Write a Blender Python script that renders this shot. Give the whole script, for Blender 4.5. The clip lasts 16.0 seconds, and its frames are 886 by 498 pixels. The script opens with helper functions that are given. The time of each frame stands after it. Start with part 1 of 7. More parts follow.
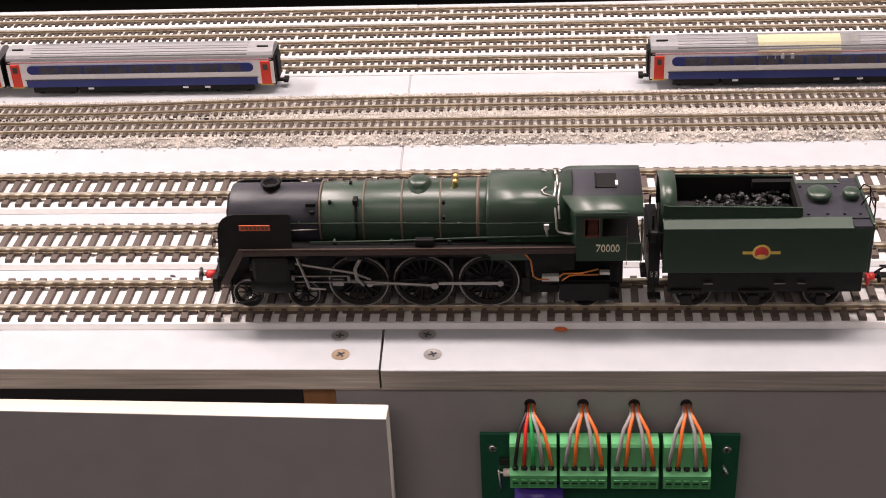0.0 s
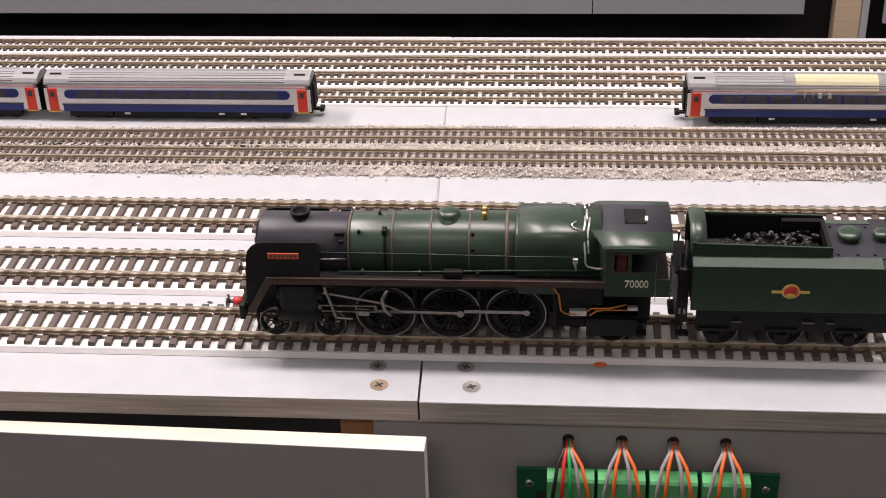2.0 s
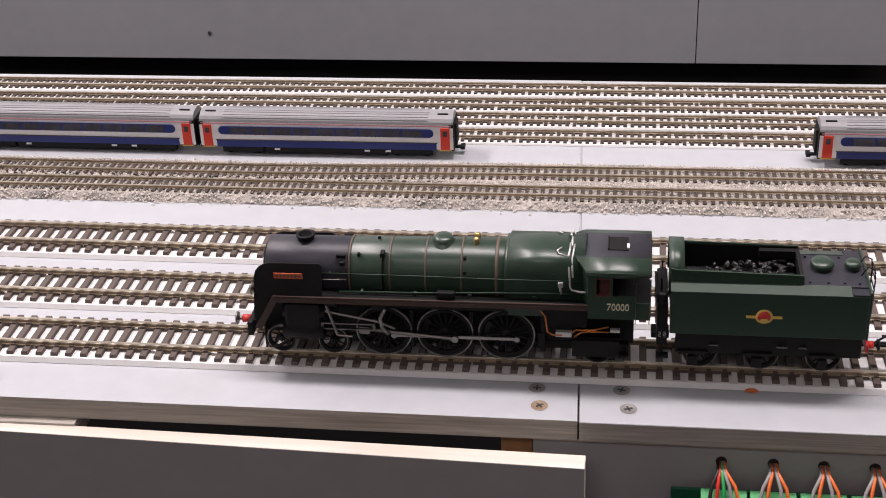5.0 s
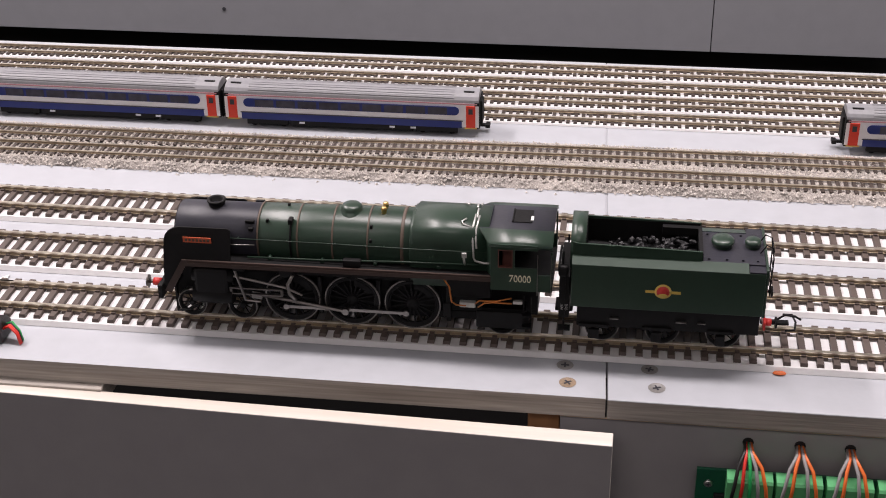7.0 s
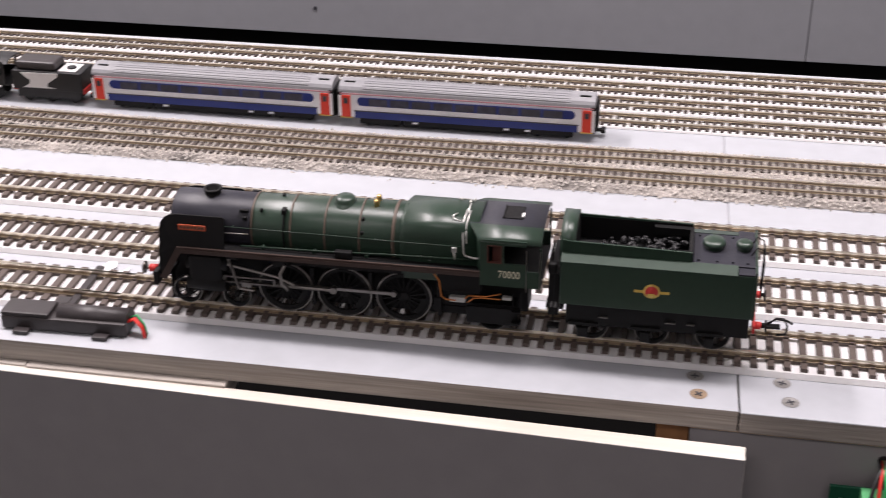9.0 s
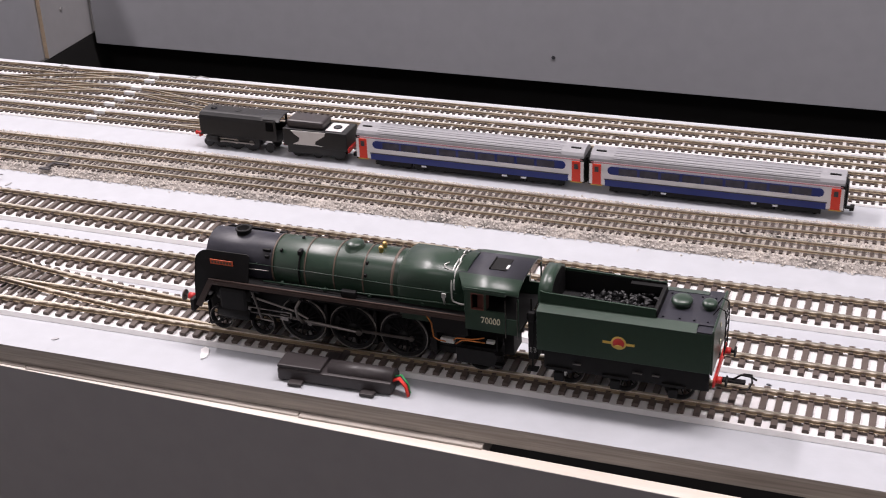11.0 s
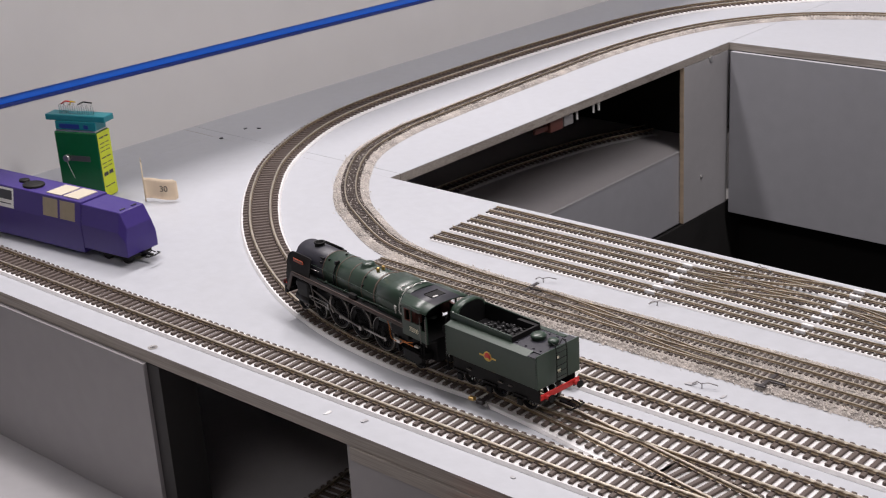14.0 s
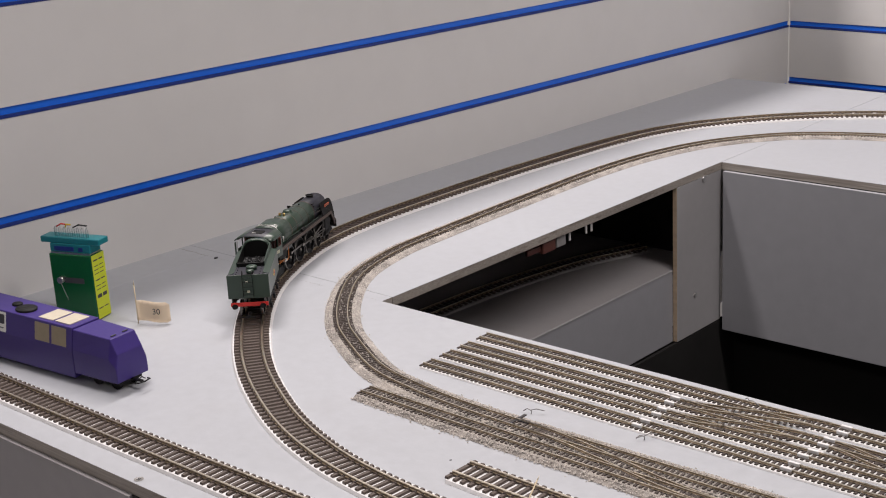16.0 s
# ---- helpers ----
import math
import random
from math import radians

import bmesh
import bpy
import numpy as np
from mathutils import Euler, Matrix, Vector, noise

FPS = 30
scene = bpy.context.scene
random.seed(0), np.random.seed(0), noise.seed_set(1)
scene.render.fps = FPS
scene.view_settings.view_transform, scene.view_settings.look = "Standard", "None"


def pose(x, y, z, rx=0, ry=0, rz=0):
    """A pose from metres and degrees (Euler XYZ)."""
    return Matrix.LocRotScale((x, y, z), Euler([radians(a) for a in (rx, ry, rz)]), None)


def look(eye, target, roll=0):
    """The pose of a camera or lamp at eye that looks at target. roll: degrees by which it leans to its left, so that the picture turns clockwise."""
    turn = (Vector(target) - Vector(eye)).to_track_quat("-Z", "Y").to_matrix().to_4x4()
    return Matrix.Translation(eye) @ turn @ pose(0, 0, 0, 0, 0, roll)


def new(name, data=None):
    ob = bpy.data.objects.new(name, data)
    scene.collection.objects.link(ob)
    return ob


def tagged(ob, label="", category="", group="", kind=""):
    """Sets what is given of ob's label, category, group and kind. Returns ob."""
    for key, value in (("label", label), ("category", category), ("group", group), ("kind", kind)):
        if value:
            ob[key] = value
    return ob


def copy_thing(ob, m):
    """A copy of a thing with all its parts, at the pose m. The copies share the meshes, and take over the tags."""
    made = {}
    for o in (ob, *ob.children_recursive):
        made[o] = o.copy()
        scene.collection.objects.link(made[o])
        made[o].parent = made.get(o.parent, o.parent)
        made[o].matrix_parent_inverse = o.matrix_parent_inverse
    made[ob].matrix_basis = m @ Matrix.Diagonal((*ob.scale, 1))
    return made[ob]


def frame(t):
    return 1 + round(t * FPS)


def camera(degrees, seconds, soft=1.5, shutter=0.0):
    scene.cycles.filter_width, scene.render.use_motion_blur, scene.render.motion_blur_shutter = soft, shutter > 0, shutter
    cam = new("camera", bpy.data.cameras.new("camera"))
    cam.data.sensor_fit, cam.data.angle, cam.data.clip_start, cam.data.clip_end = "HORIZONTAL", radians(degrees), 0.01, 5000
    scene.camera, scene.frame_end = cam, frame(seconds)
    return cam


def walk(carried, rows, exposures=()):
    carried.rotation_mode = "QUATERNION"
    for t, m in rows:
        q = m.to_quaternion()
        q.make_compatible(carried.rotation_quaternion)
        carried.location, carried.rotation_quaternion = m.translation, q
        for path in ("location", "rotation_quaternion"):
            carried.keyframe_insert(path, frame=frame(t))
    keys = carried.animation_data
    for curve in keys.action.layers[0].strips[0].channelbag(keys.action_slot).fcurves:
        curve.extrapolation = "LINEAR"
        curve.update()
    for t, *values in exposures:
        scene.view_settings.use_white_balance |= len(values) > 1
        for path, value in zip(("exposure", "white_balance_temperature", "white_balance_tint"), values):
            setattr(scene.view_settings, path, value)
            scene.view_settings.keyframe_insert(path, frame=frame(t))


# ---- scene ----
cam = camera(35.1, 16.0, soft=1.0, shutter=0.25)
PATH = [
    (0, (0.067, -0.429, 0.325), (-0.082, 1.259, -0.737), -3.0),
    (0.5, (0.063, -0.433, 0.325), (-0.084, 1.264, -0.722), -2.8),
    (1, (0.063, -0.432, 0.325), (-0.099, 1.268, -0.715), -3.1),
    (1.5, (0.062, -0.432, 0.327), (-0.096, 1.281, -0.693), -2.7),
    (2, (0.054, -0.429, 0.325), (-0.107, 1.282, -0.698), -1.9),
    (2.5, (0.048, -0.437, 0.33), (-0.149, 1.277, -0.681), -2.0),
    (3, (0.032, -0.449, 0.332), (-0.193, 1.276, -0.654), -1.8),
    (3.5, (0.021, -0.457, 0.334), (-0.234, 1.273, -0.636), -2.0),
    (4, (0.02, -0.46, 0.335), (-0.237, 1.28, -0.616), -2.5),
    (6.5, (0.009, -0.466, 0.327), (-0.244, 1.265, -0.642), -1.6),
    (7, (0.004, -0.467, 0.328), (-0.246, 1.263, -0.645), -0.9),
    (7.5, (0.002, -0.466, 0.327), (-0.247, 1.261, -0.65), -0.7),
    (8, (0.0, -0.466, 0.328), (-0.251, 1.269, -0.635), -0.5),
    (8.5, (-0.009, -0.465, 0.327), (-0.282, 1.266, -0.637), -0.6),
    (9, (-0.027, -0.466, 0.325), (-0.357, 1.253, -0.642), -0.6),
    (9.2, (-0.033, -0.462, 0.323), (-0.45, 1.24, -0.644), -1.0),
    (11.3, (-0.048, -0.489, 0.363), (-0.719, 1.156, -0.556), -2.6),
    (11.5, (-0.058, -0.489, 0.364), (-0.779, 1.145, -0.549), -2.6),
    (12, (-0.073, -0.495, 0.368), (-0.879, 1.113, -0.507), -2.4),
    (12.5, (-0.092, -0.497, 0.382), (-0.987, 1.078, -0.465), -3.2),
    (13, (-0.121, -0.503, 0.393), (-1.114, 1.034, -0.413), -2.7),
    (13.5, (-0.162, -0.509, 0.398), (-1.324, 0.928, -0.366), -2.9),
    (14, (-0.179, -0.506, 0.408), (-1.443, 0.861, -0.322), -3.6),
    (14.5, (-0.173, -0.499, 0.415), (-1.484, 0.848, -0.271), -4.0),
    (15, (-0.175, -0.499, 0.425), (-1.437, 0.895, -0.258), -2.6),
    (15.5, (-0.176, -0.502, 0.435), (-1.467, 0.886, -0.203), -2.7),
    (16, (-0.172, -0.495, 0.435), (-1.464, 0.907, -0.168), -3.2),
]
walk(cam, [(t, look(eye, to, roll)) for t, eye, to, roll in PATH],
     exposures=[(0.0, 0.31, 7100, 20), (3.0, 0.06, 6750, 18), (7.0, -0.05, 6600, 18), (9.0, 0.14, 6500, 18), (12.5, -0.18, 6450, 18), (14.0, -0.40, 6450, 14), (15.0, -0.57, 6450, 12), (16.0, -0.57, 6650, 13)])

# ---- light: overhead lamps placed from the shadows, and an added fill lamp ----
world = bpy.data.worlds.new("room_light")
scene.world = world
world.use_nodes = True
world.node_tree.nodes["Background"].inputs[0].default_value = (0.85, 0.85, 0.9, 1)
world.node_tree.nodes["Background"].inputs[1].default_value = 0.24


def light_panel(x, y, z, sx, sy, watts, colour):
    d = bpy.data.lights.new("ceiling_light", "AREA")
    d.shape, d.size, d.size_y, d.energy, d.color = "RECTANGLE", sx, sy, watts, colour
    ob = new("ceiling_light", d)
    ob.matrix_world = pose(x, y, z)
    return ob


LAMP = (1.0, 0.95, 0.93)
light_panel(0.28, 0.36, 1.88, 1.7, 0.22, 45, LAMP)
light_panel(-1.62, 0.75, 1.88, 0.18, 1.6, 66, LAMP)
# fill lamp added behind the camera to brighten the faces turned towards it
light_panel(-0.3, -1.75, 1.88, 2.4, 0.5, 15, LAMP)

# ---- materials ----
def node_mat(name, colour, rough=0.5, metal=0.0, scale=60.0, vary=0.12, bump=0.0, bump_scale=None, stain=0.0,
             stain_colour=(0.05, 0.04, 0.035), stretch=(1, 1, 1), island=0.0, coat=0.0, per_object=0.0, spec=0.5):
    """A surface of one colour with grain at two sizes, stains and fine relief."""
    m = bpy.data.materials.new(name)
    m.use_nodes = True
    nt = m.node_tree
    n, l = nt.nodes, nt.links
    b = n["Principled BSDF"]
    b.inputs["Roughness"].default_value, b.inputs["Metallic"].default_value = rough, metal
    b.inputs["Coat Weight"].default_value = coat
    b.inputs["Coat Roughness"].default_value = 0.3
    b.inputs["Specular IOR Level"].default_value = spec
    tc = n.new("ShaderNodeTexCoord")
    mp = n.new("ShaderNodeMapping")
    mp.inputs["Scale"].default_value = stretch
    l.new(tc.outputs["Object"], mp.inputs["Vector"])
    big, fine = n.new("ShaderNodeTexNoise"), n.new("ShaderNodeTexNoise")
    for tex, s, d in ((big, scale * 0.15, 3), (fine, scale * 4, 4)):
        tex.inputs["Scale"].default_value, tex.inputs["Detail"].default_value = s, d
        l.new(mp.outputs[0], tex.inputs["Vector"])
    add = n.new("ShaderNodeMath")
    add.operation = "ADD"
    l.new(big.outputs[0], add.inputs[0])
    l.new(fine.outputs[0], add.inputs[1])
    src = add.outputs[0]
    if island or per_object:
        g = n.new("ShaderNodeNewGeometry") if island else n.new("ShaderNodeObjectInfo")
        ma = n.new("ShaderNodeMath")
        ma.operation = "MULTIPLY_ADD"
        l.new(g.outputs["Random Per Island" if island else "Random"], ma.inputs[0])
        ma.inputs[1].default_value = island or per_object
        l.new(src, ma.inputs[2])
        src = ma.outputs[0]
    ramp = n.new("ShaderNodeMapRange")
    ramp.inputs["From Min"].default_value, ramp.inputs["From Max"].default_value = 0.6, 1.4
    ramp.inputs["To Min"].default_value, ramp.inputs["To Max"].default_value = 1 - vary, 1 + vary
    l.new(src, ramp.inputs["Value"])
    mul = n.new("ShaderNodeVectorMath")
    mul.operation = "SCALE"
    mul.inputs[0].default_value = colour
    l.new(ramp.outputs[0], mul.inputs["Scale"])
    out = mul.outputs[0]
    if stain:
        sp = n.new("ShaderNodeTexNoise")
        sp.inputs["Scale"].default_value, sp.inputs["Detail"].default_value = scale * 0.6, 6
        l.new(mp.outputs[0], sp.inputs["Vector"])
        sr = n.new("ShaderNodeMapRange")
        sr.inputs["From Min"].default_value, sr.inputs["From Max"].default_value = 0.55, 0.75
        sr.inputs["To Max"].default_value = stain
        l.new(sp.outputs[0], sr.inputs["Value"])
        mx = n.new("ShaderNodeMix")
        mx.data_type = "RGBA"
        mx.inputs["B"].default_value = (*stain_colour, 1)
        l.new(sr.outputs[0], mx.inputs["Factor"])
        l.new(out, mx.inputs["A"])
        out = mx.outputs["Result"]
    l.new(out, b.inputs["Base Color"])
    rr = n.new("ShaderNodeMapRange")
    rr.inputs["To Min"].default_value, rr.inputs["To Max"].default_value = rough * 0.85, min(1, rough * 1.15)
    l.new(fine.outputs[0], rr.inputs["Value"])
    l.new(rr.outputs[0], b.inputs["Roughness"])
    if bump:
        bt = n.new("ShaderNodeTexNoise")
        bt.inputs["Scale"].default_value, bt.inputs["Detail"].default_value = bump_scale or scale * 5, 5
        l.new(mp.outputs[0], bt.inputs["Vector"])
        bn = n.new("ShaderNodeBump")
        bn.inputs["Strength"].default_value, bn.inputs["Distance"].default_value = bump, 0.0006
        l.new(bt.outputs[0], bn.inputs["Height"])
        l.new(bn.outputs[0], b.inputs["Normal"])
    return m


M_TOP = node_mat("white_board_paint", (0.43, 0.445, 0.475), 0.5, scale=25, vary=0.07, bump=0.15, bump_scale=180, stain=0.12, stain_colour=(0.33, 0.32, 0.32))
M_GREY = node_mat("grey_panel_paint", (0.335, 0.322, 0.328), 0.55, scale=18, vary=0.07, bump=0.2, bump_scale=160, stain=0.10, stain_colour=(0.25, 0.24, 0.24))
M_LGREY = node_mat("light_grey_panel_paint", (0.40, 0.394, 0.405), 0.5, scale=18, vary=0.06, bump=0.15, bump_scale=150)
M_LGREY2 = node_mat("mid_grey_panel_paint", (0.375, 0.38, 0.41), 0.45, scale=14, vary=0.06, bump=0.15, bump_scale=150, stain=0.08, stain_colour=(0.33, 0.32, 0.33))
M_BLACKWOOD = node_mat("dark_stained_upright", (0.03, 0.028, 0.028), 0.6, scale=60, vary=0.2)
M_PLYEDGE = node_mat("painted_plywood_edge", (0.37, 0.335, 0.30), 0.7, scale=60, vary=0.40, bump=0.5, bump_scale=220, stretch=(0.12, 1, 4), stain=0.65, stain_colour=(0.10, 0.075, 0.06))
M_PINE = node_mat("bare_pine", (0.62, 0.48, 0.34), 0.65, scale=50, vary=0.2, bump=0.3, stretch=(0.1, 1, 1))
M_PALEWOOD = node_mat("pale_board_edge", (0.70, 0.66, 0.60), 0.6, scale=50, vary=0.15, bump=0.3, stretch=(0.08, 1, 1), stain=0.6, stain_colour=(0.42, 0.33, 0.24))
M_WALL = node_mat("white_wall_paint", (0.72, 0.71, 0.70), 0.6, scale=6, vary=0.03, bump=0.08, bump_scale=90)
# near-black: shade of the openings put into colour; also fills board joints
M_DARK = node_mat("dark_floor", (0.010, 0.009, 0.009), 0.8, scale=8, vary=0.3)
M_BATTEN = node_mat("brown_timber", (0.36, 0.17, 0.07), 0.65, scale=50, vary=0.25, bump=0.3, stretch=(1, 1, 0.1))
# greys of the unseen room, chosen for how much light they bounce
M_GREYWALL = node_mat("grey_low_bounce_wall", (0.22, 0.21, 0.21), 0.7, scale=6, vary=0.05)
M_BOUNCE = node_mat("pale_bounce_wall", (0.62, 0.61, 0.60), 0.7, scale=6, vary=0.05)
M_BLUE = node_mat("blue_trunking_plastic", (0.008, 0.17, 0.86), 0.35, scale=20, vary=0.06)
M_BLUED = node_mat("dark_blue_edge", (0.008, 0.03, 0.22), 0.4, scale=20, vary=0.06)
M_FOAM = node_mat("white_track_underlay", (0.74, 0.73, 0.73), 0.7, scale=60, vary=0.06, bump=0.3)
M_SLEEPER = node_mat("brown_plastic_sleeper", (0.080, 0.060, 0.051), 0.6, scale=200, vary=0.2, island=0.5)
M_SLEEPER_N = node_mat("dark_small_sleeper", (0.050, 0.037, 0.031), 0.6, scale=200, vary=0.2, island=0.5)
M_RAIL = node_mat("nickel_silver_rail", (0.84, 0.77, 0.64), 0.30, metal=1.0, scale=90, vary=0.2, stain=0.16, stain_colour=(0.28, 0.19, 0.11))
M_RAILSIDE = node_mat("tarnished_rail_side", (0.37, 0.295, 0.205), 0.42, metal=0.7, scale=90, vary=0.25)
M_BALLAST = node_mat("grey_ballast", (0.49, 0.455, 0.42), 0.9, scale=500, vary=0.45, island=1.2, bump=0.4)
M_BALLASTBED = node_mat("ballast_bed", (0.34, 0.31, 0.285), 0.95, scale=350, vary=0.9, bump=1.0, bump_scale=900)
M_COPPER = node_mat("solder_and_bare_wire", (0.75, 0.74, 0.72), 0.3, metal=1.0, scale=200, vary=0.1)
M_PALEBLUE = node_mat("pale_blue_putty", (0.62, 0.70, 0.72), 0.6, scale=200, vary=0.1)
M_MOTOR = node_mat("dusty_black_plastic", (0.035, 0.029, 0.030), 0.45, scale=120, vary=0.2, bump=0.1)

# ---- building tools ----
def part(name, bm, material, parent=None, label="", smooth=False):
    """Links a bmesh as one mesh object under a thing or a part."""
    me = bpy.data.meshes.new(name)
    bmesh.ops.recalc_face_normals(bm, faces=bm.faces)
    bm.to_mesh(me)
    bm.free()
    for mat in (material if isinstance(material, (list, tuple)) else [material]):
        me.materials.append(mat)
    if smooth:
        me.polygons.foreach_set("use_smooth", [True] * len(me.polygons))
    ob = new(name, me)
    ob.parent = parent
    if label:
        ob["label"] = label
    return ob


def empty(name, m=None, **tags):
    ob = new(name)
    ob.empty_display_size = 0.01
    if m is not None:
        ob.matrix_basis = m
    return tagged(ob, **tags)


def box(bm, x0, x1, y0, y1, z0, z1, bevel=0.0, mat=0, m=None):
    r = bmesh.ops.create_cube(bm, size=1)
    vs = r["verts"]
    for v in vs:
        v.co = Vector((x0 + (v.co.x + 0.5) * (x1 - x0), y0 + (v.co.y + 0.5) * (y1 - y0), z0 + (v.co.z + 0.5) * (z1 - z0)))
    fs = list({f for v in vs for f in v.link_faces})
    if bevel:
        es = list({e for v in vs for e in v.link_edges})
        r = bmesh.ops.bevel(bm, geom=es, offset=bevel, segments=2, affect="EDGES", profile=0.5)
        fs = r["faces"]
        vs = list({v for f in fs for v in f.verts})
        fs = list({f for v in vs for f in v.link_faces})
    for f in fs:
        f.material_index = mat
    if m is not None:
        for v in vs:
            v.co = m @ v.co
    return vs


def rod(bm, a, b, r, seg=8, r2=None, mat=0, caps=True):
    """A round bar from a to b."""
    a, b = Vector(a), Vector(b)
    q = (b - a).to_track_quat("Z", "Y").to_matrix()
    rings = []
    for p, rr in ((a, r), (b, r if r2 is None else r2)):
        rings.append([bm.verts.new(p + q @ Vector((rr * math.cos(2 * math.pi * i / seg), rr * math.sin(2 * math.pi * i / seg), 0))) for i in range(seg)])
    fs = [bm.faces.new((rings[0][i], rings[0][(i + 1) % seg], rings[1][(i + 1) % seg], rings[1][i])) for i in range(seg)]
    if caps:
        fs += [bm.faces.new(rings[0][::-1]), bm.faces.new(rings[1])]
    for f in fs:
        f.material_index = mat
        f.smooth = seg > 6 and len(f.verts) == 4
    return rings


def lathe(bm, profile, axis_m, seg=20, mat=0):
    """Turns a profile of (radius, height) round the z axis of axis_m."""
    rings = []
    for r, h in profile:
        if r < 1e-7:
            rings.append([bm.verts.new(axis_m @ Vector((0, 0, h)))])
        else:
            rings.append([bm.verts.new(axis_m @ Vector((r * math.cos(2 * math.pi * i / seg), r * math.sin(2 * math.pi * i / seg), h))) for i in range(seg)])
    for p, q in zip(rings, rings[1:]):
        for i in range(seg):
            j = (i + 1) % seg
            ring = [p[i], p[j], q[j], q[i]] if len(p) > 1 and len(q) > 1 else ([p[0], q[j], q[i]] if len(p) == 1 else [p[i], p[j], q[0]])
            if len(p) == 1 and len(q) == 1:
                continue
            f = bm.faces.new(ring)
            f.material_index, f.smooth = mat, True


def tube(bm, pts, r, seg=6, mat=0):
    """A bent wire through points."""
    pts = [Vector(p) for p in pts]
    rings = []
    for i, p in enumerate(pts):
        d = (pts[min(i + 1, len(pts) - 1)] - pts[max(i - 1, 0)]).normalized()
        q = d.to_track_quat("Z", "Y").to_matrix()
        rings.append([bm.verts.new(p + q @ Vector((r * math.cos(2 * math.pi * k / seg), r * math.sin(2 * math.pi * k / seg), 0))) for k in range(seg)])
    for a, b in zip(rings, rings[1:]):
        # the nearest start keeps the skin from twisting
        o = min(range(seg), key=lambda s: sum((a[k].co - b[(k + s) % seg].co).length for k in range(seg)))
        for k in range(seg):
            f = bm.faces.new((a[k], a[(k + 1) % seg], b[(k + 1 + o) % seg], b[(k + o) % seg]))
            f.smooth, f.material_index = True, mat
    bm.faces.new(rings[0][::-1]).material_index = mat
    bm.faces.new(rings[-1]).material_index = mat


def extrude_poly(bm, pts, lo, hi, plane="xz", mat=0):
    """A flat outline given in a plane, made solid between lo and hi of the third axis."""
    def at(p, h):
        return {"xz": (p[0], h, p[1]), "xy": (p[0], p[1], h), "yz": (h, p[0], p[1])}[plane]
    a = [bm.verts.new(at(p, lo)) for p in pts]
    b = [bm.verts.new(at(p, hi)) for p in pts]
    n = len(pts)
    fs = [bm.faces.new(a[::-1]), bm.faces.new(b)]
    fs += [bm.faces.new((a[i], a[(i + 1) % n], b[(i + 1) % n], b[i])) for i in range(n)]
    for f in fs:
        f.material_index = mat
    return fs


def smooth_path(ctrl, step=0.004):
    """An even run of points through control points (Catmull-Rom)."""
    c = [Vector((p[0], p[1], 0)) for p in ctrl]
    c = [2 * c[0] - c[1]] + c + [2 * c[-1] - c[-2]]
    dense = []
    for i in range(1, len(c) - 2):
        p0, p1, p2, p3 = c[i - 1:i + 3]
        k = max(4, int((p2 - p1).length / 0.002))
        for s in range(k):
            t = s / k
            dense.append(0.5 * ((2 * p1) + (p2 - p0) * t + (2 * p0 - 5 * p1 + 4 * p2 - p3) * t * t + (3 * p1 - p0 - 3 * p2 + p3) * t ** 3))
    dense.append(c[-2])
    out, left = [dense[0]], step
    for a, b in zip(dense, dense[1:]):
        d = (b - a).length
        while d >= left and d > 0:
            a = a + (b - a) * (left / d)
            out.append(a)
            d = (b - a).length
            left = step
        left -= d
    return out


def sides(pts):
    """The direction to the left of the way at each point."""
    res = []
    for i in range(len(pts)):
        d = (pts[min(i + 1, len(pts) - 1)] - pts[max(i - 1, 0)]).normalized()
        res.append(Vector((-d.y, d.x, 0)))
    return res


def sweep(bm, pts, profile, mat=0, closed=True):
    """Carries a profile of (offset to the left, height) along a way."""
    ss = sides(pts)
    rings = [[bm.verts.new((p + s * o) + Vector((0, 0, h))) for o, h in profile] for p, s in zip(pts, ss)]
    n = len(profile)
    for a, b in zip(rings, rings[1:]):
        for k in range(n if closed else n - 1):
            f = bm.faces.new((a[k], a[(k + 1) % n], b[(k + 1) % n], b[k]))
            f.material_index = mat[k] if isinstance(mat, list) else mat
    if closed:
        bm.faces.new(rings[0][::-1])
        bm.faces.new(rings[-1])

# ---- baseboards, fascia, well, walls, room ----
FAR_Y = 0.366                    # far edge of the front board
WELL_X, WELL_Y = -1.046, 0.966   # left and far edges of the open well
PLY = 0.0096


def wall_x(y):
    return -1.350 + 0.037 * (y - 0.3)


def slab(name, label, mats, *boxes, kind="structure", bevel=0.0):
    bm = bmesh.new()
    for b in boxes:
        box(bm, *b, bevel)
    return tagged(part(name, bm, mats), label, kind=kind)


def board(label, x0, x1, y0, y1, bevel=0.0005):
    """A painted plywood board: white on top, layered ply at the edges."""
    bm = bmesh.new()
    box(bm, x0, x1, y0, y1, -PLY, 0, bevel)
    for v in bm.verts:
        if abs(v.co.x) < 0.002:
            v.co.x += 0.0025 - 0.035 * v.co.y
    bm.normal_update()
    for f in bm.faces:
        f.material_index = 0 if f.normal.z > 0.3 else 1
    return tagged(part("baseboard", bm, [M_TOP, M_PLYEDGE]), label, kind="structure")


board("white painted plywood baseboard with storage tracks and screws", 0.0, 1.3, 0, FAR_Y)
b_left = board("white painted plywood baseboard under the parallel tracks", -1.30, -0.0008, 0.0005, FAR_Y, 0.0)
b_curve = board("white painted baseboard under the curved tracks", -1.40, WELL_X, 0.3800, 1.43)
board("white painted baseboard filling the corner", -1.40, WELL_X, FAR_Y + 0.0001, 0.3793, 0.0)
board("white painted baseboard end beside the wall", -1.40, -1.3003, 0.0, FAR_Y)
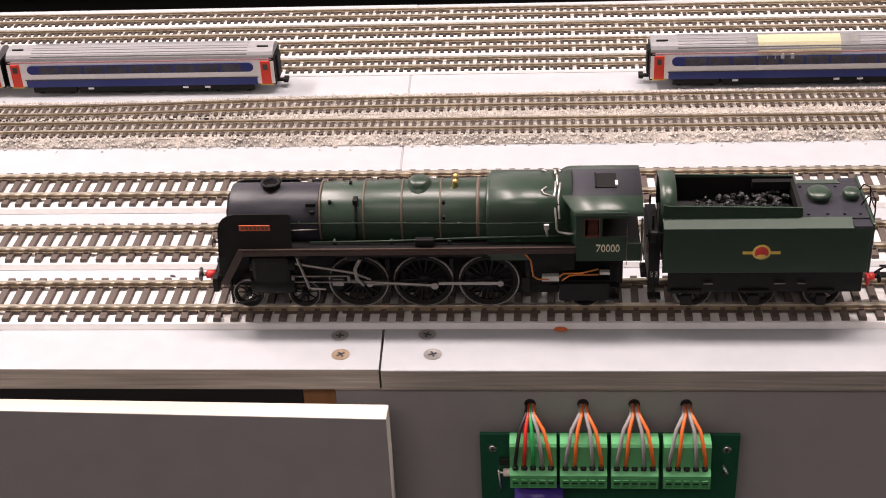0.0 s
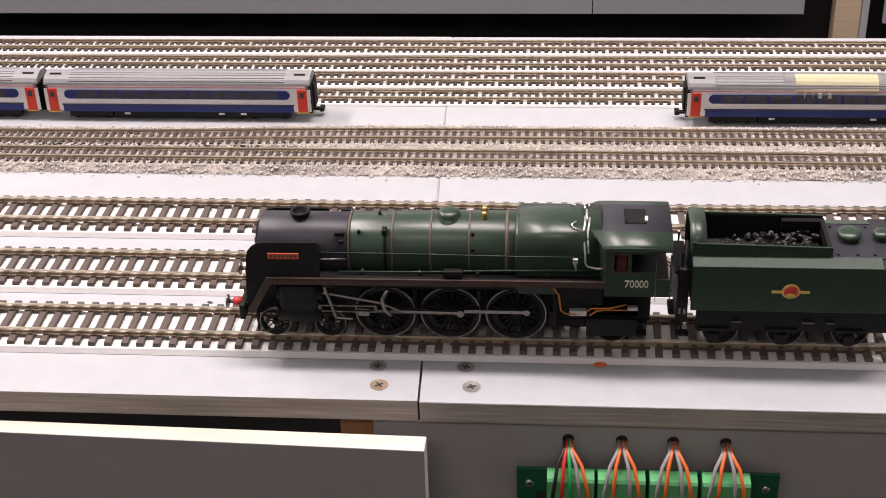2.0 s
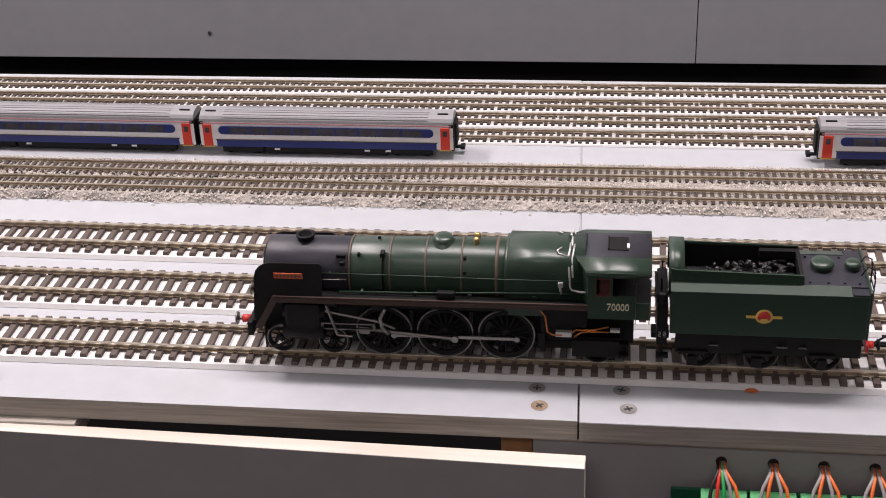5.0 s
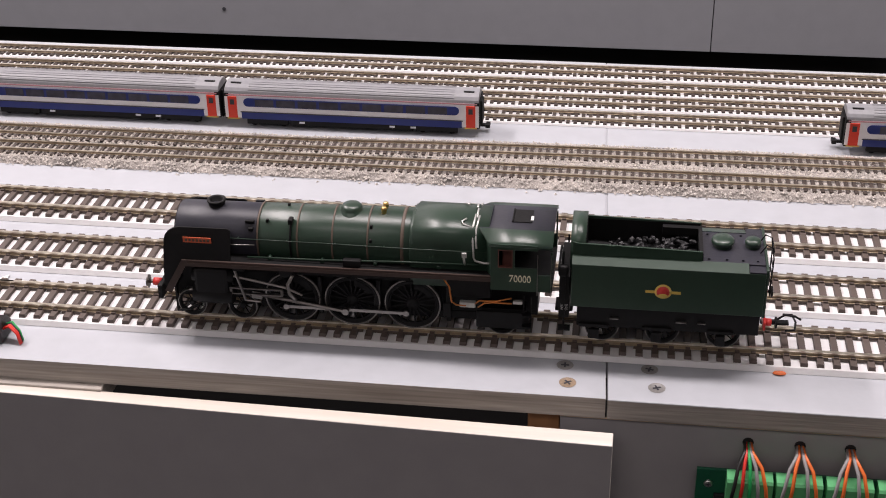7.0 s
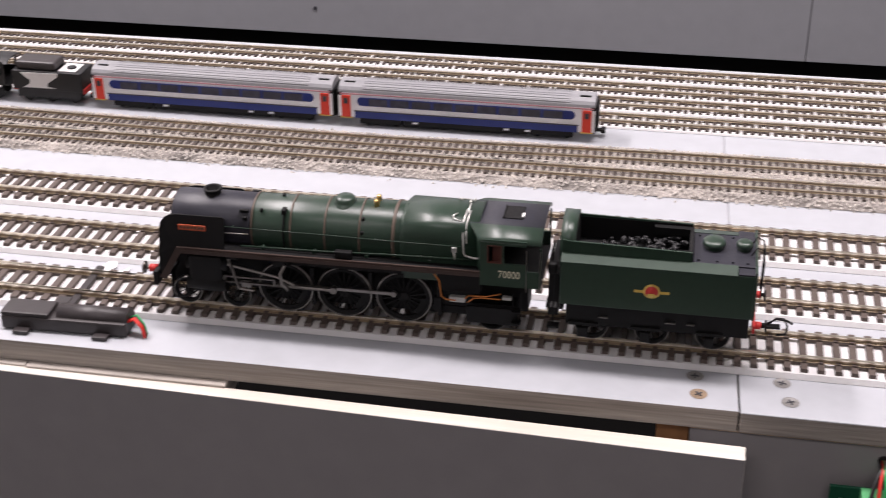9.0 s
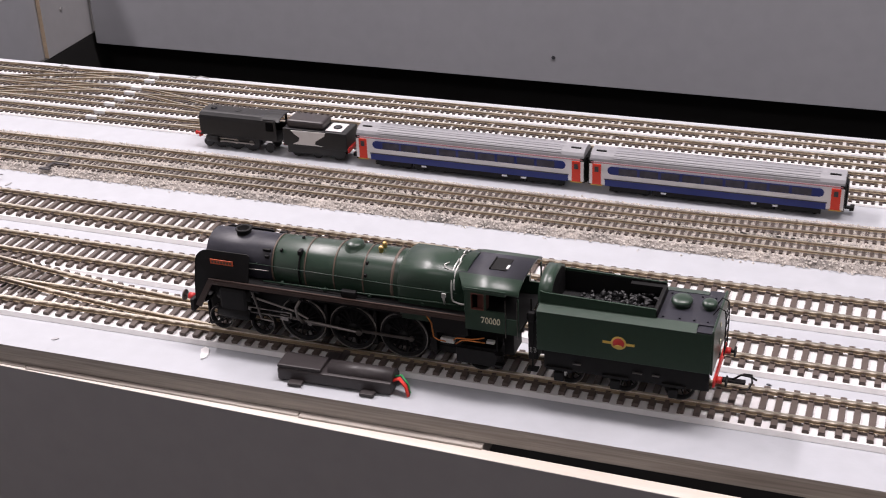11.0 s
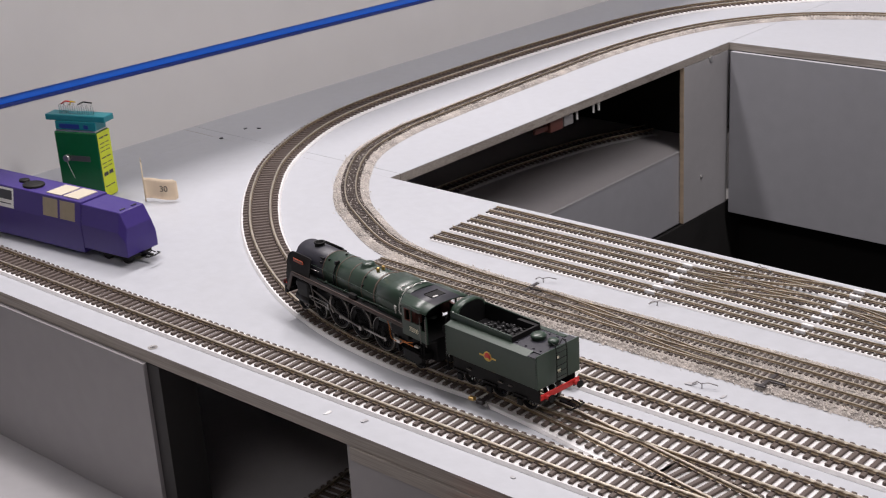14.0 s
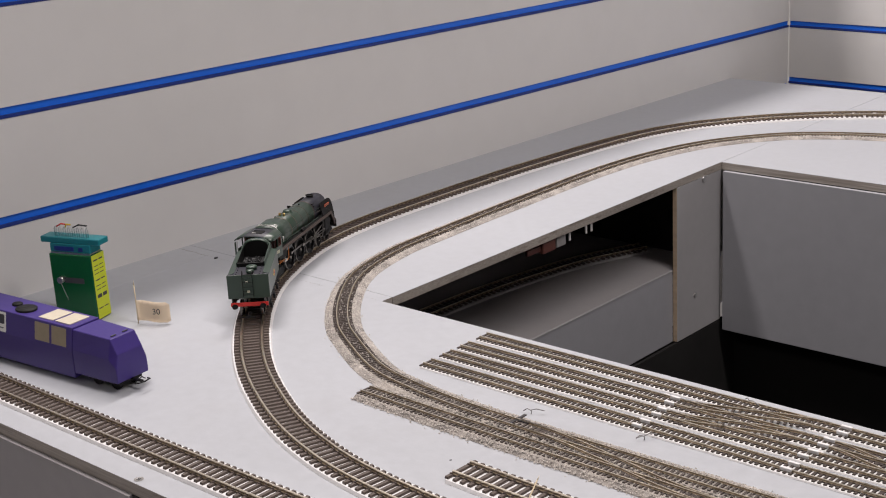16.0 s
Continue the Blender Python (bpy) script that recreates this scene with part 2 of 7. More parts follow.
board("white painted baseboard beyond the open well", WELL_X + 0.0004, 1.3, WELL_Y, 1.43)
# dark joint line across the front board
slab("board_joint", "dark gap between two boards", M_DARK, (0.0017, 0.0023, 0.0004, 0.012, -0.009, -0.0006))
joint = slab("board_joint", "filled grey joint between two boards", M_LGREY2, (-0.00075, -0.00005, 0.0285, FAR_Y - 0.0004, -0.009, -0.0002))
for v in joint.data.vertices:
    v.co.x += 0.0025 - 0.035 * v.co.y
slab("board_joint", "dark gap between two boards under the curved tracks", M_DARK, (-1.36, WELL_X - 0.0005, 0.3794, 0.3799, -0.009, -0.0008))

# front fascia: a recessed panel, a standing board and the panel beyond the opening
slab("fascia_panel", "grey painted panel under the board carrying a circuit board", M_GREY, (-0.0165, 1.3, 0.003, 0.012, -0.26, -PLY - 0.0006), bevel=0.0004)
slab("fascia_edge", "thin brown raw top edge of the grey panel", M_PINE, (-0.0165, 1.3, 0.0022, 0.0028, -0.0112, -PLY - 0.0004))
slab("support_batten", "bare brown timber batten under the board joint", M_BATTEN, (-0.030, -0.0168, 0.006, 0.030, -0.20, -PLY - 0.0002), bevel=0.0005)
bm = bmesh.new()
box(bm, -0.741, 0.0055, -0.0045, 0.0045, -0.26, -0.0115, 0.0004)
for v in bm.verts:
    if v.co.x < -0.7 and v.co.y < 0:
        v.co.y = 0.0026
for f in bm.faces:
    f.material_index = 1 if f.normal.z > 0.5 or f.normal.x > 0.5 else 0
plank = tagged(part("fascia_board", bm, [M_GREY, M_PALEWOOD]), "grey standing fascia board with a pale raw top edge", kind="structure")
plank.matrix_basis = Matrix.Translation((0, -0.0108, 0)) @ Matrix.Rotation(radians(-0.95), 4, "Z") @ Matrix.Rotation(radians(0.14), 4, "Y")
for px0, px1, py in ((-0.734, -0.6005, -0.0008), (-0.60, -0.4505, -0.0018), (-0.45, -0.3005, -0.0028), (-0.30, -0.21, -0.0034)):
    slab("packing_strip", "raw ply packing strip behind the standing fascia board", M_PLYEDGE, (px0, px1, py, 0.030, -0.0190, -PLY - 0.0002), bevel=0.0004)
slab("fascia_panel", "grey painted panel left of the dark opening", M_GREY, (-1.40, -0.935, -0.003, 0.006, -0.136, -PLY - 0.0004))
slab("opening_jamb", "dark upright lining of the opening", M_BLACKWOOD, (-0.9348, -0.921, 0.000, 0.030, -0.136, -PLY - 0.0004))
slab("lower_shelf", "pale grey lower shelf in front of the layout", M_LGREY, (-1.9, -0.7, -0.55, 0.34, -0.146, -0.136))
# near-black sheets added where the opening shows only shade
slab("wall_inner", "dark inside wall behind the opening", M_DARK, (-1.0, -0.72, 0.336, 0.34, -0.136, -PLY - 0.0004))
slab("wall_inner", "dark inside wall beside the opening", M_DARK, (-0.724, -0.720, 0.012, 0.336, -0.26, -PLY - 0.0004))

# the open well
slab("wall_well", "grey painted panel closing the far side of the well", M_LGREY2, (WELL_X + 0.006, 0.0875, 0.960, 0.9655, -0.217, -PLY - 0.0004), bevel=0.0004)
slab("wall_well", "grey painted panel beside a joint in the well", M_LGREY2, (0.0885, 0.305, 0.9602, 0.9657, -0.217, -PLY - 0.0004), bevel=0.0004)
slab("wall_well", "grey painted panel at the end of the well", M_LGREY2, (0.386, 1.3, 0.960, 0.9655, -0.227, -PLY - 0.0004), bevel=0.0004)
slab("post", "brown timber leg in the well", M_PINE, (0.338, 0.364, 0.965, 0.99, -0.6, -PLY - 0.0003), bevel=0.001)
slab("post", "white painted upright strip beside a timber leg", M_TOP, (0.3645, 0.371, 0.962, 0.985, -0.6, -PLY - 0.0003), bevel=0.0005)
bm = bmesh.new()
box(bm, WELL_X - 0.006, WELL_X, 0.866, WELL_Y - 0.0005, -0.205, -PLY - 0.0003, 0.0004)
for f in bm.faces:
    f.material_index = 1 if f.normal.y < -0.5 else 0
tagged(part("wall_well_side", bm, [M_LGREY, M_PINE]), "light grey side panel with a raw orange edge", kind="structure")
slab("lower_board", "grey lower track shelf under the curve", M_GREY, (-1.40, WELL_X - 0.0085, 0.30, 1.40, -0.121, -0.114), bevel=0.0005)
slab("wall_lower", "grey panel under the lower track shelf", M_LGREY2, (WELL_X - 0.0105, WELL_X - 0.0062, 0.30, 0.8655, -0.205, -0.1145), bevel=0.0003)
slab("shelf_lip", "pale rounded edge of the lower shelf", M_LGREY, (WELL_X - 0.0084, WELL_X - 0.0056, 0.30, 0.8652, -0.1152, -0.1130), bevel=0.0006)
# more near-black sheets and a floor, put in for the shade below
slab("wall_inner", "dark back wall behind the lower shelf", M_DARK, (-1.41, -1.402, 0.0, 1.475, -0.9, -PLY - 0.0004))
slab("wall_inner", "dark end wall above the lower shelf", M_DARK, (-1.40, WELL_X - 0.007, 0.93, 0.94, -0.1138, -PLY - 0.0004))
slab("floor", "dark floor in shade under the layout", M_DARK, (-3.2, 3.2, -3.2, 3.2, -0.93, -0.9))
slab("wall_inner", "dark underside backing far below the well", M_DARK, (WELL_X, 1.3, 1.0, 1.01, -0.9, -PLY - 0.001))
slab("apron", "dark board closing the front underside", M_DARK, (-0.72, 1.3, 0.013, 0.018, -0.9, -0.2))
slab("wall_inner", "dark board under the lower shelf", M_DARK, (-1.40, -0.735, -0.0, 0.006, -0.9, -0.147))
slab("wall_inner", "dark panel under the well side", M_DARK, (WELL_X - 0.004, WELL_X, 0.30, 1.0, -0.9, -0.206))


# slatted white walls with blue strips in the grooves
def slat_wall(name, label, a, b, levels, out, dip=0.0):
    """White boards one above another between ground points a and b, with a blue strip recessed in each gap."""
    a, b, out = Vector((*a, 0)), Vector((*b, 0)), Vector((*out, 0)).normalized()
    d = (b - a).normalized()
    m = Matrix(((d.x, out.x, 0, a.x), (d.y, out.y, 0, a.y), (-dip, 0, 1, 0), (0, 0, 0, 1)))
    length = (b - a).length
    thing = empty(name, kind="structure", label=label)
    z = -0.35
    for lv in levels + [None]:
        top = 0.62 if lv is None else lv - 0.0052
        bm = bmesh.new(); box(bm, 0, length, -0.012, 0.0, z, top, 0.0006)
        for v in bm.verts:
            v.co = m @ v.co
        part("slat", bm, M_WALL, thing)
        if lv is None:
            break
        bm = bmesh.new(); box(bm, 0, length, -0.012, -0.0022, top, lv + 0.0052); box(bm, 0, length, -0.0022, 0.0006, top, top + 0.0034, 0.0004)
        for v in bm.verts:
            v.co = m @ v.co
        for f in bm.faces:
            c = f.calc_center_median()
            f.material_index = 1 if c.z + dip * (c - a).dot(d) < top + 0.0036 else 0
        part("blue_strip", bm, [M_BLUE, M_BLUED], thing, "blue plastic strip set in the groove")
        z = lv + 0.0052
    return thing


LEVELS = [-0.1285, -0.0250, 0.0785, 0.1820, 0.2855, 0.3890, 0.4925]
NORTH_LEVELS = [-0.1365, -0.0330, 0.0605, 0.1640, 0.2675, 0.3710, 0.4745]
slat_wall("wall_west", "white slatted wall with blue plastic strips", (wall_x(-0.4), -0.4), (wall_x(1.603), 1.603), [v + 0.0055 for v in LEVELS], (1, -0.037), 0.0115)
slat_wall("wall_north", "white slatted end wall with blue plastic strips", (wall_x(1.605) + 0.0005, 1.605), (1.6, 1.55), NORTH_LEVELS, (-0.02, -1))

# the room around: unseen walls and ceiling added to shape the bounce light
slab("wall_room", "plain pale room wall", M_BOUNCE, (-2.6, -2.55, -2.6, 2.6, -0.9, 1.9))
slab("wall_room", "plain pale room wall", M_BOUNCE, (2.55, 2.6, -2.6, 2.6, -0.9, 1.9))
slab("wall_room", "plain grey room wall behind the camera", M_GREYWALL, (-2.55, 2.55, -2.6, -2.55, -0.9, 1.9))
slab("wall_room", "plain pale room wall", M_BOUNCE, (-2.55, 2.55, 2.55, 2.6, -0.9, 1.9))
slab("ceiling", "plain grey ceiling", M_GREYWALL, (-2.6, 2.6, -2.6, 2.6, 1.9, 1.95))

# ---- tracks ----
OO, NG = 0.0165, 0.009
OO1 = [(-1.36, 0.0385), (-1.0, 0.0385), (-0.7, 0.0405), (-0.4, 0.044), (0.0, 0.0445), (0.5, 0.0445)]
OO2 = [(-0.69, 0.0915), (-0.6, 0.0930), (-0.45, 0.0915), (-0.2, 0.0895), (0.5, 0.0895)]
OO3 = [(-0.755, 0.144), (-0.6, 0.1405), (-0.2, 0.1375), (0.5, 0.1375)]
# the way by which the engine leaves: off the front track, across to the second, then round the curve to the far board
CURVE = [(-0.69, 0.0915), (-0.745, 0.0918), (-0.80, 0.0965), (-0.848, 0.1055), (-0.903, 0.1235), (-0.956, 0.149), (-1.011, 0.182), (-1.063, 0.222),
         (-1.117, 0.273), (-1.168, 0.335), (-1.209, 0.412), (-1.229, 0.475), (-1.238, 0.545), (-1.239, 0.635), (-1.237, 0.73), (-1.232, 0.832),
         (-1.216, 0.990), (-1.188, 1.085), (-1.142, 1.158), (-1.087, 1.216), (-1.022, 1.264), (-0.94, 1.302), (-0.83, 1.326), (-0.60, 1.335), (-0.1, 1.335), (0.5, 1.335)]
LINK = [(-0.27, 0.0444), (-0.34, 0.0455), (-0.42, 0.0505), (-0.50, 0.0610), (-0.58, 0.0750), (-0.65, 0.0865), (-0.69, 0.0915)]
N1 = [(-0.907, 0.204), (-0.8, 0.2015), (-0.5, 0.2), (0.0, 0.199), (0.5, 0.199)]
N2 = [(0.5, 0.2245), (0.0, 0.224), (-0.2, 0.219), (-0.5, 0.2235), (-0.7, 0.2225), (-0.77, 0.2225), (-0.83, 0.2245), (-0.88, 0.2300), (-0.93, 0.2415), (-0.991, 0.2735),
      (-1.030, 0.300), (-1.075, 0.346), (-1.115, 0.405), (-1.136, 0.478), (-1.141, 0.55), (-1.144, 0.635), (-1.146, 0.733), (-1.146, 0.853), (-1.133, 0.955),
      (-1.100, 1.045), (-1.032, 1.124), (-0.930, 1.170), (-0.8, 1.188), (-0.3, 1.195), (0.5, 1.195)]
YARD = [0.347, 0.3225, 0.300, 0.276]
rng = random.Random(7)


def rail_profile(g, base, h, w):
    """Foot, web and head of a rail at the offset g."""
    return [(g - w, base), (g + w, base), (g + w, base + h * 0.15), (g + w * 0.35, base + h * 0.25), (g + w * 0.35, base + h * 0.65),
            (g + w * 0.62, base + h * 0.72), (g + w * 0.62, base + h), (g - w * 0.62, base + h), (g - w * 0.62, base + h * 0.72),
            (g - w * 0.35, base + h * 0.65), (g - w * 0.35, base + h * 0.25), (g - w, base + h * 0.15)]


RAILM = [1, 1, 1, 1, 1, 0, 0, 0, 1, 1, 1, 1]


def rails(pts, gauge, base, h, w, thing, start=0, end=None):
    for side in (-1, 1):
        bm = bmesh.new()
        sweep(bm, pts[start:end], rail_profile(side * (gauge / 2 + w * 0.6), base, h, w), RAILM)
        part("rail", bm, [M_RAIL, M_RAILSIDE], thing)


def webs(pts, gauge, z0, z1, w, pitch, thing, material):
    """The moulded strip under each rail that ties the sleepers together, cut after every fourth one."""
    run = max(2, round(4 * pitch / 0.002))
    for side in (-1, 1):
        bm = bmesh.new()
        g = side * (gauge / 2 + w * 0.5)
        for k in range(side > 0 and run // 2 or 0, len(pts) - run, run):
            sweep(bm, pts[k:k + run - max(1, run // 9)], [(g - w, z0), (g + w, z0), (g + w, z1), (g - w, z1)])
        part("rail_web", bm, material, thing)


def sleeper_mesh(name, length, width, z0, z1, gauge):
    """A sleeper with its four rail chairs."""
    bm = bmesh.new()
    box(bm, -width / 2, width / 2, -length / 2, length / 2, z0, z1)
    for v in bm.verts:
        if v.co.z > z1 - 1e-6:
            v.co.x *= 0.88
            v.co.y *= 0.985
    for s in (-1, 1):
        for o in (-1, 1):
            c = s * (gauge / 2) + o * gauge * 0.075 + s * gauge * 0.03
            box(bm, -width * 0.32, width * 0.32, c - gauge * 0.035, c + gauge * 0.035, z1, z1 + (z1 - z0) * 0.45)
    me = bpy.data.meshes.new(name)
    bm.to_mesh(me)
    bm.free()
    me.materials.append(M_SLEEPER)
    return me


def foam(pts, half, h, thing, skirt=0.0012):
    bm = bmesh.new()
    sweep(bm, pts, [(-half - skirt, 0.0002), (half + skirt, 0.0002), (half, h), (-half, h)])
    part("underlay", bm, M_FOAM, thing)


OO_FOAM, OO_SL = 0.0024, 0.0041
OO_SLEEPER = sleeper_mesh("sleeper", 0.0305, 0.0031, OO_FOAM, OO_SL, OO)
OO_RAILTOP = OO_SL + 0.0024


def oo_track(ctrl, label, under=True, skip=None, pitch=0.00677):
    thing = empty("track", kind="structure", label=label)
    thing.name = "trackway_oo"
    pts = smooth_path(ctrl, 0.006)
    if under:
        foam(pts, 0.0164, OO_FOAM, thing)
    rails(pts, OO, OO_SL, 0.0024, 0.0011, thing)
    webs(smooth_path(ctrl, 0.002), OO, OO_FOAM + 0.0003, OO_SL - 0.0001, 0.0012, pitch, thing, M_SLEEPER)
    sp = smooth_path(ctrl, pitch)
    for i, (p, s) in enumerate(zip(sp, sides(sp))):
        if skip and skip(p):
            continue
        ob = new("sleeper", OO_SLEEPER)
        ob.parent = thing
        ob.matrix_basis = Matrix.Translation(p + Vector((rng.uniform(-1, 1) * 0.0002, 0, 0))) @ Matrix.Rotation(math.atan2(s.y, s.x) - math.pi / 2 + rng.uniform(-1, 1) * 0.012, 4, "Z")
    return thing


oo_track(OO1, "nickel rails on brown plastic sleepers over white foam underlay", skip=lambda p: p.x > 0.42 or -0.47 < p.x < -0.28)
oo_track(OO2, "nickel rails on brown plastic sleepers over white foam underlay", skip=lambda p: p.x > 0.42 or p.x < -0.55)
oo_track(OO3, "dead-end siding of nickel rails on brown sleepers over foam", skip=lambda p: p.x > 0.42)
oo_track(CURVE, "curved single track of nickel rails on brown sleepers", skip=lambda p: p.x > -0.5 and p.y > 1)


def turnout_sleepers(x0, x1, wide, lab):
    """Long sleepers under a set of points; wide gives the two way centres at x."""
    thing = empty("turnout", kind="structure", label=lab)
    thing.name = "turnout"
    x = x0
    while x > x1:
        a, b = wide(x)
        bm = bmesh.new()
        box(bm, x - 0.0016, x + 0.0016, a - 0.0152, b + 0.0152, OO_FOAM, OO_SL, 0.0002)
        part("sleeper", bm, M_SLEEPER, thing)
        x -= 0.0072
    return thing


def way_y(ctrl, x):
    pts = smooth_path(ctrl, 0.004)
    return min(pts, key=lambda p: abs(p.x - x)).y


TURN_A = turnout_sleepers(-0.283, -0.47, lambda x: (way_y(OO1, x), way_y(LINK, x)), "set of points with long sleepers and switch rails on the front track")
TURN_B = turnout_sleepers(-0.553, -0.685, lambda x: (way_y(LINK, x), way_y(OO2, x)), "set of points joining two tracks into the curve")
link = empty("trackway_link", kind="structure", label="diverging nickel rails between two sets of points")
lp = smooth_path(LINK, 0.006)
rails(lp, OO, OO_SL, 0.0024, 0.0011, link)
foam([p for p in lp if p.x < -0.40], 0.0175, OO_FOAM - 0.0004, link)
for p, s in zip(smooth_path(LINK, 0.00677), sides(smooth_path(LINK, 0.00677))):
    if -0.553 < p.x < -0.472:
        ob = new("sleeper", OO_SLEEPER)
        ob.parent = link
        ob.matrix_basis = Matrix.Translation(p) @ Matrix.Rotation(math.atan2(s.y, s.x) - math.pi / 2, 4, "Z")


def joined_sleepers(pts, length, width, z0, z1, thing, name="sleepers"):
    v, fc = [], []
    for p, s in zip(pts, sides(pts)):
        d = Vector((s.y, -s.x, 0))
        k = len(v)
        for z, q in ((z0, 1.0), (z1, 0.9)):
            for a, b in ((-1, -1), (1, -1), (1, 1), (-1, 1)):
                v.append(tuple(p + d * (a * width / 2 * q) + s * (b * length / 2) + Vector((0, 0, z))))
        fc += [(k, k + 3, k + 2, k + 1), (k + 4, k + 5, k + 6, k + 7)] + [(k + i, k + (i + 1) % 4, k + 4 + (i + 1) % 4, k + 4 + i) for i in range(4)]
    me = bpy.data.meshes.new(name)
    me.from_pydata(v, [], fc)
    me.materials.append(M_SLEEPER_N)
    ob = new(name, me)
    ob.parent = thing
    return tagged(ob, kind="stuff")


def n_track(ctrl, label, base, rail_h, under=None):
    thing = empty("trackway_n", kind="structure", label=label)
    pts = smooth_path(ctrl, 0.006)
    if under:
        foam(pts, 0.0094, under, thing, 0.0006)
    rails(pts, NG, base + 0.0010, rail_h, 0.0006, thing)
    if under:
        webs(smooth_path(ctrl, 0.002), NG, base + 0.0001, base + 0.0009, 0.0009, 0.0042, thing, M_SLEEPER_N)
    joined_sleepers(smooth_path(ctrl, 0.0042), 0.0172, 0.0021, base, base + 0.0010, thing)
    return thing


for i, y in enumerate(YARD):
    n_track([(-0.907, y), (-0.5, y), (0.0, y), (0.5, y)], "small-gauge siding of nickel rails on dark sleepers over white strip", 0.0012, 0.0017, 0.0012)
n_track(N1, "small-gauge main track bedded in grey ballast", 0.0028, 0.0016)
n_track(N2, "small-gauge main track curving away in grey ballast", 0.0028, 0.0016)
# crossovers in the sidings
for a, b, xa, xb in ((0.3225, 0.347, -0.705, -0.585), (0.300, 0.3225, -0.70, -0.585), (0.3225, 0.300, -0.585, -0.47), (0.276, 0.300, -0.53, -0.42)):
    t = empty("crossover_n", kind="structure", label="small-gauge crossover rails between two sidings")
    w = smooth_path([(xa, a), (xa + (xb - xa) * 0.2, a + (b - a) * 0.07), (xa + (xb - xa) * 0.5, (a + b) / 2), (xb - (xb - xa) * 0.2, b - (b - a) * 0.07), (xb, b)], 0.005)
    rails(w, NG, 0.0022, 0.0017, 0.0006, t)
    joined_sleepers(w[3:-3], 0.0185, 0.0021, 0.00115, 0.00218, t)
t = empty("crossover_n", kind="structure", label="small-gauge crossover rails between the ballasted tracks")
w = smooth_path([(-0.77, 0.2225), (-0.73, 0.221), (-0.68, 0.213), (-0.63, 0.204), (-0.58, 0.2005)], 0.005)
rails(w, NG, 0.0038, 0.0016, 0.0006, t)
joined_sleepers(w[3:-3], 0.0185, 0.0021, 0.00275, 0.00378, t)


def ballast_bed():
    """Grey granules heaped along the two small-gauge tracks."""
    thing = empty("ballast", kind="stuff", label="loose grey granite ballast along the small-gauge tracks")
    for ctrl, a, b in ((N1, -0.0105, 0.0125), (N2, -0.0125, 0.012)):
        pts = smooth_path(ctrl, 0.006)
        bm = bmesh.new()
        sweep(bm, pts, [(a - 0.004, 0.0002), (b + 0.004, 0.0002), (b, 0.0029), (a, 0.0029)])
        part("ballast_bed", bm, M_BALLASTBED, thing)
    v, fc = [], []
    r = random.Random(3)
    for ctrl, dens in ((N1, 11), (N2, 11)):
        pts = smooth_path(ctrl, 0.0012)
        for p, s in zip(pts, sides(pts)):
            if p.x > 0.33 or (p.y > 1.0 and p.x > -0.6):
                continue
            far = p.x < -0.9
            for _ in range(dens + 3 if not far else dens):
                o = r.uniform(-0.0160, 0.0160) if r.random() < 0.97 else r.uniform(-0.0195, 0.0195)
                e = max(0.0, abs(o) - 0.0115)
                z = max(0.0002, 0.0031 - e * 0.62)
                if 0.0038 < abs(o) < 0.0060 or (abs(o) < 0.0085 and r.random() < 0.35):
                    continue
                q = p + s * o + Vector((r.uniform(-0.0006, 0.0006), r.uniform(-0.0006, 0.0006), z))
                h = r.uniform(0.0005, 0.0011)
                a = r.uniform(0, 6.3)
                k = len(v)
                v += [tuple(q + Vector((math.cos(a + j * 2.1) * h, math.sin(a + j * 2.1) * h, r.uniform(-0.0002, 0.0002)))) for j in range(3)]
                v.append(tuple(q + Vector((0, 0, h * r.uniform(0.7, 1.2)))))
                fc += [(k, k + 1, k + 3), (k + 1, k + 2, k + 3), (k + 2, k, k + 3)]
    me = bpy.data.meshes.new("granules")
    me.from_pydata(v, [], fc)
    me.materials.append(M_BALLAST)
    ob = new("granules", me)
    ob.parent = thing


ballast_bed()

# ---- the steam engine and its tender ----
M_GREEN = node_mat("brunswick_green_paint", (0.019, 0.043, 0.027), 0.38, scale=80, vary=0.14, bump=0.08, coat=0.35, stain=0.12, stain_colour=(0.02, 0.03, 0.02))
M_BLACK = node_mat("satin_black_paint", (0.0040, 0.0038, 0.0042), 0.60, spec=0.28, scale=120, vary=0.25, bump=0.10, stain=0.15, stain_colour=(0.020, 0.017, 0.015))
M_SOOT = node_mat("blue_black_smokebox_paint", (0.026, 0.026, 0.036), 0.45, scale=120, vary=0.2, bump=0.10)
M_BRONZE = node_mat("brown_valance_lining", (0.050, 0.030, 0.024), 0.5, scale=120, vary=0.25)
M_ORANGE = node_mat("orange_lining_paint", (0.11, 0.080, 0.060), 0.5, scale=150, vary=0.2)
M_RED = node_mat("red_buffer_paint", (0.60, 0.035, 0.03), 0.45, scale=100, vary=0.15)
M_PLATE = node_mat("orange_red_nameplate", (0.55, 0.10, 0.035), 0.45, scale=150, vary=0.2)
M_STEEL = node_mat("bright_rod_steel", (0.26, 0.245, 0.23), 0.36, metal=1.0, scale=150, vary=0.2, stain=0.4, stain_colour=(0.10, 0.09, 0.08))
M_SILVER = node_mat("silver_pipe_paint", (0.60, 0.60, 0.57), 0.4, metal=0.6, scale=150, vary=0.15)
M_COPPER2 = node_mat("copper_pipe", (0.62, 0.22, 0.06), 0.35, metal=0.7, scale=150, vary=0.15)
M_BRASS = node_mat("brass_fitting", (0.80, 0.55, 0.22), 0.3, metal=1.0, scale=150, vary=0.1)
M_CREAM = node_mat("cream_transfer_lettering", (0.80, 0.76, 0.58), 0.5, scale=150, vary=0.05)
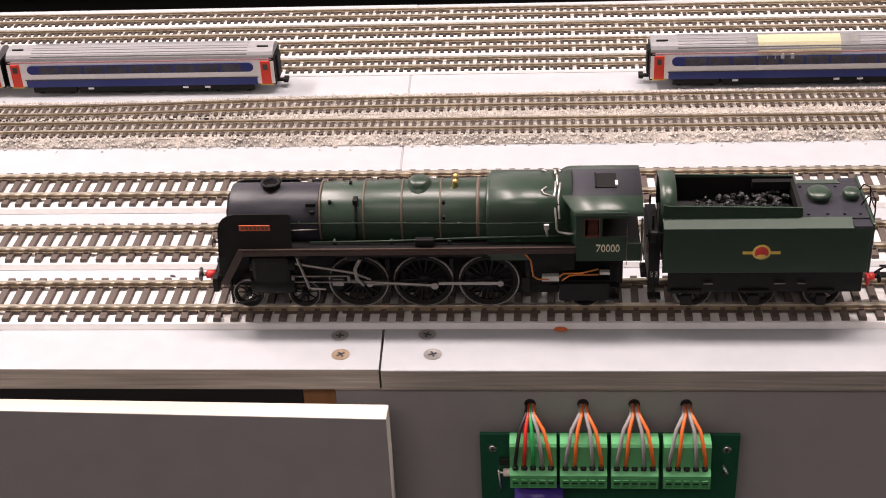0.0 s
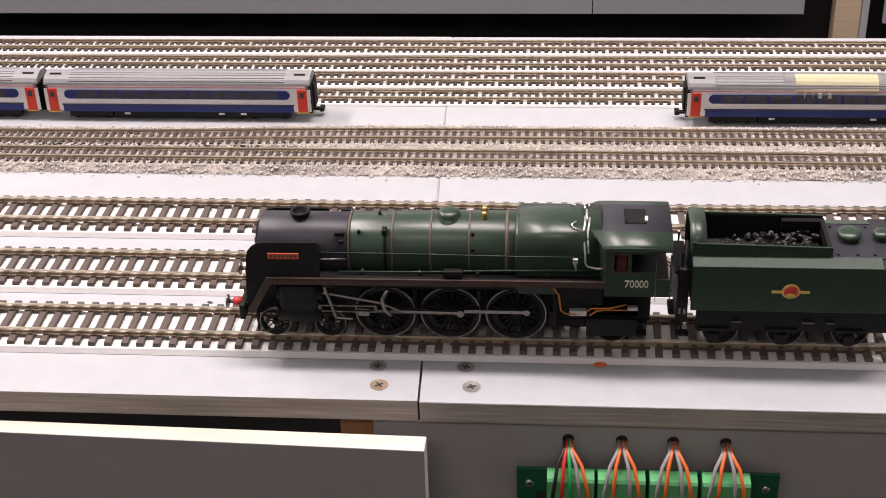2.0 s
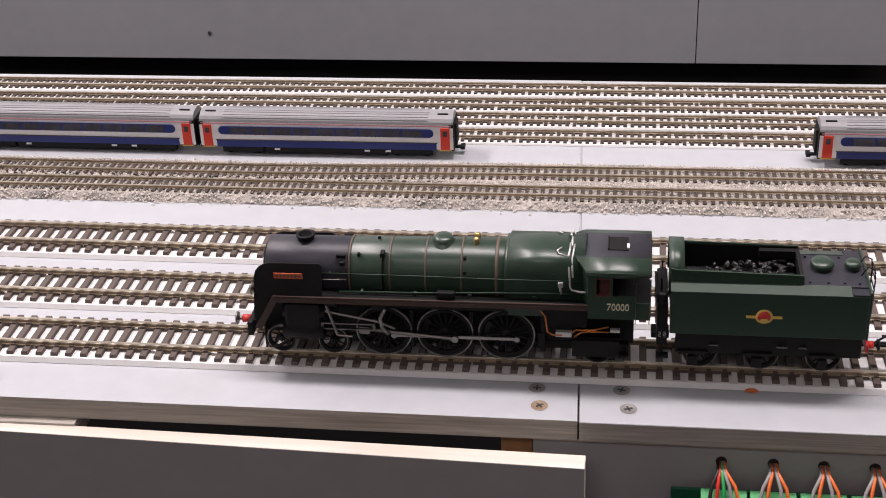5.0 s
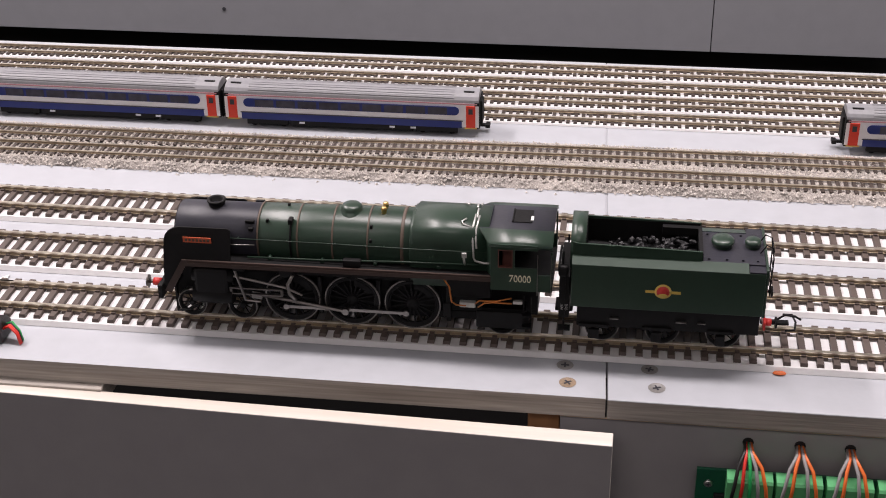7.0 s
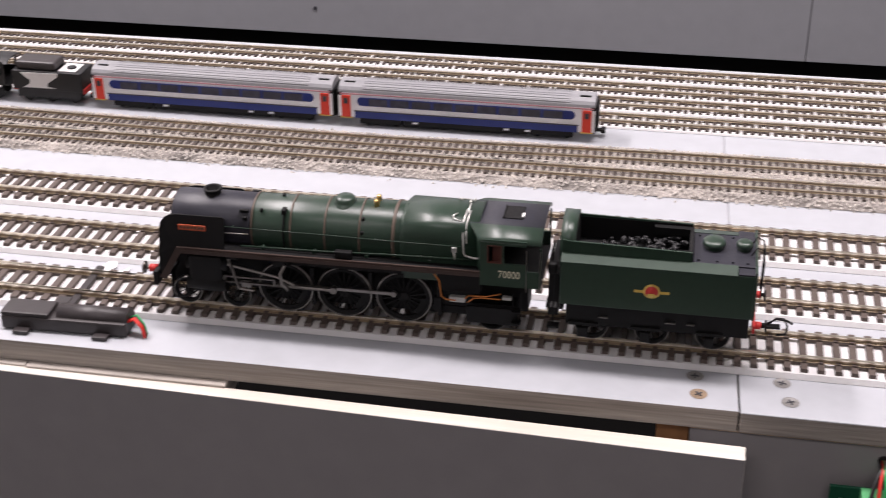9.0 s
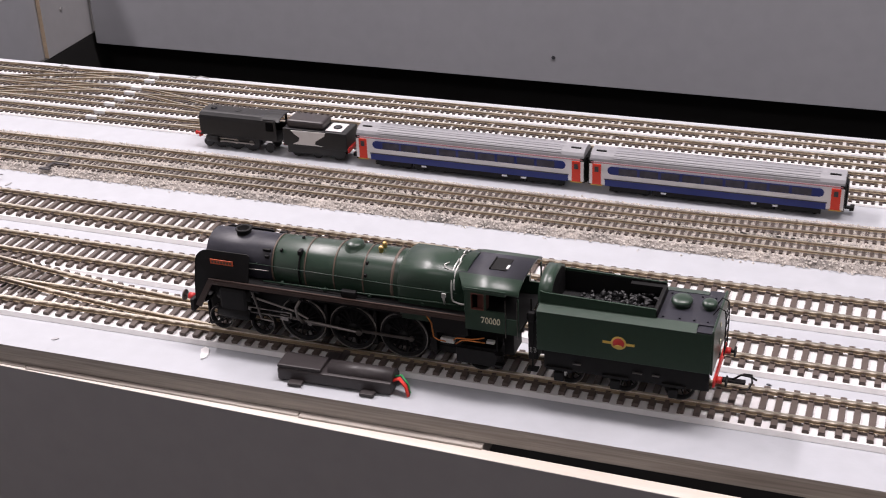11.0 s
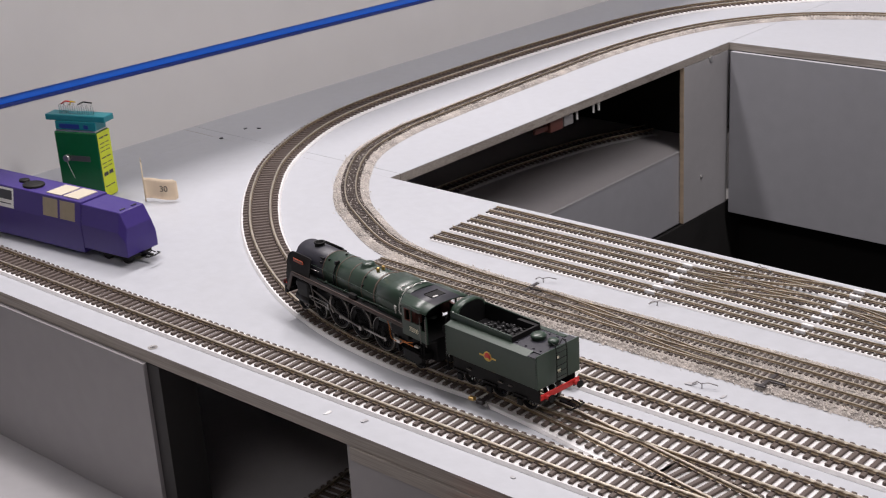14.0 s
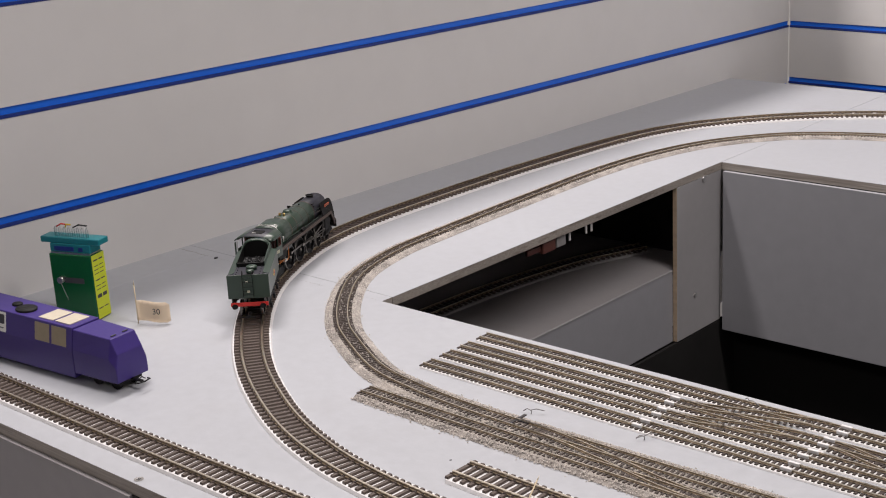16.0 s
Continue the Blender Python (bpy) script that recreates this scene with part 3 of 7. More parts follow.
M_YELLOW = node_mat("yellow_transfer", (0.70, 0.48, 0.10), 0.5, scale=150, vary=0.05)
M_COAL = node_mat("coal_lumps", (0.013, 0.013, 0.014), 0.42, scale=300, vary=0.4, island=0.6, bump=0.6)
M_CABRED = node_mat("dull_red_cab_fitting", (0.13, 0.045, 0.035), 0.5, scale=150, vary=0.2)
M_WHITEPL = node_mat("white_plastic", (0.80, 0.80, 0.78), 0.45, scale=90, vary=0.05)

AX = 0.0400           # boiler axis over the rail


def lettering(name, text, size, m, material, parent, depth=0.00012, label=""):
    """Raised characters in the built-in font, in the plane of m."""
    cu = bpy.data.curves.new(name, "FONT")
    cu.body, cu.size, cu.extrude, cu.align_x, cu.align_y = text, size, depth, "CENTER", "CENTER"
    tmp = bpy.data.objects.new(name, cu)
    scene.collection.objects.link(tmp)
    me = bpy.data.meshes.new_from_object(tmp.evaluated_get(bpy.context.evaluated_depsgraph_get()))
    bpy.data.objects.remove(tmp)
    me.transform(m)
    me.materials.clear()
    me.materials.append(material)
    ob = new(name, me)
    ob.parent = parent
    if label:
        ob["label"] = label
    return ob


XROT = Matrix.Rotation(radians(90), 4, "Y")     # turns a z axis along +x


def along_x(x, y, z):
    return Matrix.Translation((x, y, z)) @ XROT


SPOKES = {}


def spoked_wheel(name, r, spokes, parent, x, y, tyre=0.0026):
    """A spoked wheel that turns about its own axle."""
    bm = bmesh.new()
    m = Matrix.Rotation(radians(90), 4, "X")
    w = tyre / 2
    lathe(bm, [(r * 0.86, -w), (r * 0.95, -w), (r * 0.95, w), (r * 0.86, w), (r * 0.86, -w)], m, 32, 0)
    lathe(bm, [(r * 0.95, -w), (r, -w), (r, w), (r * 0.95, w), (r * 0.95, -w)], m, 32, 1)
    lathe(bm, [(r * 0.80, -w * 0.7), (r * 0.87, -w * 0.7), (r * 0.87, w * 0.7), (r * 0.80, w * 0.7), (r * 0.80, -w * 0.7)], m, 32, 0)
    lathe(bm, [(0, -w * 1.2), (r * 0.2, -w * 1.2), (r * 0.2, w * 1.2), (0, w * 1.2)], m, 14, 0)
    ob = part(name, bm, [M_BLACK, M_STEEL], parent)
    ob.location = (x, y, r)
    bm = bmesh.new()
    lathe(bm, [(0, -w * 1.9), (r * 0.11, -w * 1.9), (r * 0.11, w), (0, w)], m, 10)
    part("hub_cap", bm, M_STEEL, ob)
    if (r, spokes) not in SPOKES:
        bm = bmesh.new()
        rod(bm, (r * 0.15, 0, 0), (r * 0.83, 0, 0), r * 0.045, 5, r * 0.035)
        me = bpy.data.meshes.new("spoke")
        bm.to_mesh(me)
        bm.free()
        me.materials.append(M_BLACK)
        SPOKES[(r, spokes)] = me
    for i in range(spokes):
        sp = new("spoke", SPOKES[(r, spokes)])
        sp.parent = ob
        sp.matrix_basis = Matrix.Rotation(2 * math.pi * i / spokes, 4, "Y")
    if r > 0.009:
        bm = bmesh.new()
        arc = [math.pi - 0.5 + 0.1 * i for i in range(11)]
        extrude_poly(bm, [(r * 0.84 * math.cos(b), r * 0.84 * math.sin(b)) for b in arc] + [(r * 0.6 * math.cos(b), r * 0.6 * math.sin(b)) for b in arc[::-1]], -w * 0.7, w * 0.7)
        part("balance_weight", bm, M_BLACK, ob)
    return ob


def shell(bm, x0, r0, x1, r1, z0=AX, seg=40, flat=0.0, z1=None):
    """A tapered barrel from x0 to x1, with closed ends."""
    z1 = z0 if z1 is None else z1
    rings = []
    for x, r, z in ((x0, r0 * 0.97, z0), (x0 + 0.0004, r0, z0), (x1 - 0.0004, r1, z1), (x1, r1 * 0.97, z1)):
        rings.append([bm.verts.new((x, r * math.cos(2 * math.pi * i / seg), z + r * math.sin(2 * math.pi * i / seg))) for i in range(seg)])
    for a, b in zip(rings, rings[1:]):
        for i in range(seg):
            f = bm.faces.new((a[i], a[(i + 1) % seg], b[(i + 1) % seg], b[i]))
            f.smooth = True
    bm.faces.new(rings[0])
    bm.faces.new(rings[-1][::-1])


engine = empty("steam_locomotive", label="green and black model steam locomotive on brown sleepered track", category="locomotive")

# boiler in three rings, smokebox and firebox
bm = bmesh.new(); shell(bm, 0.020, 0.0122, 0.088, 0.0134)
part("boiler", bm, M_GREEN, engine, "satin green tapered boiler")
bm = bmesh.new(); shell(bm, -0.017, 0.0119, 0.0198, 0.0120)
smokebox = part("smokebox", bm, M_SOOT, engine, "blue-black smokebox")
bm = bmesh.new(); lathe(bm, [(0.0, -0.0028), (0.004, -0.0026), (0.0085, -0.0016), (0.0098, 0.0)], along_x(-0.017, 0, AX), 28)
part("smokebox_door", bm, M_BLACK, smokebox)
bm = bmesh.new(); rod(bm, (-0.0205, 0, AX), (-0.0195, 0, AX), 0.0012, 10); box(bm, -0.0208, -0.0200, -0.0004, 0.0004, AX - 0.003, AX + 0.001)
part("door_dart", bm, M_STEEL, smokebox)
bm = bmesh.new()
prof = [(-0.0140, 0.026), (-0.0142, 0.038), (-0.0139, 0.0450), (-0.0130, 0.0500), (-0.0108, 0.0525), (-0.006, 0.0539), (0, 0.0543)]
prof = prof + [(-y, z) for y, z in prof[-2::-1]]
extrude_poly(bm, prof, 0.087, 0.1165, "yz")
bmesh.ops.bevel(bm, geom=[e for e in bm.edges if abs(e.verts[0].co.x - 0.087) < 1e-6 and abs(e.verts[1].co.x - 0.087) < 1e-6], offset=0.0012, segments=3, affect="EDGES")
for f in bm.faces:
    f.smooth = abs(f.normal.x) < 0.5
part("firebox", bm, M_GREEN, engine, "green square-shouldered firebox")
for x, r in ((0.0202, 0.01235), (0.0385, 0.0126), (0.0545, 0.0129), (0.0705, 0.0132), (0.0855, 0.01345)):
    bm = bmesh.new()
    for o, w in ((0.0, 0.00042),):
        lathe(bm, [(r, o - w), (r + 0.00016, o - w), (r + 0.00016, o + w), (r, o + w)], along_x(x, 0, AX), 40)
    part("boiler_band", bm, M_ORANGE, engine)
# chimney, dome, valves
bm = bmesh.new()
lathe(bm, [(0.0056, -0.0035), (0.0045, -0.0018), (0.0037, -0.0004), (0.0035, 0.0010), (0.0042, 0.0017), (0.0042, 0.0024), (0.0033, 0.0026), (0.0028, 0.0022), (0.0026, -0.001), (0, -0.001)], Matrix.Translation((0, 0, AX + 0.0120)), 24)
part("chimney", bm, M_BLACK, engine, "black double chimney with a rounded lip")
bm = bmesh.new()
lathe(bm, [(0.0062, -0.0015), (0.0052, 0.0), (0.0047, 0.0008), (0.0046, 0.0017), (0.0038, 0.0025), (0.0018, 0.0029), (0, 0.0030)], Matrix.Translation((0.0615, 0, AX + 0.0127)), 24)
part("steam_dome", bm, M_GREEN, engine, "low green steam dome")
for dy in (-0.0022, 0.0022):
    bm = bmesh.new(); lathe(bm, [(0.0011, -0.0005), (0.0012, 0.0010), (0.0014, 0.0015), (0.0012, 0.0026), (0.0006, 0.0030), (0, 0.0030)], Matrix.Translation((0.0765, dy, AX + 0.0130)), 10)
    part("safety_valve", bm, M_BRASS, engine, "brass safety valve")
for x, y, z in ((0.0245, -0.0085, 0.0493), (0.0325, 0.001, 0.0527), (0.0720, -0.0094, 0.0494), (0.0720, -0.0125, 0.0446), (0.0945, -0.0097, 0.0513), (0.1075, -0.0097, 0.0513)):
    bm = bmesh.new(); box(bm, x - 0.0006, x + 0.0006, y - 0.0007, y + 0.0007, z - 0.0008, z + 0.0008, 0.0002)
    part("washout_plug", bm, M_BLACK, engine)
# clack valve and its pipe down the boiler side
bm = bmesh.new()
box(bm, 0.0345, 0.0365, -0.0108, -0.0072, 0.0488, 0.0515, 0.0003)
tube(bm, [(0.0355, -0.0128 * math.sin(a) - 0.0002 * a, AX + 0.0128 * math.cos(a)) for a in [0.7 + 0.18 * i for i in range(9)]], 0.0005)
part("clack_valve", bm, M_BLACK, engine, "black feed valve and pipe")
# hand rails and side pipes
for s in (-1, 1):
    bm = bmesh.new()
    tube(bm, [(0.004, s * 0.0128, 0.0425), (0.05, s * 0.0135, 0.0428), (0.088, s * 0.0146, 0.0430), (0.116, s * 0.0148, 0.0432)], 0.00018, 5)
    for x in (0.012, 0.034, 0.056, 0.078, 0.100):
        rod(bm, (x, s * 0.0118, 0.0425), (x, s * (0.0128 + (x - 0.004) * 0.018), 0.0427), 0.0003, 5)
    part("handrail", bm, M_GREEN, engine, "thin wire handrail")
    bm = bmesh.new()
    tube(bm, [(0.016, s * 0.0146, 0.0357), (0.05, s * 0.0150, 0.0362), (0.085, s * 0.0152, 0.0372), (0.114, s * 0.0153, 0.0378)], 0.00035, 5)
    part("side_pipe", bm, M_GREEN, engine)
    bm = bmesh.new()
    tube(bm, [(0.1110, s * 0.003, 0.0550), (0.1108, s * 0.0075, 0.0542), (0.1104, s * 0.0105, 0.0520), (0.1106, s * 0.0128, 0.0488), (0.1110, s * 0.0146, 0.0445), (0.1112, s * 0.0150, 0.0405), (0.1118, s * 0.0152, 0.0392), (0.1150, s * 0.0155, 0.0385), (0.1178, s * 0.0158, 0.0388)], 0.00042, 6)
    tube(bm, [(0.1125, s * 0.0045, 0.0552), (0.1122, s * 0.0085, 0.0542), (0.1118, s * 0.0112, 0.0520), (0.1119, s * 0.0136, 0.0485), (0.1122, s * 0.0148, 0.0450)], 0.00036, 6)
    tube(bm, [(0.1108, s * 0.0105, 0.0522), (0.1068, s * 0.0094, 0.0534), (0.1062, s * 0.0080, 0.0541), (0.1078, s * 0.0062, 0.0545)], 0.00036, 6)
    tube(bm, [(0.1080, s * 0.0152, 0.0375), (0.1076, s * 0.0152, 0.0398), (0.1076, s * 0.0152, 0.0415)], 0.0005, 6)
    box(bm, 0.1068, 0.1086, s * 0.0152 - 0.0006, s * 0.0152 + 0.0006, 0.0405, 0.0428, 0.0002)
    part("steam_pipe", bm, M_SILVER, engine, "silver-painted bent steam pipes")
bm = bmesh.new(); tube(bm, [(0.1115, 0.008 * math.sin(a), 0.0440 + 0.0112 * math.cos(a)) for a in [-0.75 + 0.15 * i for i in range(11)]], 0.0004)
part("manifold_pipe", bm, M_SILVER, engine)

# grab rail behind the deflector, lubricator and small boiler fittings
for s in (-1, 1):
    bm = bmesh.new(); tube(bm, [(0.0085, s * 0.0150, 0.0405), (0.0130, s * 0.0152, 0.0408), (0.0195, s * 0.0148, 0.0408)], 0.00028, 5)
    part("grab_rail", bm, M_STEEL, engine)
    bm = bmesh.new(); box(bm, 0.0148, 0.0188, s * 0.0093 - 0.0007, s * 0.0093 + 0.0007, 0.0482, 0.0494, 0.0002); box(bm, 0.0165, 0.0186, s * 0.0112 - 0.0008, s * 0.0112 + 0.0008, 0.0458, 0.0474, 0.0003)
    part("lamp_iron", bm, M_BLACK, engine)
    for x in (0.026, 0.050, 0.074, 0.098):
        bm = bmesh.new(); rod(bm, (x, s * 0.0128, 0.0356), (x, s * 0.0146, 0.0352), 0.0009, 8)
        part("mudhole_door", bm, M_GREEN, engine)
    bm = bmesh.new(); box(bm, 0.0600, 0.0680, s * 0.0160 - 0.0014, s * 0.0160 + 0.0014, 0.0352, 0.0376, 0.0004)
    part("lubricator", bm, M_BLACK, engine)
# frames and running plate
bm = bmesh.new(); box(bm, -0.022, 0.140, -0.0062, 0.0062, 0.0085, 0.030, 0.0005)
part("frame", bm, M_BLACK, engine)
# black keeper plate and brake hangers, added to keep the underside dark
bm = bmesh.new(); box(bm, 0.018, 0.112, -0.0064, 0.0064, 0.0042, 0.0086, 0.0005)
part("keeper_plate", bm, M_BLACK, engine)
for x in (0.0470, 0.0740, 0.1010):
    for s in (-1, 1):
        bm = bmesh.new(); box(bm, x - 0.0009, x + 0.0009, s * 0.0088 - 0.0011, s * 0.0088 + 0.0011, 0.0048, 0.0245, 0.0003); box(bm, x - 0.0022, x + 0.0009, s * 0.0090 - 0.0014, s * 0.0090 + 0.0014, 0.0075, 0.0150, 0.0005)
        part("brake_hanger", bm, M_BLACK, engine)
bm = bmesh.new(); box(bm, 0.004, 0.115, -0.0115, 0.0115, 0.0260, 0.0335)
part("firebox_skirt", bm, M_BLACK, engine)
for s in (-1, 1):
    bm = bmesh.new()
    y0, y1 = sorted((s * 0.0100, s * 0.0180))
    extrude_poly(bm, [(-0.0120, 0.0338), (0.118, 0.0345), (0.118, 0.0352), (-0.0125, 0.0346), (-0.0215, 0.0190), (-0.0205, 0.0186)], y0, y1)
    part("running_plate", bm, M_BLACK, engine)
    bm = bmesh.new()
    y0, y1 = sorted((s * 0.0176, s * 0.0185))
    extrude_poly(bm, [(-0.0112, 0.0312), (0.118, 0.0320), (0.118, 0.0352), (-0.0128, 0.0347), (-0.0222, 0.0185), (-0.0192, 0.0175)], y0, y1)
    part("valance", bm, M_BRONZE, engine, "brown-lined running plate edge")
    bm = bmesh.new()
    y0, y1 = sorted((s * 0.01855, s * 0.01875))
    extrude_poly(bm, [(-0.0104, 0.0329), (0.118, 0.0336), (0.118, 0.0341), (-0.0106, 0.0334)], y0, y1)
    part("lining", bm, M_ORANGE if s > 0 else M_BRONZE, engine)
    # smoke deflector with its nameplate
    bm = bmesh.new()
    y0, y1 = sorted((s * 0.0170, s * 0.0176))
    extrude_poly(bm, [(-0.0215, 0.0200), (-0.0130, 0.0345), (0.0092, 0.0345), (0.0092, 0.0490), (0.0080, 0.0498), (-0.0140, 0.0497), (-0.0168, 0.0490), (-0.0190, 0.0476), (-0.0205, 0.0455), (-0.0212, 0.0425), (-0.0218, 0.0300), (-0.0222, 0.0230)], y0, y1)
    for v in bm.verts:
        v.co.y -= s * 0.0034 * max(0.0, v.co.z - 0.034) / 0.015
        v.co.z -= 0.0022 * max(0.0, v.co.z - 0.034) / 0.015
    d = part("smoke_deflector", bm, M_BLACK, engine, "flat black smoke deflector plate")
    bm = bmesh.new(); y0, y1 = sorted((s * 0.0177, s * 0.0181)); box(bm, -0.0118, 0.0012, y0 - s * 0.0018, y1 - s * 0.0018, 0.0412, 0.0438, 0.0001)
    plate = part("nameplate", bm, M_PLATE, d, "orange-red nameplate")
    for k in range(7):
        bm = bmesh.new(); y0, y1 = sorted((s * 0.0181, s * 0.01825)); box(bm, -0.0108 + k * 0.0017, -0.0097 + k * 0.0017, y0 - s * 0.0018, y1 - s * 0.0018, 0.0419, 0.0431)
        part("letter_bar", bm, M_ORANGE, plate)
    # cylinder block
    bm = bmesh.new()
    y0, y1 = sorted((s * 0.0110, s * 0.0178))
    box(bm, -0.0085, 0.0075, y0, y1, 0.0118, 0.0300, 0.0018)
    c = part("cylinder", bm, M_BLACK, engine, "black outside cylinder block")
    bm = bmesh.new(); rod(bm, (-0.0095, s * 0.0145, 0.0160), (0.0085, s * 0.0145, 0.0160), 0.0042, 16); rod(bm, (-0.0095, s * 0.0145, 0.0255), (0.0095, s * 0.0145, 0.0255), 0.0030, 14)
    part("cylinder_barrel", bm, M_BLACK, c)
    bm = bmesh.new(); tube(bm, [(-0.008, s * 0.0172, 0.0110), (-0.012, s * 0.0172, 0.0085), (-0.017, s * 0.0168, 0.0070)], 0.0004); tube(bm, [(-0.006, s * 0.0165, 0.0110), (-0.011, s * 0.0165, 0.0080), (-0.016, s * 0.0160, 0.0062)], 0.0004)
    part("drain_pipe", bm, M_BLACK, c)
    # slide bars, valve gear
    bm = bmesh.new()
    for z in (0.0178, 0.0206):
        box(bm, 0.0075, 0.0315, s * 0.0166 - 0.0006, s * 0.0166 + 0.0006, z, z + 0.0007, 0.0002)
    for x in (0.0075, 0.0305):
        box(bm, x, x + 0.0012, s * 0.0166 - 0.0006, s * 0.0166 + 0.0006, 0.0184, 0.0207)
    part("slide_bar", bm, M_STEEL, engine, "bright steel slide bar")
    bm = bmesh.new()
    rod(bm, (0.0095, s * 0.0160, 0.0262), (0.033, s * 0.0165, 0.0222), 0.0006, 6)
    rod(bm, (0.033, s * 0.0165, 0.0222), (0.0405, s * 0.0165, 0.0190), 0.0006, 6)
    part("radius_rod", bm, M_STEEL, engine)
    bm = bmesh.new()
    tube(bm, [(0.0365, s * 0.0165, 0.0285), (0.0340, s * 0.0165, 0.0240), (0.0345, s * 0.0165, 0.0195), (0.0375, s * 0.0165, 0.0160)], 0.0009)
    part("expansion_link", bm, M_STEEL, engine)
    bm = bmesh.new()
    rod(bm, (0.0105, s * 0.0172, 0.0300), (0.0145, s * 0.0172, 0.0150), 0.0006, 6)
    rod(bm, (0.0145, s * 0.0172, 0.0150), (0.0210, s * 0.0172, 0.0145), 0.0005, 6)
    part("combination_lever", bm, M_STEEL, engine)
    bm = bmesh.new(); box(bm, 0.0100, 0.0150, s * 0.0176 - 0.0007, s * 0.0176 + 0.0007, 0.0300, 0.0332, 0.0002); box(bm, 0.0305, 0.0375, s * 0.0155 - 0.0008, s * 0.0155 + 0.0008, 0.0275, 0.0332, 0.0002)
    part("gear_bracket", bm, M_BLACK, engine)
    # guard irons and brake gear
    bm = bmesh.new(); box(bm, -0.0210, -0.0202, s * 0.0085 - 0.0012, s * 0.0085 + 0.0012, 0.0015, 0.0150)
    part("guard_iron", bm, M_BLACK, engine)
    # copper and orange pipes under the cab
    bm = bmesh.new(); tube(bm, [(0.1000, s * 0.0165, 0.0310), (0.1022, s * 0.0168, 0.0275), (0.1030, s * 0.0170, 0.0205), (0.1048, s * 0.0172, 0.0192), (0.1085, s * 0.0172, 0.0190)], 0.00034)
    tube(bm, [(0.112, s * 0.0175, 0.0205), (0.1135, s * 0.0178, 0.0222), (0.1200, s * 0.0180, 0.0226), (0.1268, s * 0.0180, 0.0244)], 0.00034)
    tube(bm, [(0.1130, s * 0.0176, 0.0188), (0.1155, s * 0.0178, 0.0212), (0.1185, s * 0.0180, 0.0218), (0.1270, s * 0.0180, 0.0218)], 0.00034)
    part("injector_pipe", bm, M_COPPER2, engine, "orange copper injector pipes")
    bm = bmesh.new(); box(bm, 0.1275, 0.1325, s * 0.0165 - 0.0010, s * 0.0165 + 0.0010, 0.0212, 0.0226, 0.0002); box(bm, 0.106, 0.112, s * 0.0160 - 0.0012, s * 0.0160 + 0.0012, 0.0180, 0.0205, 0.0003)
    part("injector", bm, M_SILVER, engine)
    # ash pan, steps
    bm = bmesh.new(); box(bm, 0.1010, 0.1175, s * 0.0125 - 0.002, s * 0.0125 + 0.002, 0.0215, 0.0320, 0.0004)
    part("ashpan", bm, M_BLACK, engine)
    bm = bmesh.new()
    for z in (0.0090, 0.0150):
        box(bm, 0.1325, 0.1375, s * 0.0160 - 0.0018, s * 0.0160 + 0.0018, z, z + 0.0006)
    box(bm, 0.1328, 0.1334, s * 0.0150 - 0.0003, s * 0.0150 + 0.0003, 0.0090, 0.0240)
    box(bm, 0.1368, 0.1374, s * 0.0150 - 0.0003, s * 0.0150 + 0.0003, 0.0090, 0.0240)
    part("cab_step", bm, M_BLACK, engine)
# trailing truck frame
bm = bmesh.new(); box(bm, 0.112, 0.136, -0.0150, -0.0135, 0.0060, 0.0150, 0.0006); box(bm, 0.112, 0.136, 0.0135, 0.0150, 0.0060, 0.0150, 0.0006); box(bm, 0.114, 0.134, -0.0135, 0.0135, 0.0110, 0.0160)
part("trailing_truck", bm, M_BLACK, engine)
# buffer beam, buffers, coupling hook
bm = bmesh.new(); box(bm, -0.0255, -0.0235, -0.0178, 0.0178, 0.0135, 0.0205, 0.0003)
part("buffer_beam", bm, M_BLACK, engine)
for s in (-1, 1):
    bm = bmesh.new(); rod(bm, (-0.0250, s * 0.0125, 0.0192), (-0.0285, s * 0.0125, 0.0192), 0.0018, 12)
    b = part("buffer", bm, M_RED, engine, "red buffer with a steel head")
    bm = bmesh.new(); rod(bm, (-0.0285, s * 0.0125, 0.0192), (-0.0305, s * 0.0125, 0.0192), 0.0009, 8); rod(bm, (-0.0305, s * 0.0125, 0.0192), (-0.0311, s * 0.0125, 0.0192), 0.0029, 14)
    part("buffer_head", bm, M_STEEL, b)
bm = bmesh.new(); tube(bm, [(-0.0255, 0.003, 0.0160), (-0.0275, 0.003, 0.0150), (-0.0275, 0.003, 0.0080), (-0.0265, 0.003, 0.0060)], 0.0006); box(bm, -0.0235, -0.018, -0.015, 0.015, 0.0185, 0.0200)
part("vacuum_pipe", bm, M_BLACK, engine)

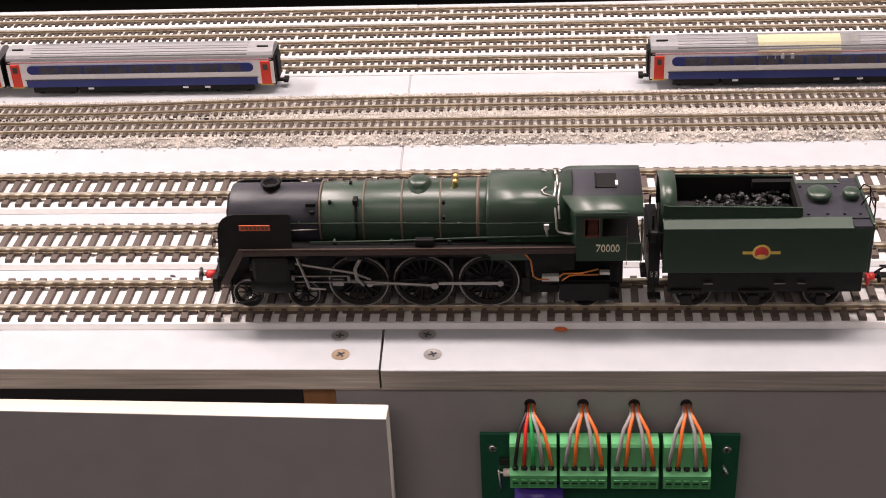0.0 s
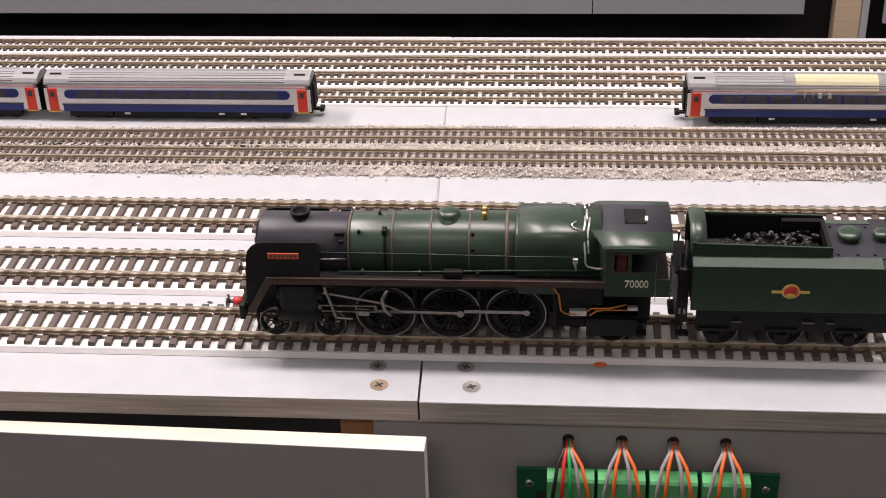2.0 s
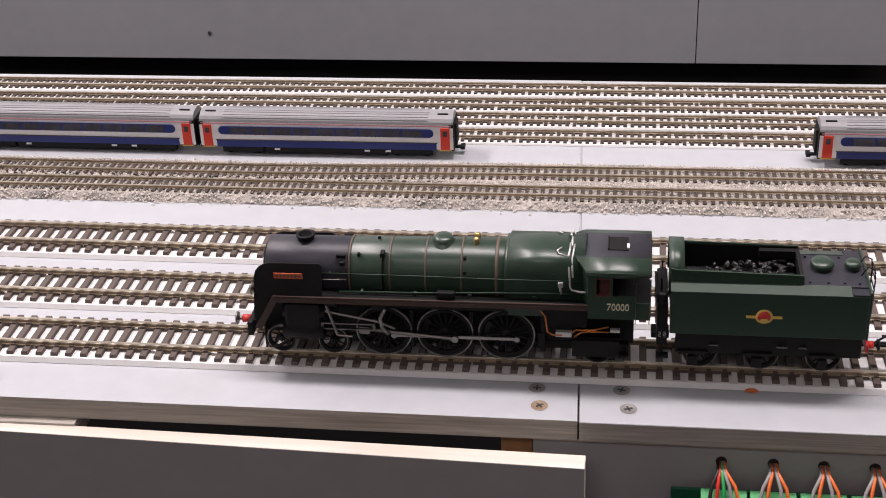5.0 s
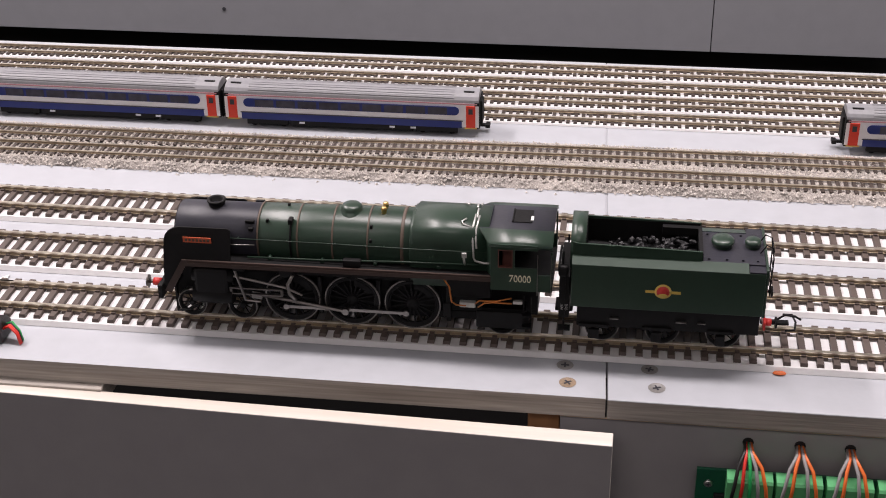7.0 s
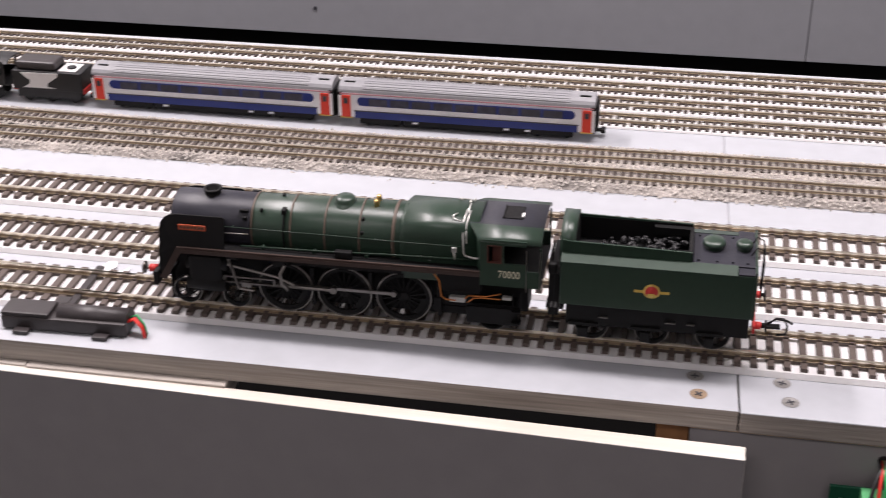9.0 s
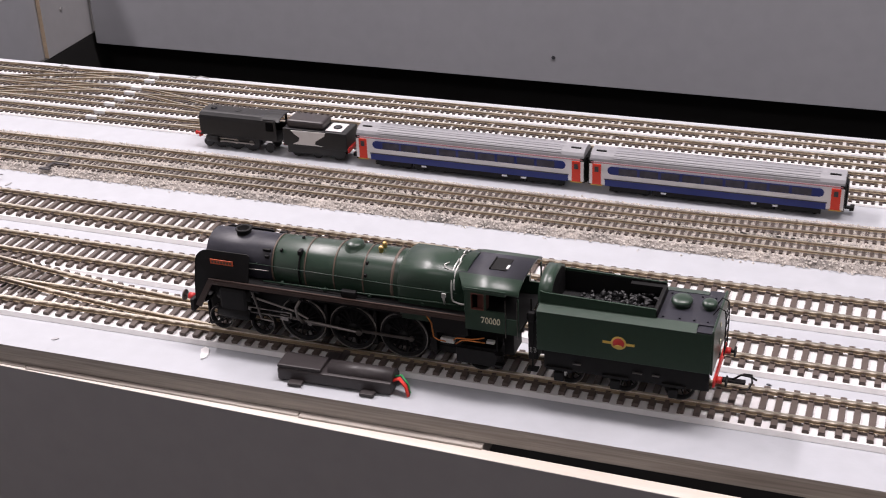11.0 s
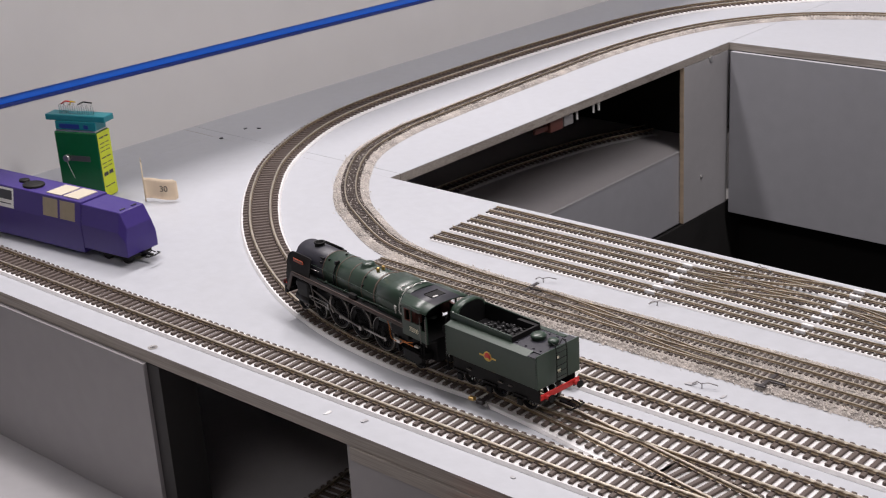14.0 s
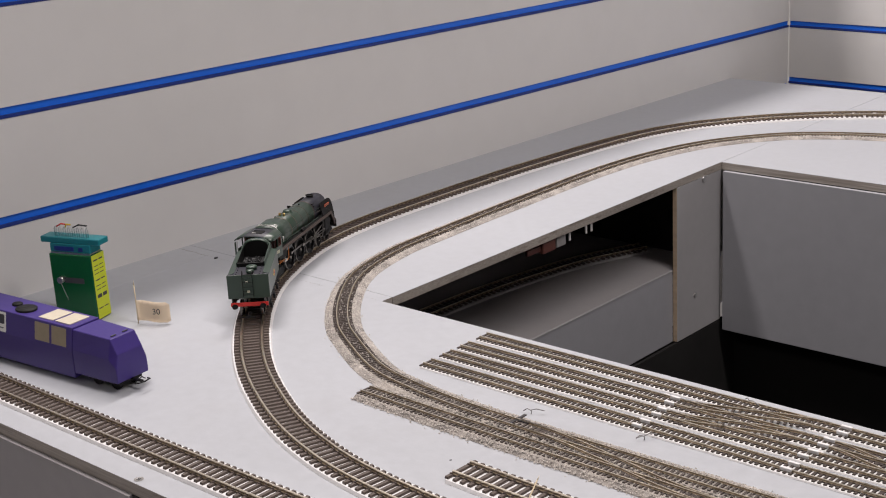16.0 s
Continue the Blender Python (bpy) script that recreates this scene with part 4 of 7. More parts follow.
# cab: two sides with real window openings, front, roof
def cab_side(s):
    bm = bmesh.new()
    y0, y1 = sorted((s * 0.0178, s * 0.0187))
    zb, z1, z2, zt = 0.0285, 0.0388, 0.0474, 0.0494
    xs = [0.1178, 0.1205, 0.1272, 0.1284, 0.1375, 0.1382]
    box(bm, xs[0], 0.1405, y0, y1, zb, z1)
    box(bm, xs[0], 0.1405, y0, y1, z2, zt)
    box(bm, xs[0], xs[1], y0, y1, z1, z2)
    box(bm, xs[2], xs[3], y0, y1, z1, z2)
    box(bm, 0.1405, 0.1470, y0, y1, zb, 0.0365)
    box(bm, 0.1462, 0.1470, y0, y1, 0.0365, 0.0470)
    side = part("cab_side", bm, M_GREEN, engine, "dark green cab side")
    y0, y1 = sorted((s * 0.0180, s * 0.0182))
    for a, b in ((0.1205, 0.1272),):
        bm = bmesh.new()
        for q in ((a, a + 0.0004, z1, z2), (b - 0.0004, b, z1, z2), (a + 0.0004, b - 0.0004, z1, z1 + 0.0004), (a + 0.0004, b - 0.0004, z2 - 0.0004, z2)):
            box(bm, q[0], q[1], min(s * 0.0176, s * 0.0190), max(s * 0.0176, s * 0.0190), q[2], q[3])
        part("window_frame", bm, M_CABRED, side)
    m = Matrix.Translation((0.1313, s * 0.01875, 0.0345)) @ (Matrix.Rotation(radians(90), 4, "X") if s < 0 else Matrix.Rotation(radians(180), 4, "Z") @ Matrix.Rotation(radians(90), 4, "X"))
    lettering("cab_number", "70000", 0.0047, m, M_CREAM, side, label="cream painted running number")
    for q in ((0.1405, 0.1408), (0.1465, 0.1468)):
        bm = bmesh.new(); rod(bm, (q[0], s * 0.0192, 0.0270), (q[0], s * 0.0192, 0.0460), 0.00022, 5)
        part("grab_rail", bm, M_STEEL, side)


cab_side(-1), cab_side(1)
bm = bmesh.new()
extrude_poly(bm, [(0.1178, -0.0177), (0.1120, -0.0060), (0.1120, 0.0060), (0.1178, 0.0177), (0.1186, 0.0177), (0.1128, 0.0060), (0.1128, -0.0060), (0.1186, -0.0177)], 0.0345, 0.0494, "xy")
part("cab_front", bm, M_GREEN, engine)
bm = bmesh.new()
arc = [(-0.0190, 0.0487), (-0.0172, 0.0503), (-0.0140, 0.0518), (-0.0105, 0.0527), (-0.0055, 0.0533), (0, 0.0535)]
arc = arc + [(-y, z) for y, z in arc[-2::-1]]
inner = [(y * 0.97, z - 0.0008) for y, z in arc[::-1]]
extrude_poly(bm, arc + inner, 0.1168, 0.1470, "yz")
for v in bm.verts:
    if v.co.x < 0.12:
        v.co.x = 0.1105 + 0.0068 * max(0.0, abs(v.co.y) - 0.006) / 0.013
bm.normal_update()
for f in bm.faces:
    c = f.calc_center_median()
    f.smooth, f.material_index = abs(f.normal.x) < 0.5, 1 if abs(c.y) < 0.0120 and abs(f.normal.x) < 0.5 else 0
roof = part("cab_roof", bm, [M_GREEN, M_SOOT], engine, "curved cab roof, blue-black on top with green edges")
bm = bmesh.new(); box(bm, 0.1260, 0.1360, -0.0055, 0.0055, 0.0529, 0.0538, 0.0002); box(bm, 0.1255, 0.1260, -0.0055, 0.0055, 0.0529, 0.0542)
part("roof_vent", bm, M_BLACK, roof)
bm = bmesh.new(); box(bm, 0.1352, 0.1366, -0.0045, -0.0010, 0.0538, 0.0543)
part("vent_latch", bm, M_WHITEPL, roof)
bm = bmesh.new(); box(bm, 0.1190, 0.1204, -0.0150, 0.0150, 0.0345, 0.0490)
box(bm, 0.1200, 0.1225, -0.008, 0.008, 0.036, 0.048, 0.001)
part("backhead", bm, M_BLACK, engine)
bm = bmesh.new(); box(bm, 0.122, 0.1265, -0.0145, -0.009, 0.036, 0.046, 0.0006); box(bm, 0.122, 0.1255, 0.009, 0.0145, 0.036, 0.045, 0.0006)
part("cab_fitting", bm, M_CABRED, engine, "dull red fittings inside the cab")
bm = bmesh.new(); box(bm, 0.118, 0.147, -0.0178, 0.0178, 0.0285, 0.0300)
part("cab_floor", bm, M_BLACK, engine)

# wheels and rods
DR = 0.0121
DRIVERS, TURNING, RODS = (0.033, 0.059, 0.085), [], []
for x in DRIVERS:
    for s in (-1, 1):
        TURNING.append((spoked_wheel("driving_wheel", DR, 18, engine, x, s * 0.0092), DR, 0.0 if s < 0 else 90.0))
for x in (-0.012, 0.0105):
    for s in (-1, 1):
        TURNING.append((spoked_wheel("bogie_wheel", 0.0064, 10, engine, x, s * 0.0092), 0.0064, 0.0))
for s in (-1, 1):
    TURNING.append((spoked_wheel("trailing_wheel", 0.0069, 10, engine, 0.123, s * 0.0092), 0.0069, 0.0))
CRANK = 0.0046
for s in (-1, 1):
    bm = bmesh.new()
    for a, b in zip(DRIVERS, DRIVERS[1:]):
        box(bm, a - DRIVERS[1], b - DRIVERS[1], s * 0.0118 - 0.0004, s * 0.0118 + 0.0004, -0.0007, 0.0007)
    for a in DRIVERS:
        rod(bm, (a - DRIVERS[1], s * 0.0112, 0), (a - DRIVERS[1], s * 0.0126, 0), 0.0013, 12)
    r = part("coupling_rod", bm, M_STEEL, engine, "bright steel coupling rod")
    r.location = (DRIVERS[1], 0, DR)
    RODS.append((r, 0.0 if s < 0 else 90.0, 0))
    bm = bmesh.new()
    rod(bm, (0, s * 0.0134, 0), (-0.0380, s * 0.0134, 0), 0.0008, 6)
    rod(bm, (0, s * 0.0127, 0), (0, s * 0.0142, 0), 0.0015, 12)
    box(bm, -0.0405, -0.0360, s * 0.0138 - 0.0010, s * 0.0138 + 0.0010, -0.0018, 0.0018, 0.0003)
    r = part("connecting_rod", bm, M_STEEL, engine, "bright steel connecting rod")
    r.location = (DRIVERS[1], 0, DR)
    RODS.append((r, 0.0 if s < 0 else 90.0, 1))



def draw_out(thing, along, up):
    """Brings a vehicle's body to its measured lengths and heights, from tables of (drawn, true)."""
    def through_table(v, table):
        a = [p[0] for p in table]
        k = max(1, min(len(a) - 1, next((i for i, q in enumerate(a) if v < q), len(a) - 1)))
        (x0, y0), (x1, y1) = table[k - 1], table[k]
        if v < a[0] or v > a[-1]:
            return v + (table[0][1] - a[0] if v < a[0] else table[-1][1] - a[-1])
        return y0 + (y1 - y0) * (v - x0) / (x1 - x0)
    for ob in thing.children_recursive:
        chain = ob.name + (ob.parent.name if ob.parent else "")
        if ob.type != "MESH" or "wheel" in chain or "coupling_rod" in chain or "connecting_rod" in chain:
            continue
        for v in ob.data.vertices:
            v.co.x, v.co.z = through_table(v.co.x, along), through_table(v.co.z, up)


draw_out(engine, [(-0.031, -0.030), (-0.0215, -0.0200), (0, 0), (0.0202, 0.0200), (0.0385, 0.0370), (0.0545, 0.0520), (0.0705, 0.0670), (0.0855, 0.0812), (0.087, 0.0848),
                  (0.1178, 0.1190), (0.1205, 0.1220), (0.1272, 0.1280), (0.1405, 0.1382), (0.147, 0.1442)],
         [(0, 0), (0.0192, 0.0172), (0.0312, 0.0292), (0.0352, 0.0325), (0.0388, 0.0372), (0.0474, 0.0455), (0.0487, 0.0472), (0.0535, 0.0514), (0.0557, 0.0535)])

# ---- tender, with its own origin over the first axle ----
tender = empty("tender", label="dark green model locomotive tender with coal load and round crest", category="tender")
T0 = 0.165


def tx(x):
    return x - T0


for s in (-1, 1):
    bm = bmesh.new()
    y0, y1 = sorted((s * 0.0176, s * 0.0186))
    box(bm, tx(0.1555), tx(0.2325), y0, y1, 0.0240, 0.0445, 0.0003)
    side = part("tank_side", bm, M_GREEN, tender, "dark green flat tank side")
    bm = bmesh.new()
    a, b = s * 0.0186, s * 0.0128
    v = [bm.verts.new(p) for p in ((tx(0.1555), a, 0.0445), (tx(0.2250), a, 0.0445), (tx(0.2250), b, 0.0472), (tx(0.1555), b, 0.0472), (tx(0.1555), a - s * 0.001, 0.0440), (tx(0.2250), a - s * 0.001, 0.0440), (tx(0.2250), b, 0.0464), (tx(0.1555), b, 0.0464))]
    for q in ((0, 1, 2, 3), (7, 6, 5, 4), (0, 3, 7, 4), (1, 5, 6, 2), (0, 4, 5, 1), (3, 2, 6, 7)):
        bm.faces.new([v[i] for i in q])
    part("sloped_shoulder", bm, M_GREEN, tender)
    bm = bmesh.new()
    y0, y1 = sorted((s * 0.0120, s * 0.0128))
    extrude_poly(bm, [(tx(0.1555), 0.0462), (tx(0.2045), 0.0462), (tx(0.2045), 0.0510), (tx(0.1575), 0.0520), (tx(0.1555), 0.0525)], y0, y1)
    part("bunker_side", bm, [M_GREEN], tender)
    bm = bmesh.new(); y0, y1 = sorted((s * 0.0118, s * 0.01195)); box(bm, tx(0.1565), tx(0.2040), y0, y1, 0.040, 0.0508)
    part("bunker_lining", bm, M_BLACK, tender)
    # round crest with its bar
    bm = bmesh.new()
    crest_y = s * 0.01862
    box(bm, tx(0.1845), tx(0.1985), min(crest_y, crest_y + s * 0.0001), max(crest_y, crest_y + s * 0.0001), 0.0338, 0.0351)
    cr = part("crest", bm, M_YELLOW, side, "small yellow and red round crest")
    mc = Matrix.Translation((tx(0.1915), crest_y, 0.0345)) @ Matrix.Rotation(radians(90), 4, "X")
    bm = bmesh.new(); lathe(bm, [(0, -0.00016), (0.0034, -0.00016), (0.0034, 0.00016), (0, 0.00016)], mc, 20)
    part("crest_ring", bm, M_YELLOW, cr)
    bm = bmesh.new(); lathe(bm, [(0, -0.00022), (0.0026, -0.00022), (0.0026, 0.00022), (0, 0.00022)], mc, 20)
    part("crest_disc", bm, M_RED, cr)
    bm = bmesh.new(); lathe(bm, [(0, -0.00028), (0.0014, -0.00028), (0.0014, 0.00028), (0, 0.00028)], Matrix.Translation((tx(0.1915), crest_y, 0.0328)) @ Matrix.Rotation(radians(90), 4, "X") @ Matrix.Diagonal((1.3, 0.7, 1, 1)), 16)
    part("crest_centre", bm, M_YELLOW, cr)
    # axle frames
    bm = bmesh.new(); y0, y1 = sorted((s * 0.0148, s * 0.0160)); box(bm, tx(0.158), tx(0.2320), y0, y1, 0.0110, 0.0240, 0.0005)
    for x in (0.165, 0.190, 0.2150):
        box(bm, tx(x) - 0.0022, tx(x) + 0.0022, min(s * 0.0158, s * 0.0178), max(s * 0.0158, s * 0.0178), 0.0055, 0.0105, 0.0005)
        box(bm, tx(x) - 0.0060, tx(x) + 0.0060, min(s * 0.0158, s * 0.0170), max(s * 0.0158, s * 0.0170), 0.0110, 0.0128, 0.0004)
    part("axle_frame", bm, M_BLACK, tender)
    for x in (0.1712, 0.1975, 0.2045):
        bm = bmesh.new()
        box(bm, tx(x), tx(x) + 0.0035, min(s * 0.0162, s * 0.0172), max(s * 0.0162, s * 0.0172), 0.0160, 0.0166)
        part("brake_link", bm, M_STEEL, tender)
    bm = bmesh.new(); box(bm, tx(0.1500), tx(0.1555), min(s * 0.0140, s * 0.0178), max(s * 0.0140, s * 0.0178), 0.0090, 0.0098); box(bm, tx(0.1520), tx(0.1528), min(s * 0.0150, s * 0.0156), max(s * 0.0150, s * 0.0156), 0.0095, 0.0400)
    part("footstep", bm, M_BLACK, tender)
bm = bmesh.new(); box(bm, tx(0.156), tx(0.2325), -0.0176, 0.0176, 0.0235, 0.0395, 0.0003)
part("tank_core", bm, M_BLACK, tender)
bm = bmesh.new(); box(bm, tx(0.2050), tx(0.2325), -0.0120, 0.0120, 0.0396, 0.0455, 0.0003); box(bm, tx(0.2252), tx(0.2325), -0.0184, 0.0184, 0.0446, 0.0456); box(bm, tx(0.2050), tx(0.2325), -0.0130, 0.0130, 0.0455, 0.0468, 0.0003)
for x in (0.2075, 0.2155, 0.2225, 0.2290):
    for y in (-0.0105, 0.0105):
        box(bm, tx(x) - 0.0005, tx(x) + 0.0005, y - 0.0005, y + 0.0005, 0.0468, 0.0476)
part("tank_top", bm, M_SOOT, tender, "dark flat tank top with small lugs")
bm = bmesh.new(); box(bm, tx(0.2325), tx(0.2335), -0.0186, 0.0186, 0.0235, 0.0475, 0.0003)
part("tank_back", bm, M_GREEN, tender, "dark green tender back")
bm = bmesh.new(); box(bm, tx(0.2336), tx(0.2339), -0.0020, 0.0000, 0.0395, 0.0410); box(bm, tx(0.2336), tx(0.2339), -0.0012, 0.0012, 0.0300, 0.0322)
part("back_plate", bm, M_CREAM, tender)
bm = bmesh.new()
for y in (-0.0045, 0.0045):
    tube(bm, [(tx(0.2305), y, 0.0475), (tx(0.2330), y, 0.0512), (tx(0.2356), y, 0.0500), (tx(0.2362), y, 0.0440), (tx(0.2360), y, 0.0260)], 0.00032)
ladder = part("ladder", bm, M_BLACK, tender)
for z in (0.0285, 0.0325, 0.0365, 0.0405, 0.0445, 0.0485):
    bm = bmesh.new(); rod(bm, (tx(0.2361), -0.0045, z), (tx(0.2361), 0.0045, z), 0.00028, 5)
    part("rung", bm, M_BLACK, ladder)
for x, r in ((0.2140, 0.0052), (0.2275, 0.0037)):
    bm = bmesh.new(); lathe(bm, [(r * 0.85, 0.0466), (r * 0.85, 0.0482), (r, 0.0484), (r, 0.0494), (r * 0.85, 0.0502), (r * 0.4, 0.0505), (0, 0.0506)], Matrix.Translation((tx(x), 0.002, 0)), 22)
    part("filler_lid", bm, M_GREEN, tender, "round green filler lid")
# arched front plate
bm = bmesh.new()
arc = [(-0.0128, 0.0400), (-0.0128, 0.0485), (-0.0122, 0.0520), (-0.0105, 0.0542), (-0.0075, 0.0558), (-0.004, 0.0565), (0, 0.0567)]
arc = arc + [(-y, z) for y, z in arc[-2::-1]]
inner = [(y * 0.90, z - 0.0012) for y, z in arc[::-1]]
extrude_poly(bm, arc + inner, tx(0.1545), tx(0.1605), "yz")
for f in bm.faces:
    f.smooth = abs(f.normal.x) < 0.5
part("front_arch", bm, M_GREEN, tender, "green arched coal bulkhead")
bm = bmesh.new(); extrude_poly(bm, [(y * 0.92, z - 0.001) for y, z in arc], tx(0.1600), tx(0.1606), "yz")
part("bulkhead", bm, M_BLACK, tender)
bm = bmesh.new(); box(bm, tx(0.1905), tx(0.2045), 0.0090, 0.0118, 0.0462, 0.0500); box(bm, tx(0.2035), tx(0.2048), -0.0122, 0.0122, 0.0440, 0.0500)
part("coal_plate", bm, M_BLACK, tender)
bm = bmesh.new()
cr = random.Random(11)
for _ in range(110):
    x, y = cr.uniform(0.164, 0.2030), cr.uniform(-0.0105, 0.0105)
    z = 0.0404 + 0.0042 * (x - 0.164) / 0.04 + cr.uniform(-0.0005, 0.0006)
    s = cr.uniform(0.0008, 0.0019)
    r = bmesh.ops.create_icosphere(bm, subdivisions=1, radius=s)
    q = Euler((cr.uniform(0, 3), cr.uniform(0, 3), 0)).to_matrix()
    for v in r["verts"]:
        v.co = q @ Vector((v.co.x * cr.uniform(0.7, 1.2), v.co.y * cr.uniform(0.7, 1.2), v.co.z * cr.uniform(0.5, 1.0))) + Vector((tx(x), y, z))
box(bm, tx(0.1606), tx(0.2035), -0.0118, 0.0118, 0.0390, 0.0402)
tagged(part("coal", bm, M_COAL, tender, "heap of glossy black coal"), kind="stuff")
bm = bmesh.new(); box(bm, tx(0.2335), tx(0.2345), -0.0168, 0.0168, 0.0145, 0.0190, 0.0003)
part("buffer_beam", bm, M_RED, tender, "red rear buffer beam")
for s in (-1, 1):
    bm = bmesh.new(); rod(bm, (tx(0.2344), s * 0.0125, 0.0165), (tx(0.2370), s * 0.0125, 0.0165), 0.0018, 12)
    b = part("buffer", bm, M_RED, tender, "red buffer with a dark head")
    bm = bmesh.new(); rod(bm, (tx(0.2370), s * 0.0125, 0.0165), (tx(0.2386), s * 0.0125, 0.0165), 0.0009, 8); rod(bm, (tx(0.2386), s * 0.0125, 0.0165), (tx(0.2393), s * 0.0125, 0.0165), 0.0028, 14)
    part("buffer_head", bm, M_BLACK, b)
bm = bmesh.new()
box(bm, tx(0.2340), tx(0.2460), -0.0014, 0.0014, 0.0075, 0.0088, 0.0002)
tube(bm, [(tx(0.2440), -0.0065, 0.0082), (tx(0.2480), -0.0060, 0.0086), (tx(0.2490), 0.0, 0.0086), (tx(0.2480), 0.0060, 0.0086), (tx(0.2440), 0.0065, 0.0082)], 0.0005)
tube(bm, [(tx(0.2400), 0, 0.0088), (tx(0.2440), 0, 0.0122), (tx(0.2485), 0, 0.0118), (tx(0.2510), 0, 0.0102)], 0.0005)
part("coupling", bm, M_BLACK, tender, "black tension-lock coupling hook")
for x in (0.165, 0.190, 0.2150):
    for s in (-1, 1):
        TURNING.append((spoked_wheel("tender_wheel", 0.0072, 10, tender, tx(x), s * 0.0092), 0.0072, 0.0))
bm = bmesh.new(); box(bm, tx(0.1500), tx(0.1548), -0.0150, 0.0150, 0.0140, 0.0368, 0.0004); box(bm, tx(0.1490), tx(0.1500), -0.0105, 0.0105, 0.0368, 0.0376)
part("fall_plate", bm, M_BLACK, tender, "black plate across the tender front")
bm = bmesh.new(); box(bm, tx(0.1495), tx(0.1540), -0.0165, -0.0125, 0.0370, 0.0420, 0.0012); rod(bm, (tx(0.1515), -0.0140, 0.042), (tx(0.1515), -0.0140, 0.0490), 0.0005, 6)
part("brake_stand", bm, M_BLACK, tender, "black handbrake stand")
bm = bmesh.new(); box(bm, tx(0.1480), tx(0.1560), -0.004, 0.004, 0.0100, 0.0125, 0.0004)
part("drawbar", bm, M_BLACK, tender)
bm = bmesh.new(); box(bm, tx(0.1505), tx(0.1545), -0.0150, -0.0135, 0.0180, 0.0225, 0.0004)
part("wire_plug", bm, M_WHITEPL, tender, "small white wire plug")

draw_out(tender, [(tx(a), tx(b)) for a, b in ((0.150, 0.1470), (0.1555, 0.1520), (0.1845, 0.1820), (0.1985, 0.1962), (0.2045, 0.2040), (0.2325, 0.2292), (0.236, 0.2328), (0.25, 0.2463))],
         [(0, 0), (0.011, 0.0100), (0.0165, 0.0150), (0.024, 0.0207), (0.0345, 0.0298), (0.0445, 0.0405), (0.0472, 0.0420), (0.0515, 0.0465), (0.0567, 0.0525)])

# ---- coaches parked on the bare board ----
M_CBLUE = node_mat("deep_blue_coach_paint", (0.005, 0.022, 0.175), 0.35, scale=100, vary=0.08)
M_CWHITE = node_mat("white_coach_paint", (0.82, 0.82, 0.85), 0.4, scale=100, vary=0.05)
M_CROOF = node_mat("grey_coach_roof", (0.27, 0.27, 0.285), 0.5, scale=100, vary=0.15)
M_CRED = node_mat("bright_red_door_paint", (0.72, 0.045, 0.02), 0.4, scale=100, vary=0.08)
M_CWIN = node_mat("tinted_window", (0.060, 0.062, 0.090), 0.15, scale=60, vary=0.5)
M_PINK = node_mat("thin_red_line_paint", (0.50, 0.25, 0.28), 0.5, scale=100, vary=0.1)
M_PAPER = node_mat("pale_yellow_note_paper", (0.84, 0.80, 0.58), 0.8, scale=60, vary=0.05)
M_INK = node_mat("dark_ink", (0.05, 0.05, 0.06), 0.7, scale=60, vary=0.1)
M_TAPE = node_mat("clear_sticky_tape", (0.45, 0.45, 0.45), 0.15, scale=60, vary=0.2)
CL = 0.1455


